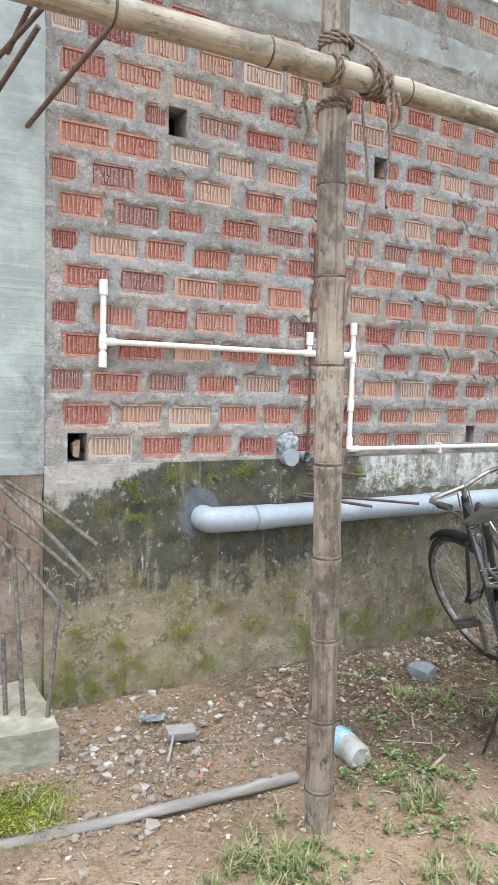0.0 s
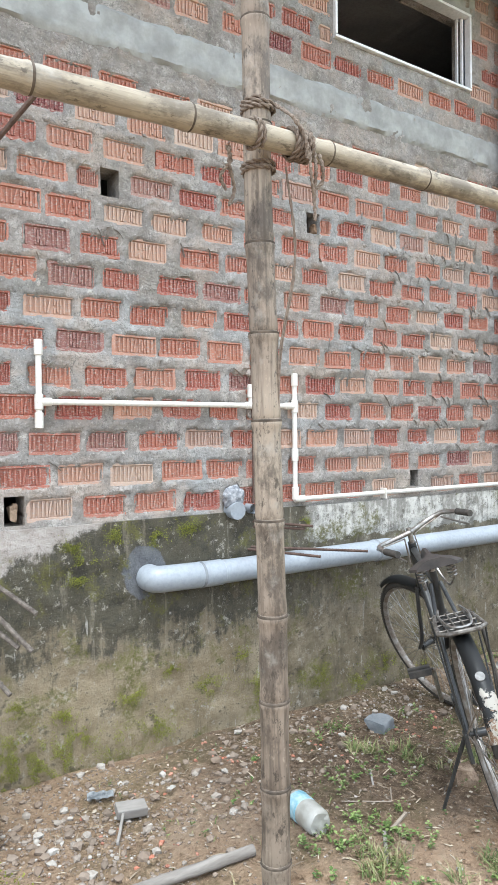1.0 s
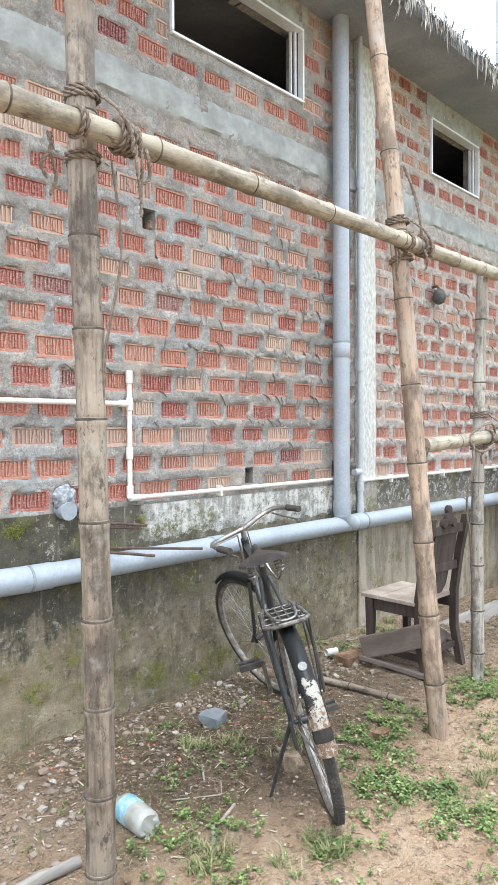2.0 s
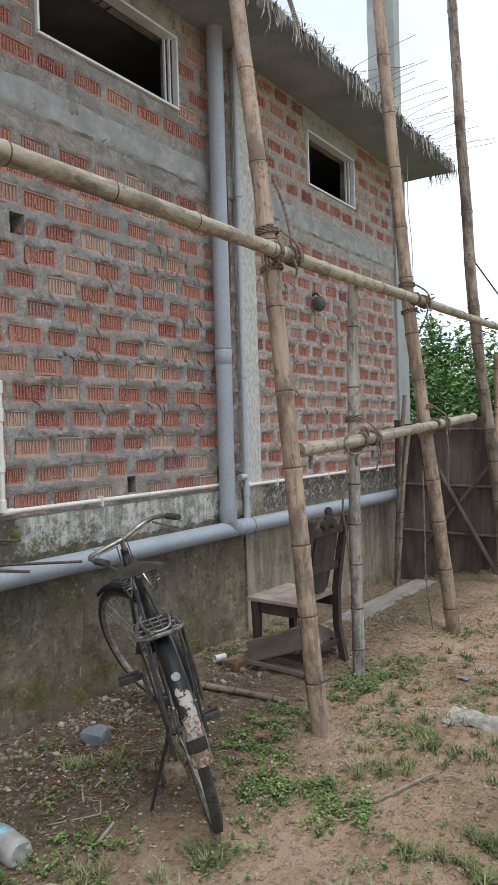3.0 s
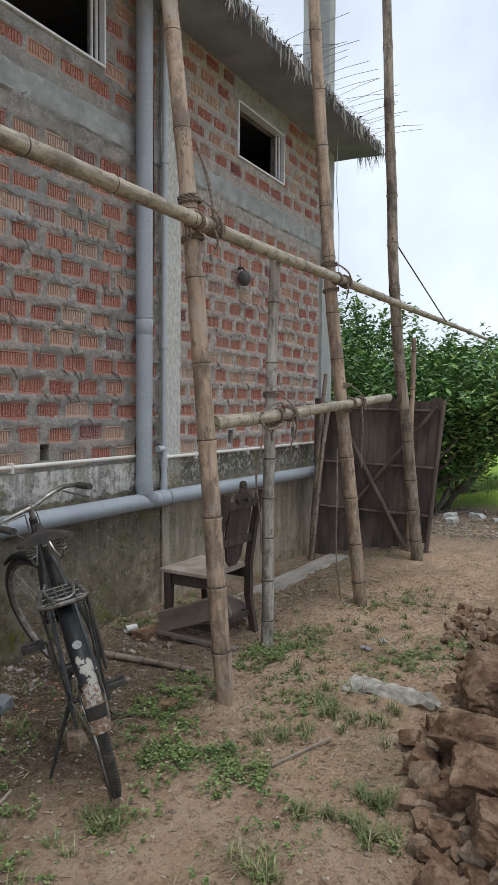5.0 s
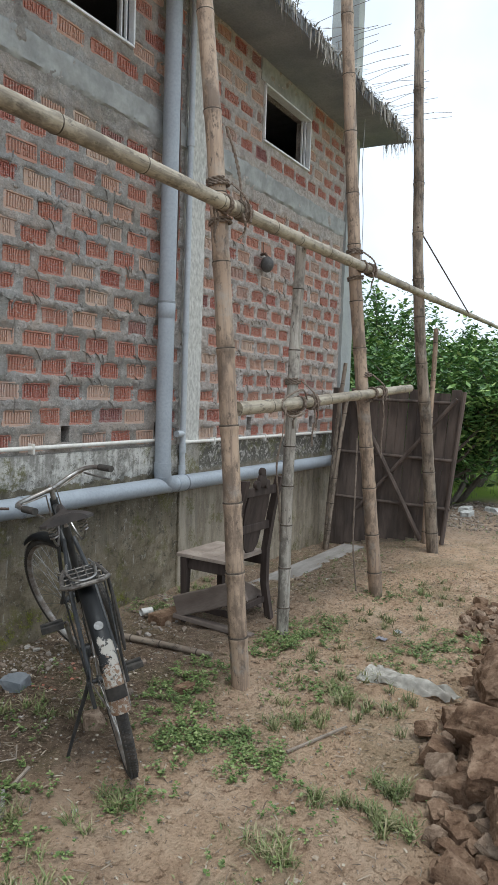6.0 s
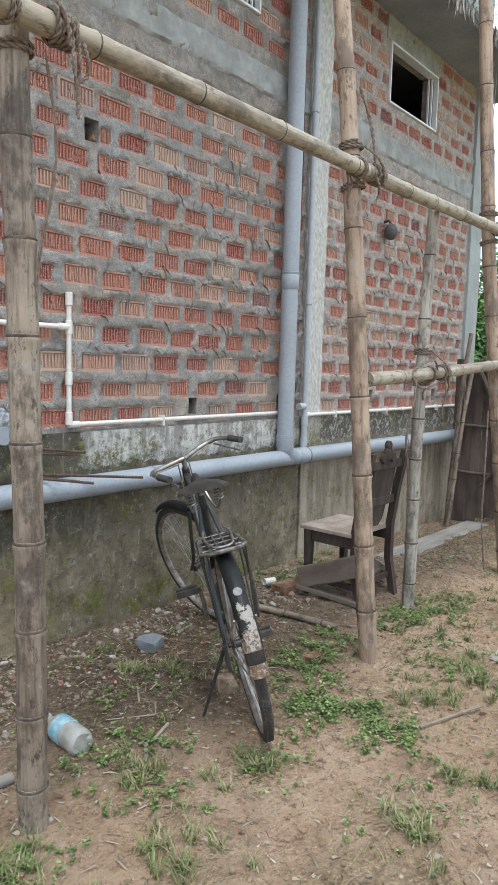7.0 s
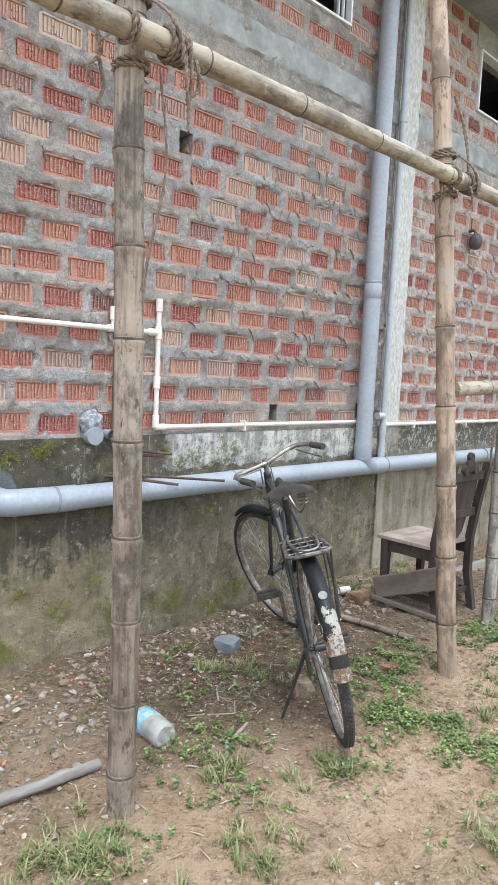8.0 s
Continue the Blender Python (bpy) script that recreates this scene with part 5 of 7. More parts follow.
def guard(parent, a0, a1, r=0.368, width=0.034):
    """A mudguard: an arched strip round part of the wheel."""
    bm = bmesh.new()
    rows = []
    n = 40
    prof = [(-0.020, -1.0), (-0.006, -0.92), (0.004, -0.5), (0.007, 0.0), (0.004, 0.5), (-0.006, 0.92), (-0.020, 1.0)]
    for k in range(n + 1):
        a = radians(a0 + (a1 - a0) * k / n)
        rows.append([bm.verts.new(((r + o) * math.cos(a), s * width, (r + o) * math.sin(a))) for o, s in prof])
    for u, v in zip(rows, rows[1:]):
        for j in range(len(prof) - 1):
            bm.faces.new((u[j], u[j + 1], v[j + 1], v[j]))
    bmesh.ops.solidify(bm, geom=bm.faces[:], thickness=0.0015)
    return bm


def bicycle():
    bike = new("bicycle")
    bike.matrix_basis = pose(2.64, -1.37, 0.0, 0, 0, 50) @ pose(0, 0, 0, -14, 1.6, 0)
    tagged(bike, "old black roadster bicycle with a rusty carrier, leaning on its stand", "bicycle")
    R = 0.349
    wheel("rear_wheel", bike, pose(0, 0, R))
    frame_bm = bmesh.new()
    bb, seat, top_h, low_h, rear = (0.47, 0, 0.30), (0.30, 0, 0.83), (0.88, 0, 0.86), (0.925, 0, 0.74), (0, 0, R)
    tube(frame_bm, [bb, seat, (0.285, 0, 0.875)], 0.015, 12)
    tube(frame_bm, [(0.305, 0, 0.81), top_h], 0.014, 12)
    tube(frame_bm, [bb, low_h], 0.016, 12)
    tube(frame_bm, [(0.868, 0, 0.895), (0.94, 0, 0.70)], 0.019, 12)
    tube(frame_bm, [(0.47, -0.04, 0.30), (0.47, 0.04, 0.30)], 0.021, 12)
    for s in (-1, 1):
        tube(frame_bm, [(0.45, s * 0.02, 0.30), (0.3, s * 0.045, 0.315), (0, s * 0.056, R)], 0.009, 8)
        tube(frame_bm, [(0.30, s * 0.018, 0.81), (0.2, s * 0.045, 0.66), (0, s * 0.056, R)], 0.008, 8)
    part("frame", frame_bm, M_BLACK, bike, "black enamelled steel frame", smooth=True)
    g = part("mudguard", guard(bike, 20, 176, width=0.030), M_GUARD, bike, "black rear mudguard with flaked white paint", smooth=True)
    g.location = (0, 0, R)
    disc = part("reflector", tubed([(0, 0, 0), (0.004, 0, 0)], 0.015, 16), M_DISC, bike, "round grey-white mark on the mudguard")
    disc.matrix_basis = pose(0, 0, R) @ Matrix.Rotation(radians(-133), 4, "Y") @ Matrix.Translation((0.374, 0, 0))
    belt = part("mudguard_band", guard(bike, 163, 169, r=0.3705, width=0.0315), M_RUBBER, bike, "dark band round the mudguard", smooth=True)
    belt.location = (0, 0, R)
    stays = bmesh.new()
    for s in (-1, 1):
        tube(stays, [(0, s * 0.058, R), (-0.352, s * 0.031, R + 0.035)], 0.003, 6)
        tube(stays, [(0, s * 0.058, R), (-0.30, s * 0.036, R + 0.20)], 0.003, 6)
    part("mudguard_stay", stays, M_RIM, bike)
    # carrier
    rack = bmesh.new()
    z = 0.735
    loop = [(0.10, 0.055, z), (0.0, 0.07, z), (-0.12, 0.078, z), (-0.145, 0.055, z), (-0.145, -0.055, z), (-0.12, -0.078, z), (0.0, -0.07, z), (0.10, -0.055, z)]
    tube(rack, loop, 0.0075, 8)
    carrier = part("carrier", rack, M_CARRIER, bike, "rusty wire luggage carrier", smooth=True)
    for y in (-0.045, -0.015, 0.015, 0.045):
        part("wire", tubed([(0.10, y, z + 0.002), (-0.145, y, z + 0.002)], 0.0035, 6), M_CARRIER, carrier)
    for x in (0.09, 0.03, -0.03, -0.1):
        part("wire", tubed([(x, -0.075, z), (x, 0.075, z)], 0.0035, 6), M_CARRIER, carrier)
    for s in (-1, 1):
        part("strut", tubed([(-0.11, s * 0.078, z), (0, s * 0.064, R)], 0.0036, 6), M_BLACK, carrier)
        part("strut", tubed([(0.06, s * 0.076, z), (0, s * 0.064, R)], 0.0036, 6), M_BLACK, carrier)
    part("plate", boxed((-0.135, -0.06, z - 0.012), (0.10, 0.06, z - 0.008)), M_BLACK, carrier)
    clip = bmesh.new()
    tube(clip, smooth_line([(0.10, 0.04, z + 0.02), (0.0, 0.05, z + 0.018), (-0.12, 0.03, z + 0.014), (-0.13, -0.03, z + 0.014), (0.0, -0.05, z + 0.018), (0.10, -0.04, z + 0.02)], 4), 0.0045, 6)
    part("carrier_clip", clip, M_CHROME, bike)
    # saddle
    sad = bmesh.new()
    rows = []
    for k in range(13):
        f = k / 12
        x = 0.13 - 0.29 * f
        half = 0.020 + 0.078 * smoothstep(0.35, 0.9, f)
        if k == 12:
            half *= 0.75
        rows.append([sad.verts.new((0.27 + x, half * s, 0.925 + 0.012 * abs(f - 0.35) - 0.022 * abs(s) ** 2.5 + dz)) for s, dz in ((-1, -0.010), (-1, 0), (-0.7, 0.002), (-0.3, 0.004), (0.3, 0.004), (0.7, 0.002), (1, 0), (1, -0.010))])
    for u, v in zip(rows, rows[1:]):
        for j in range(7):
            sad.faces.new((u[j], u[j + 1], v[j + 1], v[j]))
        sad.faces.new((u[7], u[0], v[0], v[7]))
    sad.faces.new(rows[0])
    sad.faces.new(rows[-1][::-1])
    part("saddle", sad, M_SADDLE, bike, "worn black leather saddle", smooth=True)
    for s in (-1, 1):
        part("saddle_spring", tube(bmesh.new(), coil((0.17, s * 0.055, 0.872), (0, 0, 1), 0.014, 4, 0.012, n=10), 0.0035, 5), M_CHROME, bike, smooth=True)
        loop = smooth_line([(0.38, s * 0.012, 0.915), (0.34, s * 0.030, 0.835), (0.27, s * 0.045, 0.80), (0.20, s * 0.055, 0.825), (0.17, s * 0.06, 0.85)], 5)
        part("saddle_rail", tube(bmesh.new(), loop, 0.0045, 6), M_CHROME, bike, "bent chromed saddle rail", smooth=True)
    part("seat_pin", tubed([(0.285, 0, 0.86), (0.275, 0, 0.91)], 0.012), M_CHROME, bike, smooth=True)
    # cranks, chain case, pedals
    crank = bmesh.new()
    tube(crank, [(0.47, -0.065, 0.30), (0.47, -0.068, 0.30), (0.47, -0.06, 0.30)], 0.088, 28)
    case = boxed((0.0, -0.075, R - 0.045), (0.47, -0.058, R + 0.03), 0.006)
    part("chain_case", case, M_BLACK, bike)
    part("chainring", crank, M_RIM, bike)
    for s, dx, dz in ((1, -0.06, 0.155), (-1, 0.06, -0.155)):
        part("crank", tubed([(0.47, s * 0.08, 0.30), (0.47 + dx, s * 0.085, 0.30 + dz)], 0.009, 8), M_CHROME, bike)
        px, pz = 0.47 + dx, 0.30 + dz
        pedal = bmesh.new()
        box(pedal, (px - 0.035, min(s * 0.095, s * 0.185), pz - 0.012), (px - 0.012, max(s * 0.095, s * 0.185), pz + 0.012), bevel=0.003)
        box(pedal, (px + 0.012, min(s * 0.095, s * 0.185), pz - 0.012), (px + 0.035, max(s * 0.095, s * 0.185), pz + 0.012), bevel=0.003)
        tube(pedal, [(px, s * 0.085, pz), (px, s * 0.185, pz)], 0.006, 8)
        part("pedal", pedal, M_RUBBER, bike)
    foot = bike.matrix_basis.inverted() @ Vector((2.545, -1.158, 0.006))
    knee = Vector((0.0, 0.066, R)).lerp(foot, 0.45)
    part("kickstand", tubed([(0.0, 0.066, R), knee, foot], [0.008, 0.007, 0.006], 8), M_BLACK, bike, smooth=True)
    part("stand_bracket", boxed((-0.022, 0.058, R - 0.09), (0.02, 0.072, R + 0.012), 0.004), M_BLACK, bike)
    bag = bmesh.new()
    tube(bag, smooth_line([(0.02, -0.085, 0.70), (0.03, -0.09, 0.55), (0.06, -0.088, 0.40)], 5), [0.004] + [0.007] * 9 + [0.004], 10)
    part("strap", bag, M_RUBBER, bike, "dark grimy strap hung beside the wheel", smooth=True)
    # steering: fork, front wheel, handlebar, turned to the left
    axis_low = Vector((0.94, 0, 0.70))
    d = (Vector((0.868, 0, 0.895)) - axis_low).normalized()
    turn = Matrix.Translation(axis_low) @ Matrix.Rotation(radians(30), 4, d) @ Matrix.Translation(-axis_low)
    hub = Vector((1.135, 0, R))

    def steer(name, bm, material, label="", smooth=True, parent=bike):
        ob = part(name, bm, material, parent, label, smooth)
        ob.matrix_basis = turn
        return ob
    fork = bmesh.new()
    tube(fork, [(0.94, 0, 0.70), (0.955, 0, 0.66)], 0.02, 10)
    for s in (-1, 1):
        tube(fork, smooth_line([(0.95, s * 0.03, 0.675), (1.0, s * 0.045, 0.55), (1.065, s * 0.05, 0.42), tuple(hub + Vector((0, s * 0.05, 0)))], 5), 0.009, 8)
    fork_ob = steer("fork", fork, M_BLACK)
    wheel("front_wheel", fork_ob, Matrix.Translation(hub))
    g = part("front_mudguard", guard(bike, 64, 116, width=0.028), M_GUARD, fork_ob, "short black front mudguard", smooth=True)
    g.location = hub
    bar = bmesh.new()
    tube(bar, [(0.868, 0, 0.89), (0.85, 0, 0.945), (0.848, 0, 0.965)], 0.0125, 10)
    half = [(0.845, 0, 0.945), (0.860, 0.05, 0.945), (0.865, 0.12, 0.950), (0.83, 0.19, 0.957), (0.745, 0.215, 0.945), (0.67, 0.215, 0.93)]
    for s in (-1, 1):
        tube(bar, smooth_line([(x, s * y, z) for x, y, z in half], 5), 0.011, 10)
    bar_ob = steer("handlebar", bar, M_CHROME, "dull chromed swept-back handlebar")
    for s in (-1, 1):
        part("grip", tubed([(0.745, s * 0.215, 0.945), (0.66, s * 0.215, 0.928)], 0.0155, 12), M_RUBBER, bar_ob, "black rubber grip", smooth=True)
        part("brake_lever", tubed(smooth_line([(0.83, s * 0.18, 0.94), (0.74, s * 0.185, 0.91), (0.66, s * 0.19, 0.885)], 4), 0.005, 6), M_CHROME, bar_ob, smooth=True)
        part("brake_rod", tubed([(0.84, s * 0.20, 0.95), (0.865, s * 0.03, 0.925), (0.90, s * 0.035, 0.80)], 0.004, 6), M_RIM, bar_ob)
    return bike


bicycle()


# ---- wooden things ----
M_DARK_WOOD = two_tone("dark_chair_wood", (0.040, 0.029, 0.025), (0.085, 0.064, 0.055), 12.0, 0.75, stretch=(1, 1, 0.2))
M_SEAT_WOOD = two_tone("dusty_seat_board", (0.44, 0.37, 0.31), (0.28, 0.225, 0.185), 9.0, 0.9)
M_GREY_WOOD = two_tone("weathered_board", (0.33, 0.31, 0.285), (0.20, 0.18, 0.16), 10.0, 0.95, bump=0.6, stretch=(0.25, 1, 1))
M_GATE = two_tone("dark_gate_slats", (0.16, 0.125, 0.105), (0.05, 0.04, 0.036), 7.0, 0.95, bump=0.6, stretch=(1, 1, 0.2))


M_PROP_WOOD2 = two_tone("dry_brown_stick", (0.22, 0.18, 0.14), (0.34, 0.29, 0.235), 12.0, 0.95)


def chair():
    c = thing("chair", (4.265, -0.735, -0.045), "old dark wooden chair with a dusty plank seat, facing the wall", "chair", turn=(0, 0, -2))
    # own axes: x along the backrest, y towards the front
    w, d, h = 0.190, 0.175, 0.445
    for x in (-w, w):
        bm = bmesh.new()
        rows = [[bm.verts.new((x + sx * hw, d - 0.022 + sy * hw, z)) for sx, sy in ((-1, -1), (1, -1), (1, 1), (-1, 1))] for z, hw in ((0.0, 0.014), (0.25, 0.020), (h - 0.02, 0.024))]
        skin(bm, rows)
        part("leg", bm, M_DARK_WOOD, c)
        bm = bmesh.new()
        pts = [(-d - 0.045, 0.0), (-d + 0.005, 0.25), (-d + 0.005, 0.46), (-d - 0.030, 0.70), (-d - 0.075, 0.915)]
        rows = [[bm.verts.new((x + sx * 0.018, y + sy * 0.021, z)) for sx, sy in ((-1, -1), (1, -1), (1, 1), (-1, 1))] for y, z in pts]
        skin(bm, rows)
        part("back_post", bm, M_DARK_WOOD, c)
        part("seat_rail", boxed((x - 0.012, -d, h - 0.085), (x + 0.012, d - 0.05, h - 0.02), 0.003), M_DARK_WOOD, c)
        part("stretcher", boxed((x - 0.011, -d, 0.12), (x + 0.011, d - 0.05, 0.155), 0.003), M_DARK_WOOD, c)
    part("seat_rail", boxed((-w + 0.024, d - 0.036, h - 0.09), (w - 0.024, d - 0.008, h - 0.02), 0.003), M_DARK_WOOD, c)
    part("stretcher", boxed((-w + 0.020, -d - 0.012, 0.13), (w - 0.020, -d + 0.010, 0.165), 0.003), M_DARK_WOOD, c)
    for k in range(3):
        y0 = -d + 0.022 + k * 0.121
        part("seat_board", boxed((-w - 0.025, y0, h - 0.018), (w + 0.025, y0 + 0.118, h + 0.004), 0.004), M_SEAT_WOOD, c, "dusty pale seat board")
    for z0, z1, y in ((0.595, 0.645, -d - 0.016), (0.815, 0.865, -d - 0.054)):
        part("back_slat", boxed((-w + 0.020, y - 0.012, z0), (w - 0.020, y + 0.010, z1), 0.004), M_DARK_WOOD, c)
    # a flat splat above the lower slat and a tapered one below it
    bm = bmesh.new()
    skin(bm, [[bm.verts.new((sx * hw, y + sy * 0.006, z)) for sx, sy in ((-1, -1), (1, -1), (1, 1), (-1, 1))] for y, z, hw in ((-d - 0.018, 0.640, 0.115), (-d - 0.036, 0.74, 0.125), (-d - 0.050, 0.820, 0.115))])
    part("back_splat", bm, M_DARK_WOOD, c)
    bm = bmesh.new()
    skin(bm, [[bm.verts.new((sx * hw, y + sy * 0.006, z)) for sx, sy in ((-1, -1), (1, -1), (1, 1), (-1, 1))] for y, z, hw in ((-d + 0.004, 0.47, 0.035), (-d, 0.51, 0.075), (-d - 0.010, 0.60, 0.095))])
    part("back_splat", bm, M_DARK_WOOD, c)
    # crest: a round knob between two shoulders
    for x, z, r in ((0.0, 0.905, 0.040), (0.0, 0.952, 0.027), (-0.052, 0.880, 0.028), (0.052, 0.880, 0.028)):
        knob = tubed([(x, -d - 0.080, z), (x, -d - 0.076, z), (x, -d - 0.058, z), (x, -d - 0.054, z)], [r * 0.85, r, r, r * 0.85], 16)
        part("crest", knob, M_DARK_WOOD, c, "carved crest on the backrest", smooth=True)
    return c


chair()


def board(name, a, b, width, thick, material, label, category="board", roll=0.0, seed=1):
    """A rough board from a to b, lying on the ground."""
    a, b = Vector(a), Vector(b)
    l = (b - a).length
    d = (b - a).normalized()
    side = Vector((0, 0, 1)).cross(d).normalized()
    up = d.cross(side)
    m = Matrix((d, side, up)).transposed().to_4x4()
    bm = bmesh.new()
    n = 16
    rows = []
    for k in range(n + 1):
        f = k / n
        wob = min(0.004, 0.12 * width) * wobble(f * 3, seed, 0, 1.5)
        wd = width * (1 + 0.03 * wobble(f * 4, 0, seed, 2.0))
        z = min(0.006, 0.1 * width) * wobble(f * 2, seed, 4, 1.0)
        rows.append([bm.verts.new((f * l, wob + s * wd / 2, z + t * thick)) for s, t in ((-1, 0), (1, 0), (1, 0.8), (0.9, 1), (-0.9, 1), (-1, 0.8))])
    for u, v in zip(rows, rows[1:]):
        for k in range(6):
            bm.faces.new((u[k], u[(k + 1) % 6], v[(k + 1) % 6], v[k]))
    bm.faces.new(rows[0][::-1])
    bm.faces.new(rows[-1])
    ob = part(name, bm, material)
    ob.matrix_basis = Matrix.Translation(a) @ m @ pose(0, 0, 0, roll)
    return tagged(ob, label, category)


board("plank", (4.95, -0.50, -0.065), (6.98, -0.50, -0.085), 0.22, 0.028, M_GREY_WOOD, "long weathered plank lying by the wall", "plank", seed=3)


def split_pole(at, pts, r, label):
    """A weathered half-round pole with knots and a ragged end."""
    line = smooth_line(pts, 12)
    radii = [r * (1 + 0.10 * wobble(k * 0.35, 0, 3, 1.0) + (0.16 if k % 13 == 6 else 0.0)) for k in range(len(line))]
    line = [p + 0.004 * Vector((0, wobble(k * 0.3, 5, 0, 1.0), 0.3 * wobble(k * 0.4, 0, 2, 1.0))) for k, p in enumerate(line)]
    bm = tube(bmesh.new(), line, radii, 12)
    for v in bm.verts:
        v.co += 0.0022 * Vector((0, wobble(*v.co, 40, 2.0), wobble(*v.co, 40, 6.0)))
        v.co.z = max(v.co.z, -0.006)
    ob = part("split_pole", bm, M_GREY_POLE, smooth=True)
    ob.location = at
    tagged(ob, label, "pole")


M_GREY_POLE = two_tone("weathered_split_pole", (0.36, 0.335, 0.305), (0.17, 0.15, 0.13), 18.0, 0.95, bump=0.8, stretch=(0.15, 1, 1), fine=70.0)
split_pole((0.60, -0.834, 0.006), [(0, 0, 0), (0.4, -0.055, 0.004), (0.85, -0.10, 0.006), (1.25, -0.15, 0.016)], 0.018, "narrow grey split pole lying on the earth")
ob = part("wood_block", boxed((-0.055, -0.032, 0), (0.055, 0.032, 0.034), 0.004), M_GREY_WOOD)
ob.matrix_basis = pose(1.645, -0.485, -0.022, 4, 3, -12)
tagged(ob, "short pale offcut of wood among the pebbles", "wood block")
board("stick", (3.05, -1.80, 0.0), (3.36, -1.915, 0.004), 0.009, 0.008, M_PROP_WOOD2, "thin dry stick on bare earth", "stick", seed=9)
board("stick", (2.11, -1.322, 0.004), (2.27, -1.146, 0.010), 0.013, 0.014, M_GREY_WOOD, "pale dry stalk lying in the weeds", "stick", seed=11)
board("stick", (1.52, -0.66, -0.01), (1.61, -0.50, -0.005), 0.010, 0.01, M_GREY_WOOD, "thin dry twig on the pebbles", "stick", seed=12)
bars("twig", [((2.29, -0.90, 0.008), (2.44, -1.01, 0.010)), ((2.44, -1.01, 0.010), (2.50, -0.945, 0.016))], 0.0026, M_PROP_WOOD2, "thin crooked dry twig on the earth", "twig", "dry twigs")
board("stick", (2.25, -1.16, 0.006), (2.42, -1.10, 0.012), 0.011, 0.008, M_PROP_WOOD2, "dry grass stalk lying in the weeds", "stick", seed=14)
board("stick", (2.40, -0.98, -0.01), (2.55, -0.78, 0.0), 0.008, 0.008, M_GREY_WOOD, "crooked dry twig on the earth", "stick", seed=13)
M_PROP_WOOD = two_tone("grey_brown_board", (0.13, 0.10, 0.083), (0.205, 0.168, 0.142), 8.0, 0.9, bump=0.5, stretch=(0.3, 1, 1))
board("board", (4.022, -0.565, 0.095), (4.035, -1.02, 0.265), 0.125, 0.02, M_PROP_WOOD, "grey-brown board on edge slanting across the chair legs", "board", roll=90, seed=15)
board("board", (4.02, -0.55, 0.03), (4.06, -1.06, -0.01), 0.05, 0.025, M_PROP_WOOD, "narrow board lying below the chair", "board", seed=18)
board("board", (4.10, -0.865, 0.275), (4.53, -0.845, 0.06), 0.10, 0.018, M_PROP_WOOD, "grey-brown board wedged behind the chair legs", "board", roll=90, seed=19)
board("stick", (5.4, -0.85, -0.03), (5.75, -0.95, -0.03), 0.03, 0.02, M_GREY_WOOD, "broken piece of old wood on the earth", "stick", seed=16)
bamboo("bamboo_stick", [(3.62, -0.45, 0.012), (3.645, -0.75, 0.016), (3.665, -1.05, 0.016)], 0.018, 0.016, M_BAMBOO_OLD, "thin bamboo stick lying on the ground", 33, 0.22, "loose sticks")

# ---- bottle, cup, stone, sheet ----
def bottle():
    m = Nodes("clouded_plastic", 0.3, spec=0.5)
    m.p.inputs["Transmission Weight"].default_value = 0.35
    v = m.noise(12.0, 5.0)
    m.base(m.mix(m.ramp(v, 0.35, 0.65), (0.60, 0.60, 0.56), (0.40, 0.385, 0.335)))
    b = new("bottle")
    b.matrix_basis = pose(2.155, -0.80, 0.042, 90, 0, 0)
    b.matrix_basis = Matrix.Translation((2.115, -0.79, 0.046)) @ Vector((-0.10, -0.99, 0.0)).to_track_quat("Z", "Y").to_matrix().to_4x4() @ Matrix.Diagonal((1.06, 1.06, 1.0, 1))
    tagged(b, "clouded plastic bottle with a blue label, lying on its side", "bottle")
    prof = [(0.0, 0.012), (0.03, 0.014), (0.055, 0.030), (0.075, 0.041), (0.10, 0.044), (0.125, 0.042), (0.15, 0.044), (0.20, 0.044), (0.225, 0.043), (0.238, 0.036), (0.236, 0.018), (0.225, 0.004)]
    bm = tube(bmesh.new(), [(0, 0, z) for z, r in prof], [r for z, r in prof], 20)
    for v2 in bm.verts:
        a = math.atan2(v2.co.y, v2.co.x)
        if v2.co.z > 0.23:
            v2.co.z += 0.002 * math.cos(5 * a)
        v2.co += 0.0025 * Vector((wobble(*v2.co, 30, 1.0), wobble(*v2.co, 30, 4.0), 0))
    part("body", bm, m.m, b, smooth=True)
    part("label", tube(bmesh.new(), [(0, 0, 0.088), (0, 0, 0.090), (0, 0, 0.145), (0, 0, 0.147)], [0.043, 0.0452, 0.0455, 0.043], 20, caps=False), two_tone("blue_label", (0.16, 0.36, 0.46), (0.42, 0.56, 0.60), 25.0, 0.5), b, "faded blue label", smooth=True)
    part("cap", tubed([(0, 0, -0.016), (0, 0, 0.002)], 0.0155, 16), M_WHITE_PIPE, b)


bottle()


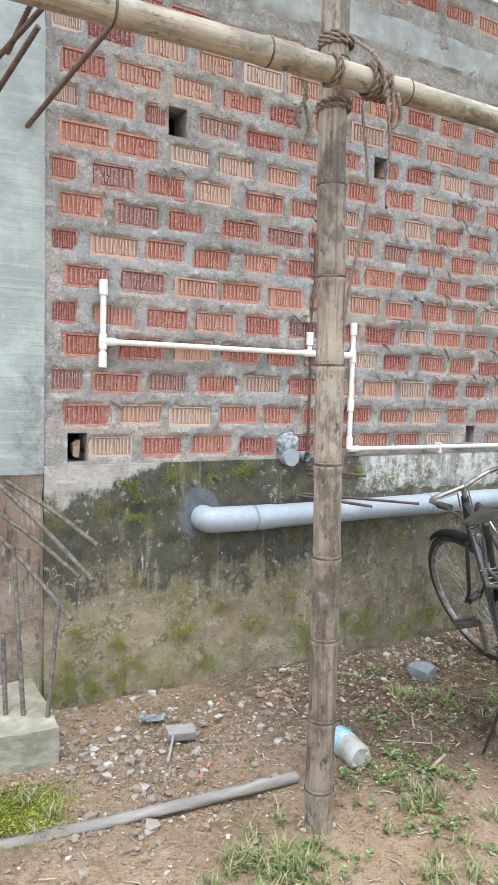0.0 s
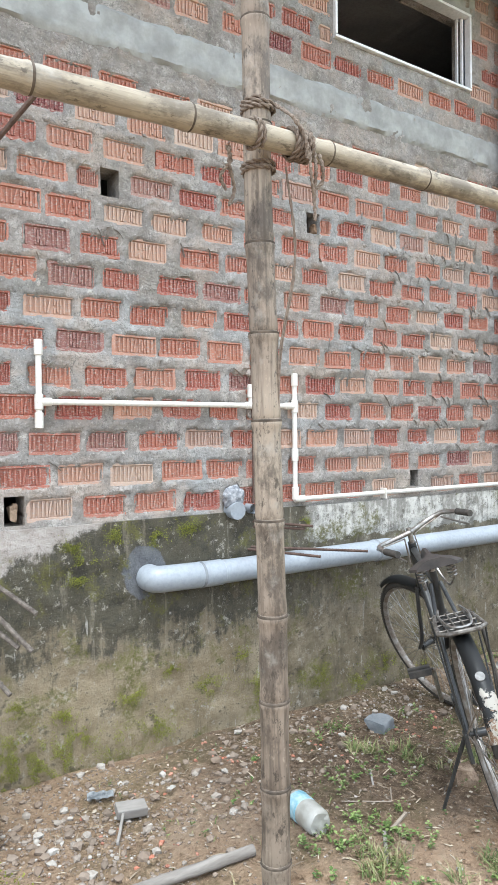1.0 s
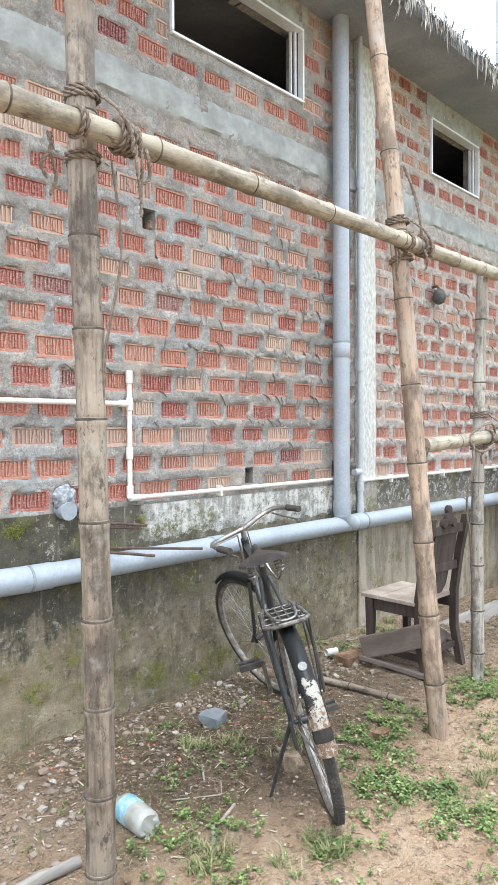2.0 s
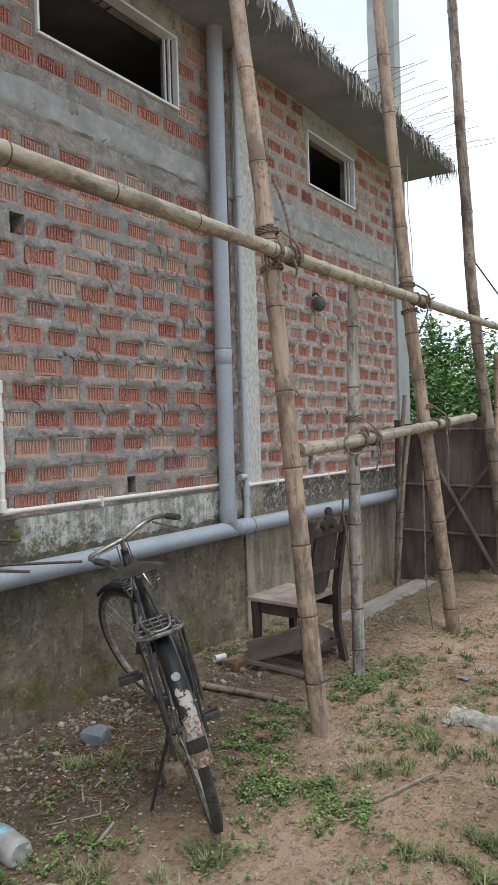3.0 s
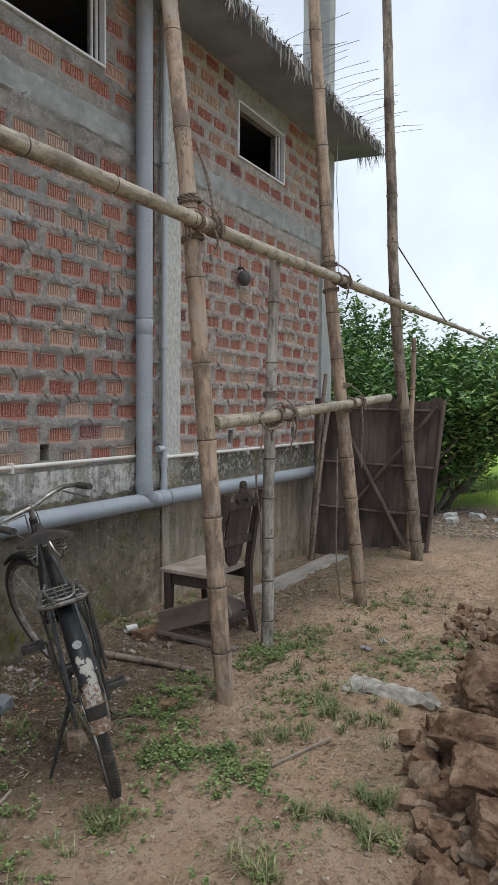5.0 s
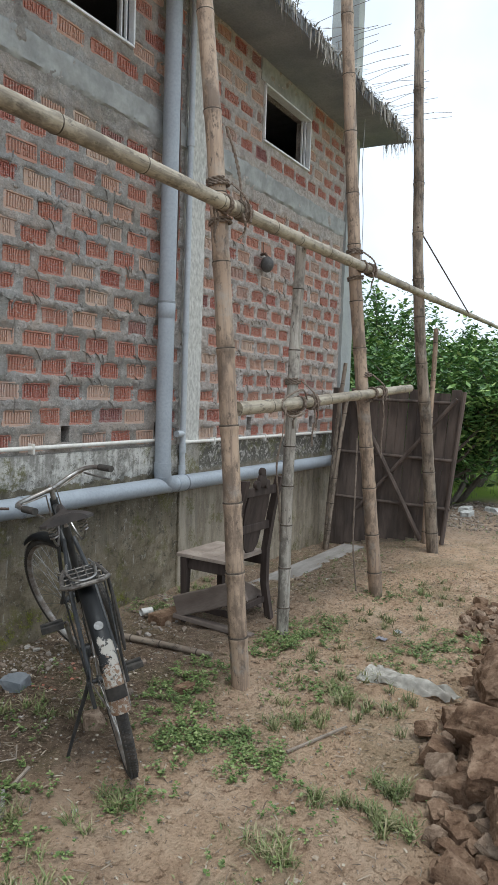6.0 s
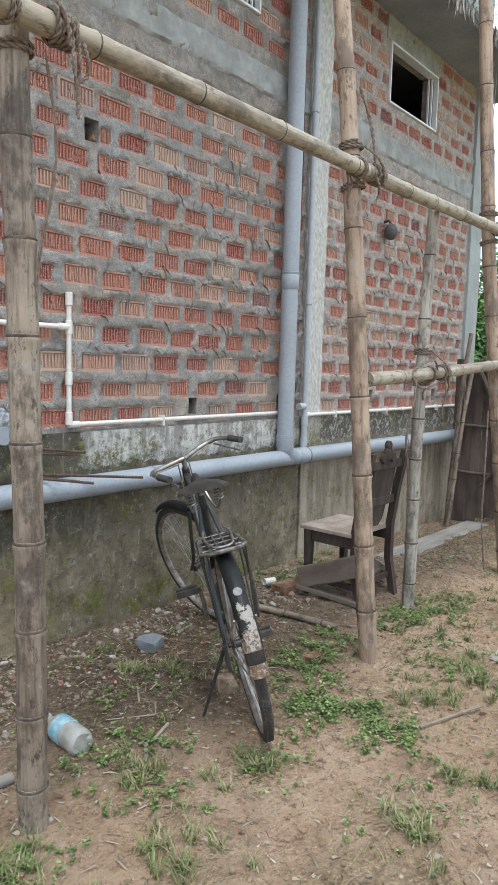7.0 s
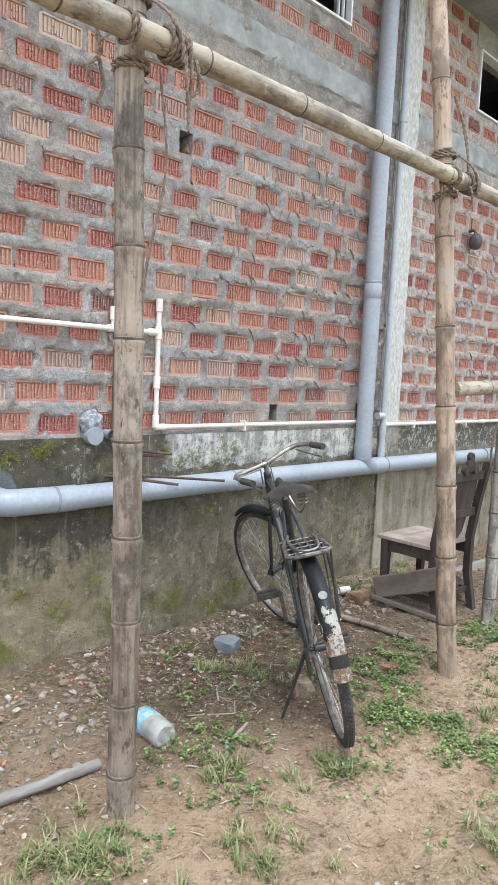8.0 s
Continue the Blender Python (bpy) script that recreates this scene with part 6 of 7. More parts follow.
def rock_mesh(name, seed, material, squash=(1, 1, 1), sub=2, sharp=0.45):
    """A broken lump: a block with knocked-off corners and uneven faces."""
    rng = random.Random(seed)
    bm = bmesh.new()
    bmesh.ops.create_cube(bm, size=1.5)
    for v in bm.verts:
        v.co *= rng.uniform(0.75, 1.15)
    for k in range(7):
        n = Vector((rng.gauss(0, 1), rng.gauss(0, 1), rng.gauss(0, 1))).normalized()
        got = bmesh.ops.bisect_plane(bm, geom=bm.verts[:] + bm.edges[:] + bm.faces[:], plane_co=n * rng.uniform(0.62, 0.9), plane_no=n, clear_outer=True)
        edges = [e for e in got["geom_cut"] if isinstance(e, bmesh.types.BMEdge)]
        if edges:
            bmesh.ops.contextual_create(bm, geom=edges)
    bmesh.ops.triangulate(bm, faces=bm.faces[:])
    for k in range(sub):
        bmesh.ops.subdivide_edges(bm, edges=[e for e in bm.edges if e.calc_length() > (0.12 if sub > 2 else 0.25)], cuts=1)
        bmesh.ops.triangulate(bm, faces=bm.faces[:])
    for v in bm.verts:
        v.co *= 1 + 0.10 * wobble(*v.co, 1.8, seed) + 0.06 * wobble(*v.co, 4.0, seed + 3) + 0.075 * wobble(*v.co, 9.0, seed + 7)
        v.co = Vector((v.co.x * squash[0], v.co.y * squash[1], v.co.z * squash[2]))
    return mesh_of(bm, name, material, smooth=True)


M_STONE = two_tone("blue_grey_stone", (0.15, 0.165, 0.18), (0.22, 0.23, 0.24), 14.0, 0.9, bump=0.5)


def lump_material(name, dark, mid_tone, pale):
    """Broken, muddy masonry: dark hollows, pale worn faces, coarse grain."""
    n = Nodes(name, 0.97, spec=0.1)
    co = n.world_co()
    v = n.noise(9.0, 8.0, 0.75, co=co)
    g = n.noise(55.0, 6.0, 0.78, co=co)
    c = n.colours(v, [(0.33, dark), (0.5, mid_tone), (0.66, pale)])
    c = n.mix(n.ramp(g, 0.52, 0.66, 0.0, 0.6), c, tuple(0.6 * k for k in dark))
    c = n.mix(n.ramp(g, 0.44, 0.34, 0.0, 0.5), c, pale)
    n.base(c)
    n.bump(n.math("ADD", v, n.math("MULTIPLY", g, 0.8)), 0.9, 0.014)
    return n.m


M_RUBBLE = lump_material("muddy_brick_rubble", (0.085, 0.05, 0.032), (0.205, 0.13, 0.084), (0.37, 0.26, 0.178))
M_RUBBLE_GREY = lump_material("grey_brown_rubble", (0.13, 0.086, 0.06), (0.285, 0.205, 0.145), (0.48, 0.375, 0.28))
ob = new("stone", rock_mesh("stone", 5, M_STONE, (0.078, 0.06, 0.048)))
ob.matrix_basis = pose(2.91, -0.475, 0.0, 0, 0, 20)
tagged(ob, "angular blue-grey stone block by the wall", "stone")
ob = new("stone", rock_mesh("stone", 9, M_RUBBLE_GREY, (0.075, 0.06, 0.05)))
ob.matrix_basis = pose(2.80, -1.05, 0.015, 0, 0, 50)
tagged(ob, "brown broken stone behind the bicycle stand", "stone")
for k, (x, y, r, label) in enumerate(((3.30, -1.15, 0.045, "piece of broken brick in the grass"), (5.5, -2.0, 0.05, "broken brick on the far earth"))):
    ob = new("brick_piece", rock_mesh("brick_piece", 31 + k, M_RUBBLE, (r * 1.5, r, r * 0.8)))
    ob.matrix_basis = pose(x, y, ground_height(x, y) + r * 0.3, 0, 0, 40 * k)
    tagged(ob, label, "brick")


ob = part("brick", boxed((-0.06, -0.11, 0), (0.06, 0.11, 0.068), 0.006), M_RUBBLE)
ob.matrix_basis = pose(4.06, -0.47, -0.035, 0, 0, 80)
tagged(ob, "muddy whole brick propping a board by the chair", "brick")


def cup():
    c = thing("pipe_offcut", (4.06, -0.30, -0.02), "short white plastic pipe offcut on the ground", "pipe offcut")
    bm = tube(bmesh.new(), [(-0.036, 0.008, 0.022), (0.036, -0.016, 0.022)], 0.022, 16, caps=False)
    tube(bm, [(-0.036, 0.008, 0.022), (0.036, -0.016, 0.022)], 0.0195, 16, caps=False)
    part("tube", bm, M_WHITE_PIPE, c, smooth=True)


cup()


def sack():
    bm = bmesh.new()
    n, m = 46, 22
    grid = []
    for j in range(m + 1):
        row = []
        for k in range(n + 1):
            u, v = k / n - 0.5, j / m - 0.5
            # wide and folded at one end, drawn out at the other, with a frayed rim
            ex = 1.25 - 0.85 * (u + 0.5) + 0.30 * wobble(u * 6, v * 3, 0, 1.0, 3.0)
            x = u * 0.44 + 0.02 * wobble(u * 3, v * 6, 0, 1.0, 6.0)
            y = v * 0.17 * ex + 0.03 * math.sin(3 * u)
            ridge = abs(wobble(u * 3 + 2 * v, v * 4 - u * 2, 0, 1.0, 8.0)) + 0.3 * abs(wobble(u * 7, v * 6 + u * 4, 0, 1.0, 2.0))
            z = 0.008 + 0.045 * (1 - (2 * v) ** 2) * (1 - (1.8 * u) ** 2 * 0.6) + 0.045 * ridge
            row.append(bm.verts.new((x, y, max(0.004, z))))
        grid.append(row)
    for a, b in zip(grid, grid[1:]):
        for k in range(n):
            bm.faces.new((a[k], a[k + 1], b[k + 1], b[k]))
    bmesh.ops.solidify(bm, geom=bm.faces[:], thickness=0.003)
    ob = part("sack", bm, two_tone("grimy_white_sacking", (0.80, 0.765, 0.69), (0.45, 0.415, 0.36), 17.0, 0.9, bump=0.6), smooth=True)
    ob.matrix_basis = pose(3.885, -2.02, 0.0, 0, 0, 253)
    tagged(ob, "crumpled grey-white plastic sack on the ground", "sack")


sack()


def rubble():
    """A heap of broken brickwork: big slabs inside, smaller lumps at the edge."""
    rng = random.Random(77)
    heap = thing("rubble_heap", (3.6, -2.75, 0.0), "heap of muddy broken brick and mortar lumps", "rubble")
    big = [rock_mesh("lump", 200 + k, M_RUBBLE if k % 3 else M_RUBBLE_GREY, (1.25, 0.9, 0.62), 4, 0.4) for k in range(6)]
    small = [rock_mesh("lump", 300 + k, M_RUBBLE if k % 2 else M_RUBBLE_GREY, (1.1, 0.9, 0.75), 3, 0.4) for k in range(8)]

    def put(x, y, z, r, mesh):
        o = new("lump", mesh)
        o.parent = heap
        o.matrix_basis = pose(x - 3.6, y + 2.75, z, rng.uniform(-30, 30), rng.uniform(-30, 30), rng.uniform(0, 360)) @ Matrix.Diagonal((r, r, r, 1))
    # the slabs and lumps that stand out, then the body of the heap behind them: x, y, z, size
    for x, y, z, r, tilt, turn in ((3.90, -2.47, 0.13, 0.25, 4, 20), (3.30, -2.52, 0.17, 0.19, 24, 62), (3.05, -2.62, 0.17, 0.15, -10, 100), (2.80, -2.68, 0.16, 0.14, 14, 10), (4.42, -2.60, 0.10, 0.20, 5, 80)):
        o = new("lump", rng.choice(big))
        o.parent = heap
        o.matrix_basis = pose(x - 3.6, y + 2.75, z, 0, 0, turn) @ pose(0, 0, 0, tilt, 0.5 * tilt, 0) @ Matrix.Diagonal((r, r, r, 1))
    for x, y, r in ((3.47, -2.21, 0.055), (3.30, -2.31, 0.075), (3.14, -2.36, 0.080), (3.05, -2.46, 0.095), (3.03, -2.34, 0.045), (2.86, -2.49, 0.065), (2.94, -2.41, 0.05), (2.64, -2.54, 0.075), (2.69, -2.64, 0.08), (2.80, -2.46, 0.035), (3.20, -2.45, 0.07), (3.62, -2.30, 0.07)):
        put(x, y, r * 0.62, r, rng.choice(small))
    for x, y, z, r in ((3.52, -2.78, 0.24, 0.22), (3.12, -2.86, 0.22, 0.19), (4.3, -2.9, 0.28, 0.23), (3.85, -2.98, 0.34, 0.24), (3.3, -3.08, 0.32, 0.23), (4.85, -2.75, 0.16, 0.19), (2.90, -3.0, 0.20, 0.17), (4.05, -3.2, 0.40, 0.25)):
        put(x, y, z, r, rng.choice(big))
    for k in range(285):
        x = rng.uniform(2.45, 5.5)
        edge = -2.20 - 0.07 * math.sin(2.2 * x) - 0.27 * smoothstep(3.4, 2.5, x) + 0.16 * smoothstep(4.3, 5.2, x)
        y = edge - abs(rng.gauss(0, 0.26))
        inside = min(1.0, (edge - y) / 0.5)
        r = rng.uniform(0.016, 0.045) + 0.045 * inside * rng.random()
        put(x, y, r * 0.4 + 0.24 * inside * rng.random() * smoothstep(5.2, 4.4, x), r, rng.choice(small))


rubble()


def gravel():
    """Stones and brick crumbs pressed into the earth, thickest along the wall."""
    rng = random.Random(4)
    shapes = []
    for k in range(10):
        bm = bmesh.new()
        bmesh.ops.create_icosphere(bm, subdivisions=1, radius=1.0)
        r2 = random.Random(k)
        vs = [tuple(Vector((v.co.x * r2.uniform(0.6, 1.35), v.co.y * r2.uniform(0.5, 1.05), v.co.z * r2.uniform(0.4, 0.85)))) for v in bm.verts]
        shapes.append((vs, [tuple(v.index for v in f.verts) for f in bm.faces]))
        bm.free()

    def scatter(name, n, spot, size, material, label):
        verts, faces = [], []
        for k in range(n):
            x, y = spot()
            if y > -0.03:
                continue
            r = size()
            vs, fs = rng.choice(shapes)
            a = rng.uniform(0, 6.28)
            c, s = math.cos(a), math.sin(a)
            z = ground_height(x, y) + 0.25 * r
            b = len(verts)
            verts.extend((x + r * (c * p[0] - s * p[1]), y + r * (s * p[0] + c * p[1]), z + r * p[2]) for p in vs)
            faces.extend((f[0] + b, f[1] + b, f[2] + b) for f in fs)
        me = bpy.data.meshes.new(name)
        me.from_pydata(verts, [], faces)
        me.materials.append(material)
        tagged(new(name, me), label, "gravel", kind="stuff")

    def by_wall():
        while True:
            x, y = rng.uniform(1.15, 4.6), -0.05 - abs(rng.gauss(0, 0.45))
            if fbm(x, y, 2.2, 6.0) + 0.35 * smoothstep(2.2, 1.3, x) + rng.uniform(-0.3, 0.3) > 0.05 and y > -1.5:
                return x, y

    def left_corner():
        return rng.gauss(1.35, 0.28), -0.35 - abs(rng.gauss(0, 0.42))

    def any_place():
        return rng.uniform(0.8, 9.0), -0.1 - 2.6 * rng.random()
    heaps = ((2.285, -0.207, 0.16), (1.954, -0.548, 0.10), (2.468, -0.472, 0.12), (2.017, -0.732, 0.07), (1.456, -0.595, 0.16), (1.25, -0.56, 0.10), (1.561, -0.947, 0.14), (1.2, -0.95, 0.12), (1.5, -0.42, 0.14), (2.75, -0.25, 0.14), (2.1, -0.35, 0.15), (5.3, -0.75, 0.2), (4.1, -0.45, 0.18))

    def heap_place():
        x, y, r = rng.choice(heaps)
        return x + 1.3 * rng.gauss(0, r), min(-0.06, y + rng.gauss(0, 0.6 * r))
    n = Nodes("pebbles", 0.9)
    i = n.island()
    c = n.colours(i, [(0.0, (0.16, 0.125, 0.095)), (0.35, (0.26, 0.21, 0.165)), (0.6, (0.20, 0.148, 0.108)), (0.85, (0.31, 0.275, 0.235)), (1.0, (0.45, 0.425, 0.385))])
    n.base(n.mix(n.ramp(n.noise(60.0), 0.4, 0.7, 0.0, 0.5), c, (0.20, 0.16, 0.13)))
    scatter("gravel", 2600, by_wall, lambda: rng.uniform(0.002, 0.009) + (0.017 * rng.random() if rng.random() < 0.08 else 0), n.m, "grey and brown pebbles along the foot of the wall")
    scatter("gravel", 800, left_corner, lambda: rng.uniform(0.002, 0.009) + (0.016 * rng.random() if rng.random() < 0.12 else 0), n.m, "pale pebbles and mortar crumbs by the footing")
    scatter("mortar_crumbs", 380, heap_place, lambda: rng.uniform(0.005, 0.014) + (0.018 * rng.random() if rng.random() < 0.3 else 0), n.m, "pale broken mortar lumps strewn by the wall")
    scatter("gravel", 1500, lambda: (rng.uniform(8.2, 10.4), rng.uniform(-2.6, -0.3)), lambda: rng.uniform(0.006, 0.03), n.m, "loose stones on the path by the gate")
    scatter("gravel", 6500, any_place, lambda: rng.uniform(0.002, 0.006), n.m, "fine grit strewn over the earth")
    scatter("earth_crumbs", 17000, lambda: (rng.uniform(0.9, 6.5), -0.1 - 2.5 * rng.random() ** 0.8), lambda: rng.uniform(0.003, 0.007) + (0.010 * rng.random() if rng.random() < 0.15 else 0), M_GROUND, "small crumbs of dry trodden earth")
    n2 = Nodes("brick_crumbs", 0.95)
    i2 = n2.island()
    n2.base(n2.colours(i2, [(0.0, (0.42, 0.17, 0.11)), (0.5, (0.30, 0.15, 0.105)), (1.0, (0.48, 0.25, 0.175))]))

    def crumbs():
        return rng.choice(((1.78, -0.40), (2.2, -0.25), (2.6, -0.45), (1.5, -0.8), (3.1, -0.55)))

    def near_crumbs():
        x, y = crumbs()
        return x + rng.gauss(0, 0.12), y + rng.gauss(0, 0.1)
    scatter("brick_crumbs", 110, near_crumbs, lambda: rng.uniform(0.003, 0.012), n2.m, "red brick crumbs trodden into the earth")


gravel()

# ---- weeds and grass ----
def leaf_material(name, stops, rough=0.55):
    n = Nodes(name, rough, spec=0.35)
    i = n.island()
    c = n.colours(i, stops)
    v = n.noise(3.0, co=n.world_co())
    c = n.mix(n.ramp(v, 0.4, 0.65, 0.0, 0.4), c, tuple(0.55 * k for k in stops[0][1]))
    n.base(c)
    n.p.inputs["Subsurface Weight"].default_value = 0.0
    return n.m


M_WEED = leaf_material("weed_leaves", [(0.0, (0.065, 0.11, 0.028)), (0.4, (0.125, 0.185, 0.05)), (0.75, (0.20, 0.265, 0.085)), (1.0, (0.32, 0.36, 0.16))])
M_BLADE = leaf_material("grass_blades", [(0.0, (0.11, 0.155, 0.045)), (0.4, (0.17, 0.205, 0.075)), (0.7, (0.26, 0.245, 0.115)), (1.0, (0.33, 0.275, 0.17))])
M_TREE = leaf_material("tree_leaves", [(0.0, (0.05, 0.115, 0.034)), (0.45, (0.11, 0.22, 0.06)), (0.75, (0.20, 0.34, 0.09)), (1.0, (0.37, 0.47, 0.155))], 0.4)
M_MOSS = leaf_material("moss", [(0.0, (0.15, 0.165, 0.02)), (0.5, (0.23, 0.25, 0.032)), (1.0, (0.34, 0.35, 0.06))], 0.9)
M_BARK = two_tone("grey_bark", (0.12, 0.10, 0.08), (0.19, 0.165, 0.135), 12.0, 0.95, bump=0.7)

# mats of leafy weeds and tufts of grass: x, y, radius, how many
MATS = ((3.0, -1.33, 0.13, 260), (2.93, -1.5, 0.13, 280), (2.94, -1.66, 0.12, 240), (2.93, -1.8, 0.07, 90), (4.25, -1.27, 0.17, 420), (3.97, -1.25, 0.10, 150), (4.5, -1.3, 0.12, 160), (3.46, -1.12, 0.13, 220),
        (3.23, -1.17, 0.12, 180), (3.66, -1.58, 0.17, 170), (4.3, -1.92, 0.2, 300), (4.62, -2.05, 0.16, 220), (2.42, -1.55, 0.11, 130), (2.6, -1.51, 0.09, 80), (2.72, -2.0, 0.12, 80), (2.37, -1.17, 0.10, 110),
        (2.11, -1.1, 0.12, 190), (2.07, -1.37, 0.09, 120), (2.14, -1.59, 0.04, 30), (4.26, -0.24, 0.14, 160), (5.3, -1.44, 0.2, 180), (2.58, -0.77, 0.13, 120), (2.77, -0.3, 0.08, 60), (1.66, -1.36, 0.10, 90))
TUFTS = ((1.57, -1.31, 0.13, 460), (3.6, -1.79, 0.14, 260), (3.35, -1.74, 0.16, 200), (2.81, -2.27, 0.07, 170), (3.02, -2.23, 0.06, 160), (2.85, -2.1, 0.1, 110), (1.97, -1.64, 0.12, 170), (2.49, -2.02, 0.1, 160),
         (2.15, -1.2, 0.12, 160), (2.4, -1.5, 0.12, 130), (3.0, -0.9, 0.15, 120), (3.9, -1.6, 0.2, 160), (2.7, -0.7, 0.15, 160), (4.8, -1.6, 0.25, 200), (5.5, -1.7, 0.25, 160), (4.75, -0.16, 0.16, 160), (3.7, -1.95, 0.22, 160), (1.05, -0.78, 0.12, 60))


def growth():
    rng = random.Random(12)
    wv, wf, bv, bf = [], [], [], []

    def weed(x, y):
        """A low sprig: pairs of small oval leaves up a short leaning stem."""
        z = ground_height(x, y)
        h = rng.uniform(0.006, 0.040)
        lean = rng.uniform(0, 6.28)
        far = rng.uniform(0.0, 0.03)
        size = rng.uniform(0.55, 1.25)
        for k in range(rng.randint(5, 9)):
            f = rng.random()
            a = rng.uniform(0, 6.28)
            l = size * rng.uniform(0.008, 0.019)
            w = l * rng.uniform(0.26, 0.42)
            d = Vector((math.cos(a), math.sin(a), rng.uniform(0.0, 0.8))).normalized()
            s = Vector((-math.sin(a), math.cos(a), rng.uniform(-0.4, 0.4))) * w
            p = Vector((x + far * f * math.cos(lean), y + far * f * math.sin(lean), z + 0.004 + h * f))
            mid = p + d * l * 0.5
            tip = p + d * l + Vector((0, 0, -0.25 * l))
            b = len(wv)
            wv.extend([p, mid + s, tip, mid - s, mid + Vector((0, 0, -0.15 * l))])
            wf.extend([(b, b + 1, b + 4), (b + 1, b + 2, b + 4), (b + 2, b + 3, b + 4), (b + 3, b, b + 4)])

    def blade(x, y, tall):
        z = ground_height(x, y) - 0.002
        a = rng.uniform(0, 6.28)
        l = tall * rng.uniform(0.3, 1.25)
        lean = rng.uniform(0.15, 1.2)
        d = Vector((math.cos(a) * lean, math.sin(a) * lean, 1)).normalized()
        s = Vector((-math.sin(a), math.cos(a), 0)) * rng.uniform(0.0014, 0.0032)
        p = Vector((x, y, z))
        m1 = p + d * l * 0.55
        tip = p + d * l + Vector((math.cos(a), math.sin(a), -0.6)) * l * 0.3
        b = len(bv)
        bv.extend([p - s, p + s, m1 + s * 0.8, m1 - s * 0.8, tip])
        bf.extend([(b, b + 1, b + 2, b + 3), (b + 3, b + 2, b + 4)])
    def spot(x, y, r):
        """A place in a ragged patch, thinner towards its rim."""
        while True:
            q = 1.35 * r * rng.random() ** 0.6
            a = rng.uniform(0, 6.28)
            u, v = x + 1.25 * q * math.cos(a), y + q * math.sin(a)
            if fbm(u, v, 9.0, 17.0, 2) > -0.12 + 0.35 * (q / r - 0.7):
                return u, v
    for x, y, r, n in MATS:
        for k in range(int(n * (0.36 if x < 2.8 else 0.72))):
            weed(*spot(x, y, r))
    for x, y, r, n in TUFTS:
        tufts = [(rng.gauss(0, r * 0.6), rng.gauss(0, r * 0.6)) for _ in range(max(3, n // 14))]
        for k in range(int(n * 1.8)):
            t = rng.choice(tufts)
            blade(x + t[0] + rng.gauss(0, 0.012), y + t[1] + rng.gauss(0, 0.012), 0.06)
    for k in range(5200):
        x, y = rng.uniform(1.6, 9.5), rng.uniform(-2.6, -0.1)
        if fbm(x, y, 1.5, 21.0) > 0.02:
            blade(x, y, 0.03)
            if rng.random() < 0.22:
                weed(x + 0.01, y)
    for k in range(2600):
        x = rng.uniform(11.0, 16)
        y = rng.uniform(-6, 2)
        blade(x, y, 0.22)
    for name, v, f, m, label in (("weeds", wv, wf, M_WEED, "low green weeds with small pointed leaves"), ("grass", bv, bf, M_BLADE, "thin green and straw-coloured grass blades")):
        me = bpy.data.meshes.new(name)
        me.from_pydata(v, [], f)
        me.materials.append(m)
        tagged(new(name, me), label, "grass" if name == "grass" else "weeds", kind="stuff")


growth()


def litter():
    """Straw, dry leaf bits and splinters on the earth."""
    rng = random.Random(51)
    verts, faces = [], []
    for k in range(6500):
        x, y = rng.uniform(0.9, 7.5), -0.05 - 2.5 * rng.random() ** 1.2
        z = ground_height(x, y) + 0.002
        a = rng.uniform(0, 6.28)
        if rng.random() < 0.7:
            l, w = rng.uniform(0.010, 0.060), rng.uniform(0.0009, 0.0024)
        else:
            l, w = rng.uniform(0.008, 0.022), rng.uniform(0.003, 0.008)
        d = Vector((math.cos(a), math.sin(a), rng.uniform(-0.05, 0.12)))
        s = Vector((-math.sin(a), math.cos(a), rng.uniform(-0.3, 0.3))) * w
        p = Vector((x, y, z))
        b = len(verts)
        verts.extend([p - s, p + s, p + d * l * 0.6 + 1.2 * s + Vector((0, 0, 0.003)), p + d * l, p + d * l * 0.6 - 1.2 * s + Vector((0, 0, 0.002))])
        faces.append((b, b + 1, b + 2, b + 3, b + 4))
    me = bpy.data.meshes.new("litter")
    me.from_pydata(verts, [], faces)
    n = Nodes("dry_litter", 0.9)
    n.base(n.colours(n.island(), [(0.0, (0.16, 0.12, 0.085)), (0.4, (0.32, 0.26, 0.19)), (0.75, (0.45, 0.39, 0.30)), (1.0, (0.10, 0.08, 0.065))]))
    me.materials.append(n.m)
    tagged(new("litter", me), "dry straw, leaf scraps and splinters on the earth", "litter", kind="stuff")


litter()


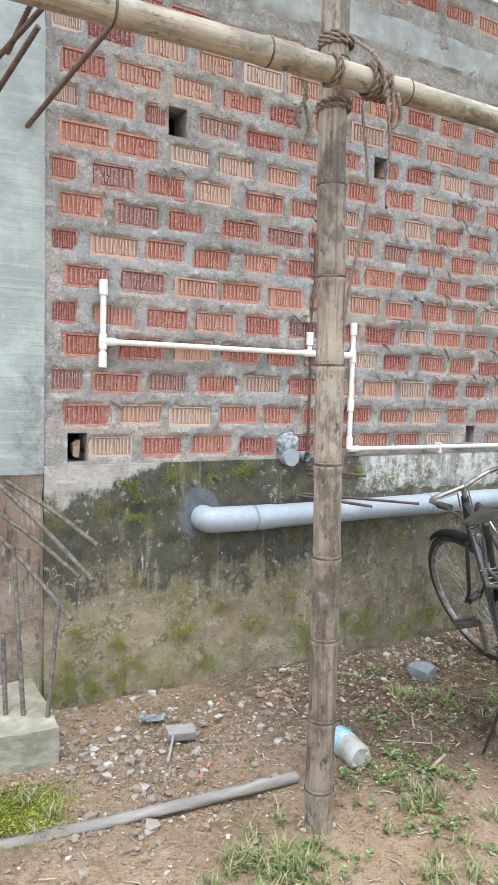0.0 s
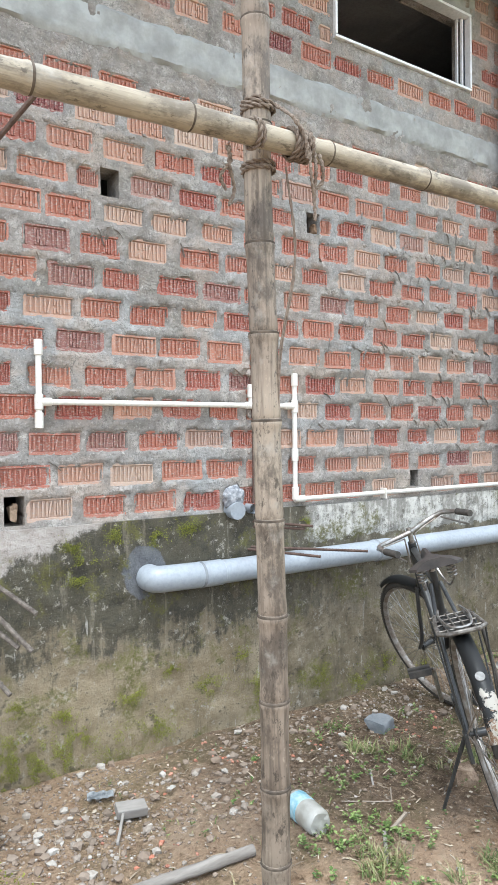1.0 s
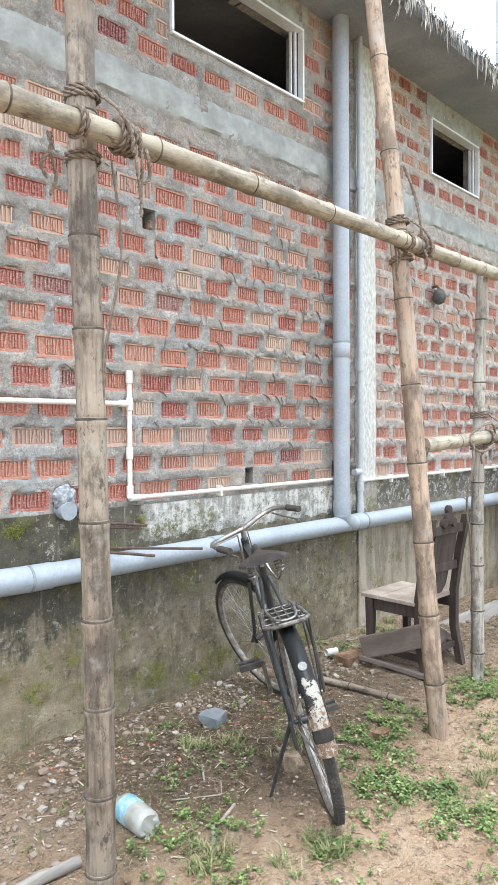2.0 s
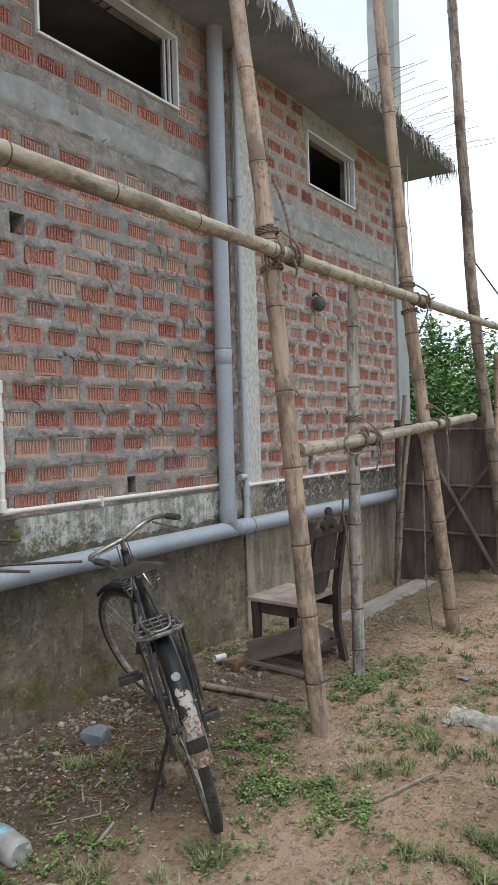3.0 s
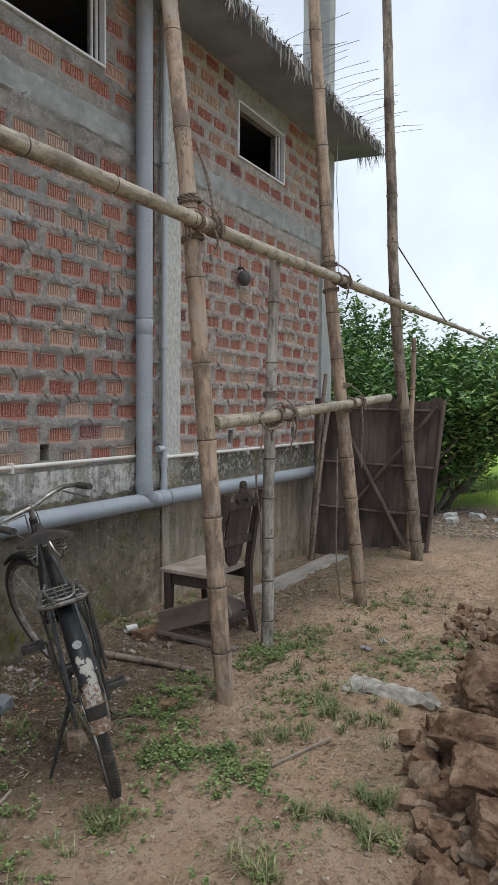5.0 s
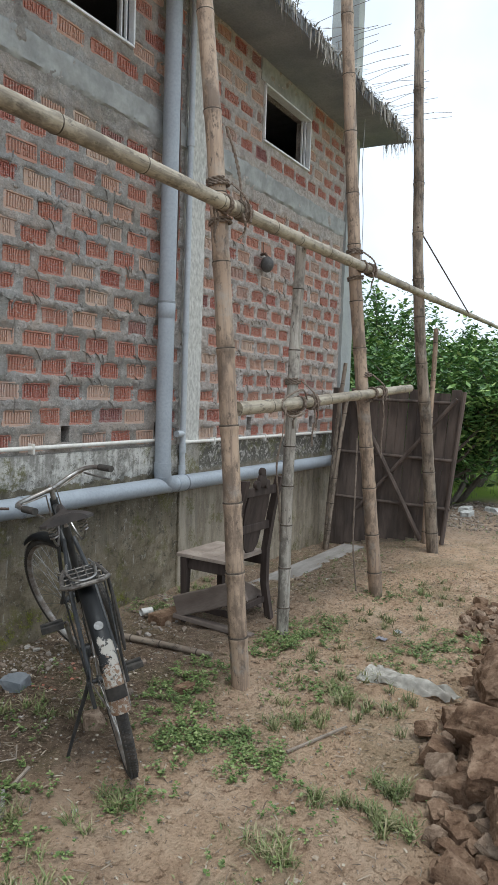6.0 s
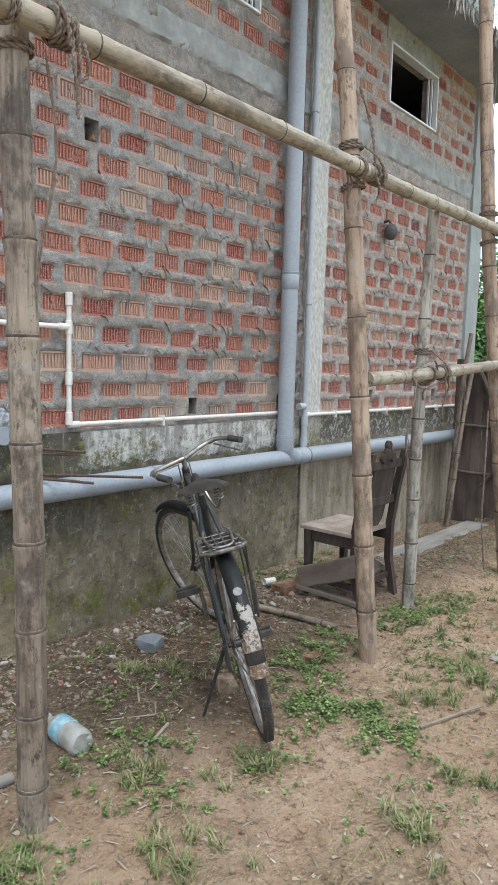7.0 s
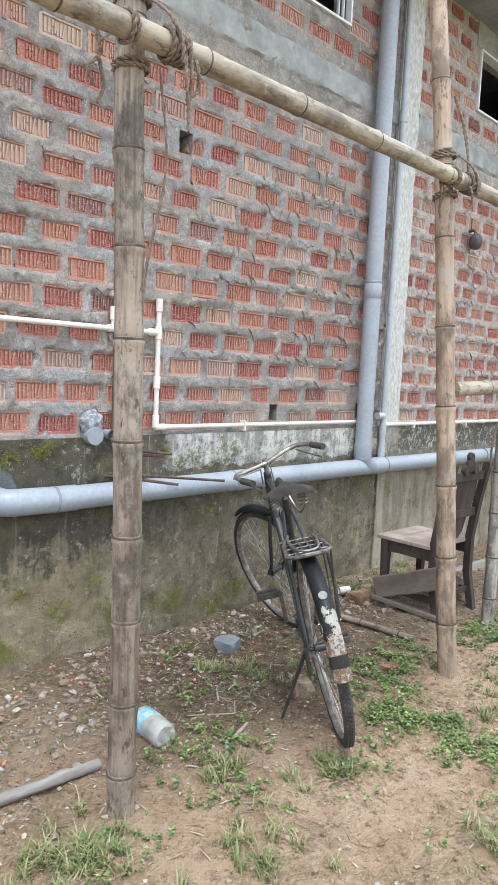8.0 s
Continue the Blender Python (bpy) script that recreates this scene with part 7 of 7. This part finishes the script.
def moss_patches():
    rng = random.Random(44)
    verts, faces = [], []
    spots = [(1.33, 0.13, 0.14), (1.40, 0.02, 0.20), (1.30, 0.0, 0.16), (1.52, 0.03, 0.12), (1.62, 0.10, 0.07), (1.55, 0.20, 0.05), (1.36, 0.27, 0.05), (1.98, 0.05, 0.10), (2.6, 0.02, 0.10), (2.25, 0.18, 0.09), (2.55, 0.13, 0.11), (2.9, 0.10, 0.11), (2.42, 0.30, 0.05), (3.4, 0.07, 0.09), (1.85, 0.22, 0.06), (2.05, 0.30, 0.05), (1.66, 0.84, 0.07), (1.62, 0.76, 0.05), (1.80, 0.93, 0.06),
             (1.98, 0.90, 0.06), (2.15, 0.93, 0.07), (1.75, 0.02, 0.12), (3.2, 0.02, 0.10), (3.7, -0.02, 0.08), (4.15, 0.0, 0.09), (2.85, 0.90, 0.05), (1.6, 0.90, 0.05)]
    for x, z, r in spots:
        for k in range(int(26000 * r)):
            px, pz = x + rng.gauss(0, 0.55 * r), z + rng.gauss(0, 0.36 * r)
            if noise.noise(Vector((px * 22, 0, pz * 22))) + 0.35 * noise.noise(Vector((px * 60, 3, pz * 60))) < -0.05:
                continue
            p = Vector((px, -0.020 - rng.uniform(0, 0.014), pz))
            s = rng.uniform(0.002, 0.005)
            u = Vector((rng.gauss(0, 1), rng.gauss(0, 1), rng.gauss(0, 1))).normalized() * s
            w = Vector((rng.gauss(0, 1), rng.gauss(0, 1), rng.gauss(0, 1))).normalized() * s
            b = len(verts)
            verts.extend([p, p + u, p + w])
            faces.append((b, b + 1, b + 2))
    for k in range(5200):
        x, y = 0.99 + rng.gauss(0, 0.075), -0.73 + rng.gauss(0, 0.075)
        p = Vector((x, y, ground_height(x, y) + rng.uniform(0, 0.018)))
        u = Vector((rng.gauss(0, 1), rng.gauss(0, 1), rng.gauss(0, 1))).normalized() * 0.008
        w = Vector((rng.gauss(0, 1), rng.gauss(0, 1), rng.gauss(0, 1))).normalized() * 0.008
        b = len(verts)
        verts.extend([p, p + u, p + w])
        faces.append((b, b + 1, b + 2))
    me = bpy.data.meshes.new("moss")
    me.from_pydata(verts, [], faces)
    me.materials.append(M_MOSS)
    tagged(new("moss", me), "yellow-green moss cushions on the damp plinth", "moss", kind="stuff")


moss_patches()

# ---- gate ----
def gate():
    g = thing("gate", (7.32, -0.70, 0.0), "dark weathered gate of split bamboo slats", "gate")
    rng = random.Random(6)
    n = 13
    for k in range(n):
        y = 0.58 - k * 0.092
        lean = -0.030 * k / n
        z0 = -0.12 + 0.02 * k + rng.uniform(-0.02, 0.02)
        bm = boxed((-0.006, y - 0.0475, z0 - 0.04), (0.006, y + 0.0475, 1.44 + rng.uniform(-0.02, 0.03)), 0.004)
        for v in bm.verts:
            v.co.y += -0.10 * (k / n) * (v.co.z - 0.1) / 1.3
        ob = part("slat", bm, M_GATE, g)
        ob.location.x = rng.uniform(-0.008, 0.008)
    for z in (0.36, 0.82, 1.36):
        part("rail", tubed([(-0.03, 0.62, z), (-0.03, -0.62, z - 0.02)], 0.016, 8), M_GATE, g)
    part("brace", tubed([(-0.055, 0.40, 1.40), (-0.055, -0.36, 0.02)], 0.024, 8), M_GATE, g)
    part("brace", tubed([(-0.05, 0.30, 0.25), (-0.05, -0.64, 1.38)], 0.018, 8), M_GATE, g)
    part("stile", tubed([(-0.03, -0.56, 0.0), (-0.03, -0.70, 1.45)], 0.022, 8), M_GATE, g)


gate()
bamboo("bamboo_pole", [(7.20, -1.12, -0.2), (7.16, -1.13, 0.9), (7.12, -1.15, 2.02)], 0.026, 0.022, M_BAMBOO_TAN, "thin bamboo stake beside the gate", 41, 0.3, "gate stakes")
bamboo("bamboo_pole", [(7.05, -0.16, -0.25), (7.10, -0.20, 0.8), (7.16, -0.26, 1.7)], 0.024, 0.02, M_BAMBOO_OLD, "thin bamboo stake against the wall end", 42, 0.3, "gate stakes")
bamboo("bamboo_pole", [(6.95, -0.22, -0.25), (7.02, -0.27, 0.7), (7.08, -0.33, 1.35)], 0.022, 0.018, M_BAMBOO_OLD, "dark bamboo stake that leans on the gate", 43, 0.3, "gate stakes")
bars("guy_wire", [((6.42, -1.15, 2.78), (7.9, -1.25, 2.25))], 0.006, M_REBAR, "thin dark guy wire from the tall post", "wire", "wires")


# ---- trees ----
def tree(at, height, spread, seed, leaves, label):
    rng = random.Random(seed)
    t = thing("tree", at, label, "tree", "trees behind the gate")
    trunk = bmesh.new()
    tips = []

    def limb(p, d, l, r, level):
        pts = [Vector(p)]
        for k in range(4):
            d = (d + Vector((rng.gauss(0, 0.14), rng.gauss(0, 0.14), rng.uniform(-0.02, 0.14)))).normalized()
            pts.append(pts[-1] + d * l / 4)
        tube(trunk, pts, [r * (1 - 0.14 * k) for k in range(5)], 6, caps=False)
        if level == 0:
            tips.extend(pts[1:])
            return
        for k in range(4):
            b = rng.choice(pts[2:])
            a = rng.uniform(0, 6.28)
            e = (d * 0.6 + Vector((math.cos(a), math.sin(a), rng.uniform(-0.1, 0.5)))).normalized()
            limb(b, e, l * rng.uniform(0.55, 0.75), r * 0.5, level - 1)
    for k in range(5):
        a = rng.uniform(0, 6.28)
        e = Vector((math.cos(a) * spread, math.sin(a) * spread, height)).normalized()
        limb((0.1 * math.cos(a), 0.1 * math.sin(a), -0.1), e, height * rng.uniform(0.45, 0.62), 0.05, 2)
    part("trunk", trunk, M_BARK, t, smooth=True)
    verts, faces = [], []
    shoots = []
    high = sorted(tips, key=lambda v: -v.z)[:60]
    for k in range(16):
        p = rng.choice(high)
        lean = Vector((rng.gauss(0, 0.18), rng.gauss(0, 0.18), 1))
        shoots.extend(p + lean * f * rng.uniform(0.3, 0.55) for f in np.linspace(0, 1, 22))
    for k in range(leaves):
        if k < len(shoots):
            q = shoots[k]
        else:
            q = rng.choice(tips) + Vector((rng.gauss(0, 0.13), rng.gauss(0, 0.13), rng.gauss(0, 0.13)))
        if q.z < (0.9 if at[0] > 12 and at[1] < 1 else 0.15):
            continue
        a = rng.uniform(0, 6.28)
        l = rng.uniform(0.08, 0.16)
        w = l * rng.uniform(0.18, 0.27)
        d = Vector((math.cos(a), math.sin(a), rng.uniform(-0.5, 0.9))).normalized()
        s = d.cross(Vector((rng.gauss(0, 0.4), rng.gauss(0, 0.4), 1))).normalized() * w
        up = s.cross(d).normalized() * l * 0.12
        mid, tip = q + d * l * 0.5 + up, q + d * l
        b = len(verts)
        verts.extend([q, q + d * l * 0.45 + s, tip, q + d * l * 0.45 - s, mid - 2 * up])
        faces.extend([(b, b + 1, b + 4), (b + 1, b + 2, b + 4), (b + 2, b + 3, b + 4), (b + 3, b, b + 4)])
    me = bpy.data.meshes.new("crown")
    me.from_pydata(verts, [], faces)
    me.materials.append(M_TREE)
    crown = new("crown", me)
    crown.parent = t


for k, (x, y, h, s) in enumerate(((10.6, 0.6, 2.6, 2.2), (10.9, -0.45, 2.2, 2.2), (13.4, -0.2, 2.9, 2.4), (12.6, 1.7, 3.3, 2.4), (15.6, -2.2, 3.2, 2.8), (14.2, 0.4, 3.2, 2.6), (16.6, -3.3, 3.5, 2.8), (14.5, 2.6, 3.4, 2.6), (16.4, -1.4, 3.4, 2.8), (17.0, -4.8, 3.5, 2.8), (12.6, 3.6, 3.2, 2.4))):
    tree((x, y, -0.05), h, s, 60 + k, 12000, "dense dark-green broad-leaved tree beyond the gate")


def far_bits():
    rng = random.Random(90)
    n = 0
    ob = board("slab", (8.6, -1.55, -0.03), (10.2, -1.75, -0.03), 0.7, 0.02, M_RUBBLE_GREY, "flat grey concrete slab on the far path", "slab", seed=21)
    for x, y in ((9.6, -0.95), (9.75, -1.25), (9.5, -1.6), (9.2, -1.05)):
        o = new("stone", rock_mesh("stone", 400 + n, M_PALE_CONCRETE, (0.16, 0.08, 0.05)))
        o.matrix_basis = pose(x, y, 0.01, 0, 0, 60 * n)
        tagged(o, "pale broken stone at the edge of the grass", "stone")
        n += 1


far_bits()


def hole_rubble():
    for k, (x, z, w, h) in enumerate(((1.375, 1.05, 0.024, 0.047), (2.945, 2.43, 0.024, 0.036))):
        ob = new("mortar_lump", rock_mesh("mortar_lump", 71 + k, M_RUBBLE_GREY if k == 0 else M_RUBBLE, (w, 0.03, h)))
        ob.location = (x, 0.035, z)
        tagged(ob, "rough lump of brick and mortar in a putlog hole", "mortar lump")


hole_rubble()


def scrap(name, at, size, turn, material, label, category, seed):
    """A small bent scrap of sheet."""
    bm = bmesh.new()
    n = 8
    rows = [[bm.verts.new(((u / n - 0.5) * size[0], (v / n - 0.5) * size[1], 0.006 + 0.3 * size[1] * abs(wobble(u / 3, v / 3, seed, 1.0)))) for u in range(n + 1)] for v in range(n + 1)]
    for a, b in zip(rows, rows[1:]):
        for k in range(n):
            bm.faces.new((a[k], a[k + 1], b[k + 1], b[k]))
    bmesh.ops.solidify(bm, geom=bm.faces[:], thickness=0.001)
    ob = part(name, bm, material, smooth=True)
    ob.matrix_basis = pose(*at, 0, 0, turn)
    tagged(ob, label, category)


scrap("card", (1.845, -0.417, -0.02), (0.035, 0.022), 20, M_WHITE_PIPE, "small white card scrap on the earth", "scrap", 2)
scrap("wrapper", (1.60, -0.30, -0.03), (0.10, 0.05), -20, two_tone("silver_wrapper", (0.16, 0.18, 0.20), (0.55, 0.58, 0.60), 40.0, 0.4), "crumpled dark and silver wrapper by the wall", "wrapper", 5)
scrap("wrapper", (4.62, -1.72, 0.0), (0.05, 0.04), 40, two_tone("pale_wrapper", (0.45, 0.46, 0.50), (0.62, 0.62, 0.62), 40.0, 0.5), "pale crumpled wrapper in the grass", "wrapper", 8)
scrap("wrapper", (4.45, -1.68, 0.0), (0.06, 0.04), 80, two_tone("mauve_wrapper", (0.35, 0.34, 0.40), (0.55, 0.54, 0.58), 40.0, 0.5), "faded mauve wrapper in the grass", "wrapper", 11)


# ---- single bricks ----
BRICK_MESHES = [brick_mesh("brick", 100 + k, k % 2) for k in range(8)]


def lay_bricks():
    for wall, spots, seed in BRICKS:
        rng = random.Random(seed + 1)
        for x, z, l, h in spots:
            ob = new("brick", rng.choice(BRICK_MESHES))
            ob.parent = wall
            ob.matrix_basis = pose(x, -0.001 + rng.uniform(-0.003, 0.004), z, rng.uniform(-0.8, 0.8), rng.uniform(-1.0, 1.0), rng.uniform(-0.8, 0.8)) @ Matrix.Diagonal((l + 0.012, 1, h + 0.012, 1))


lay_bricks()
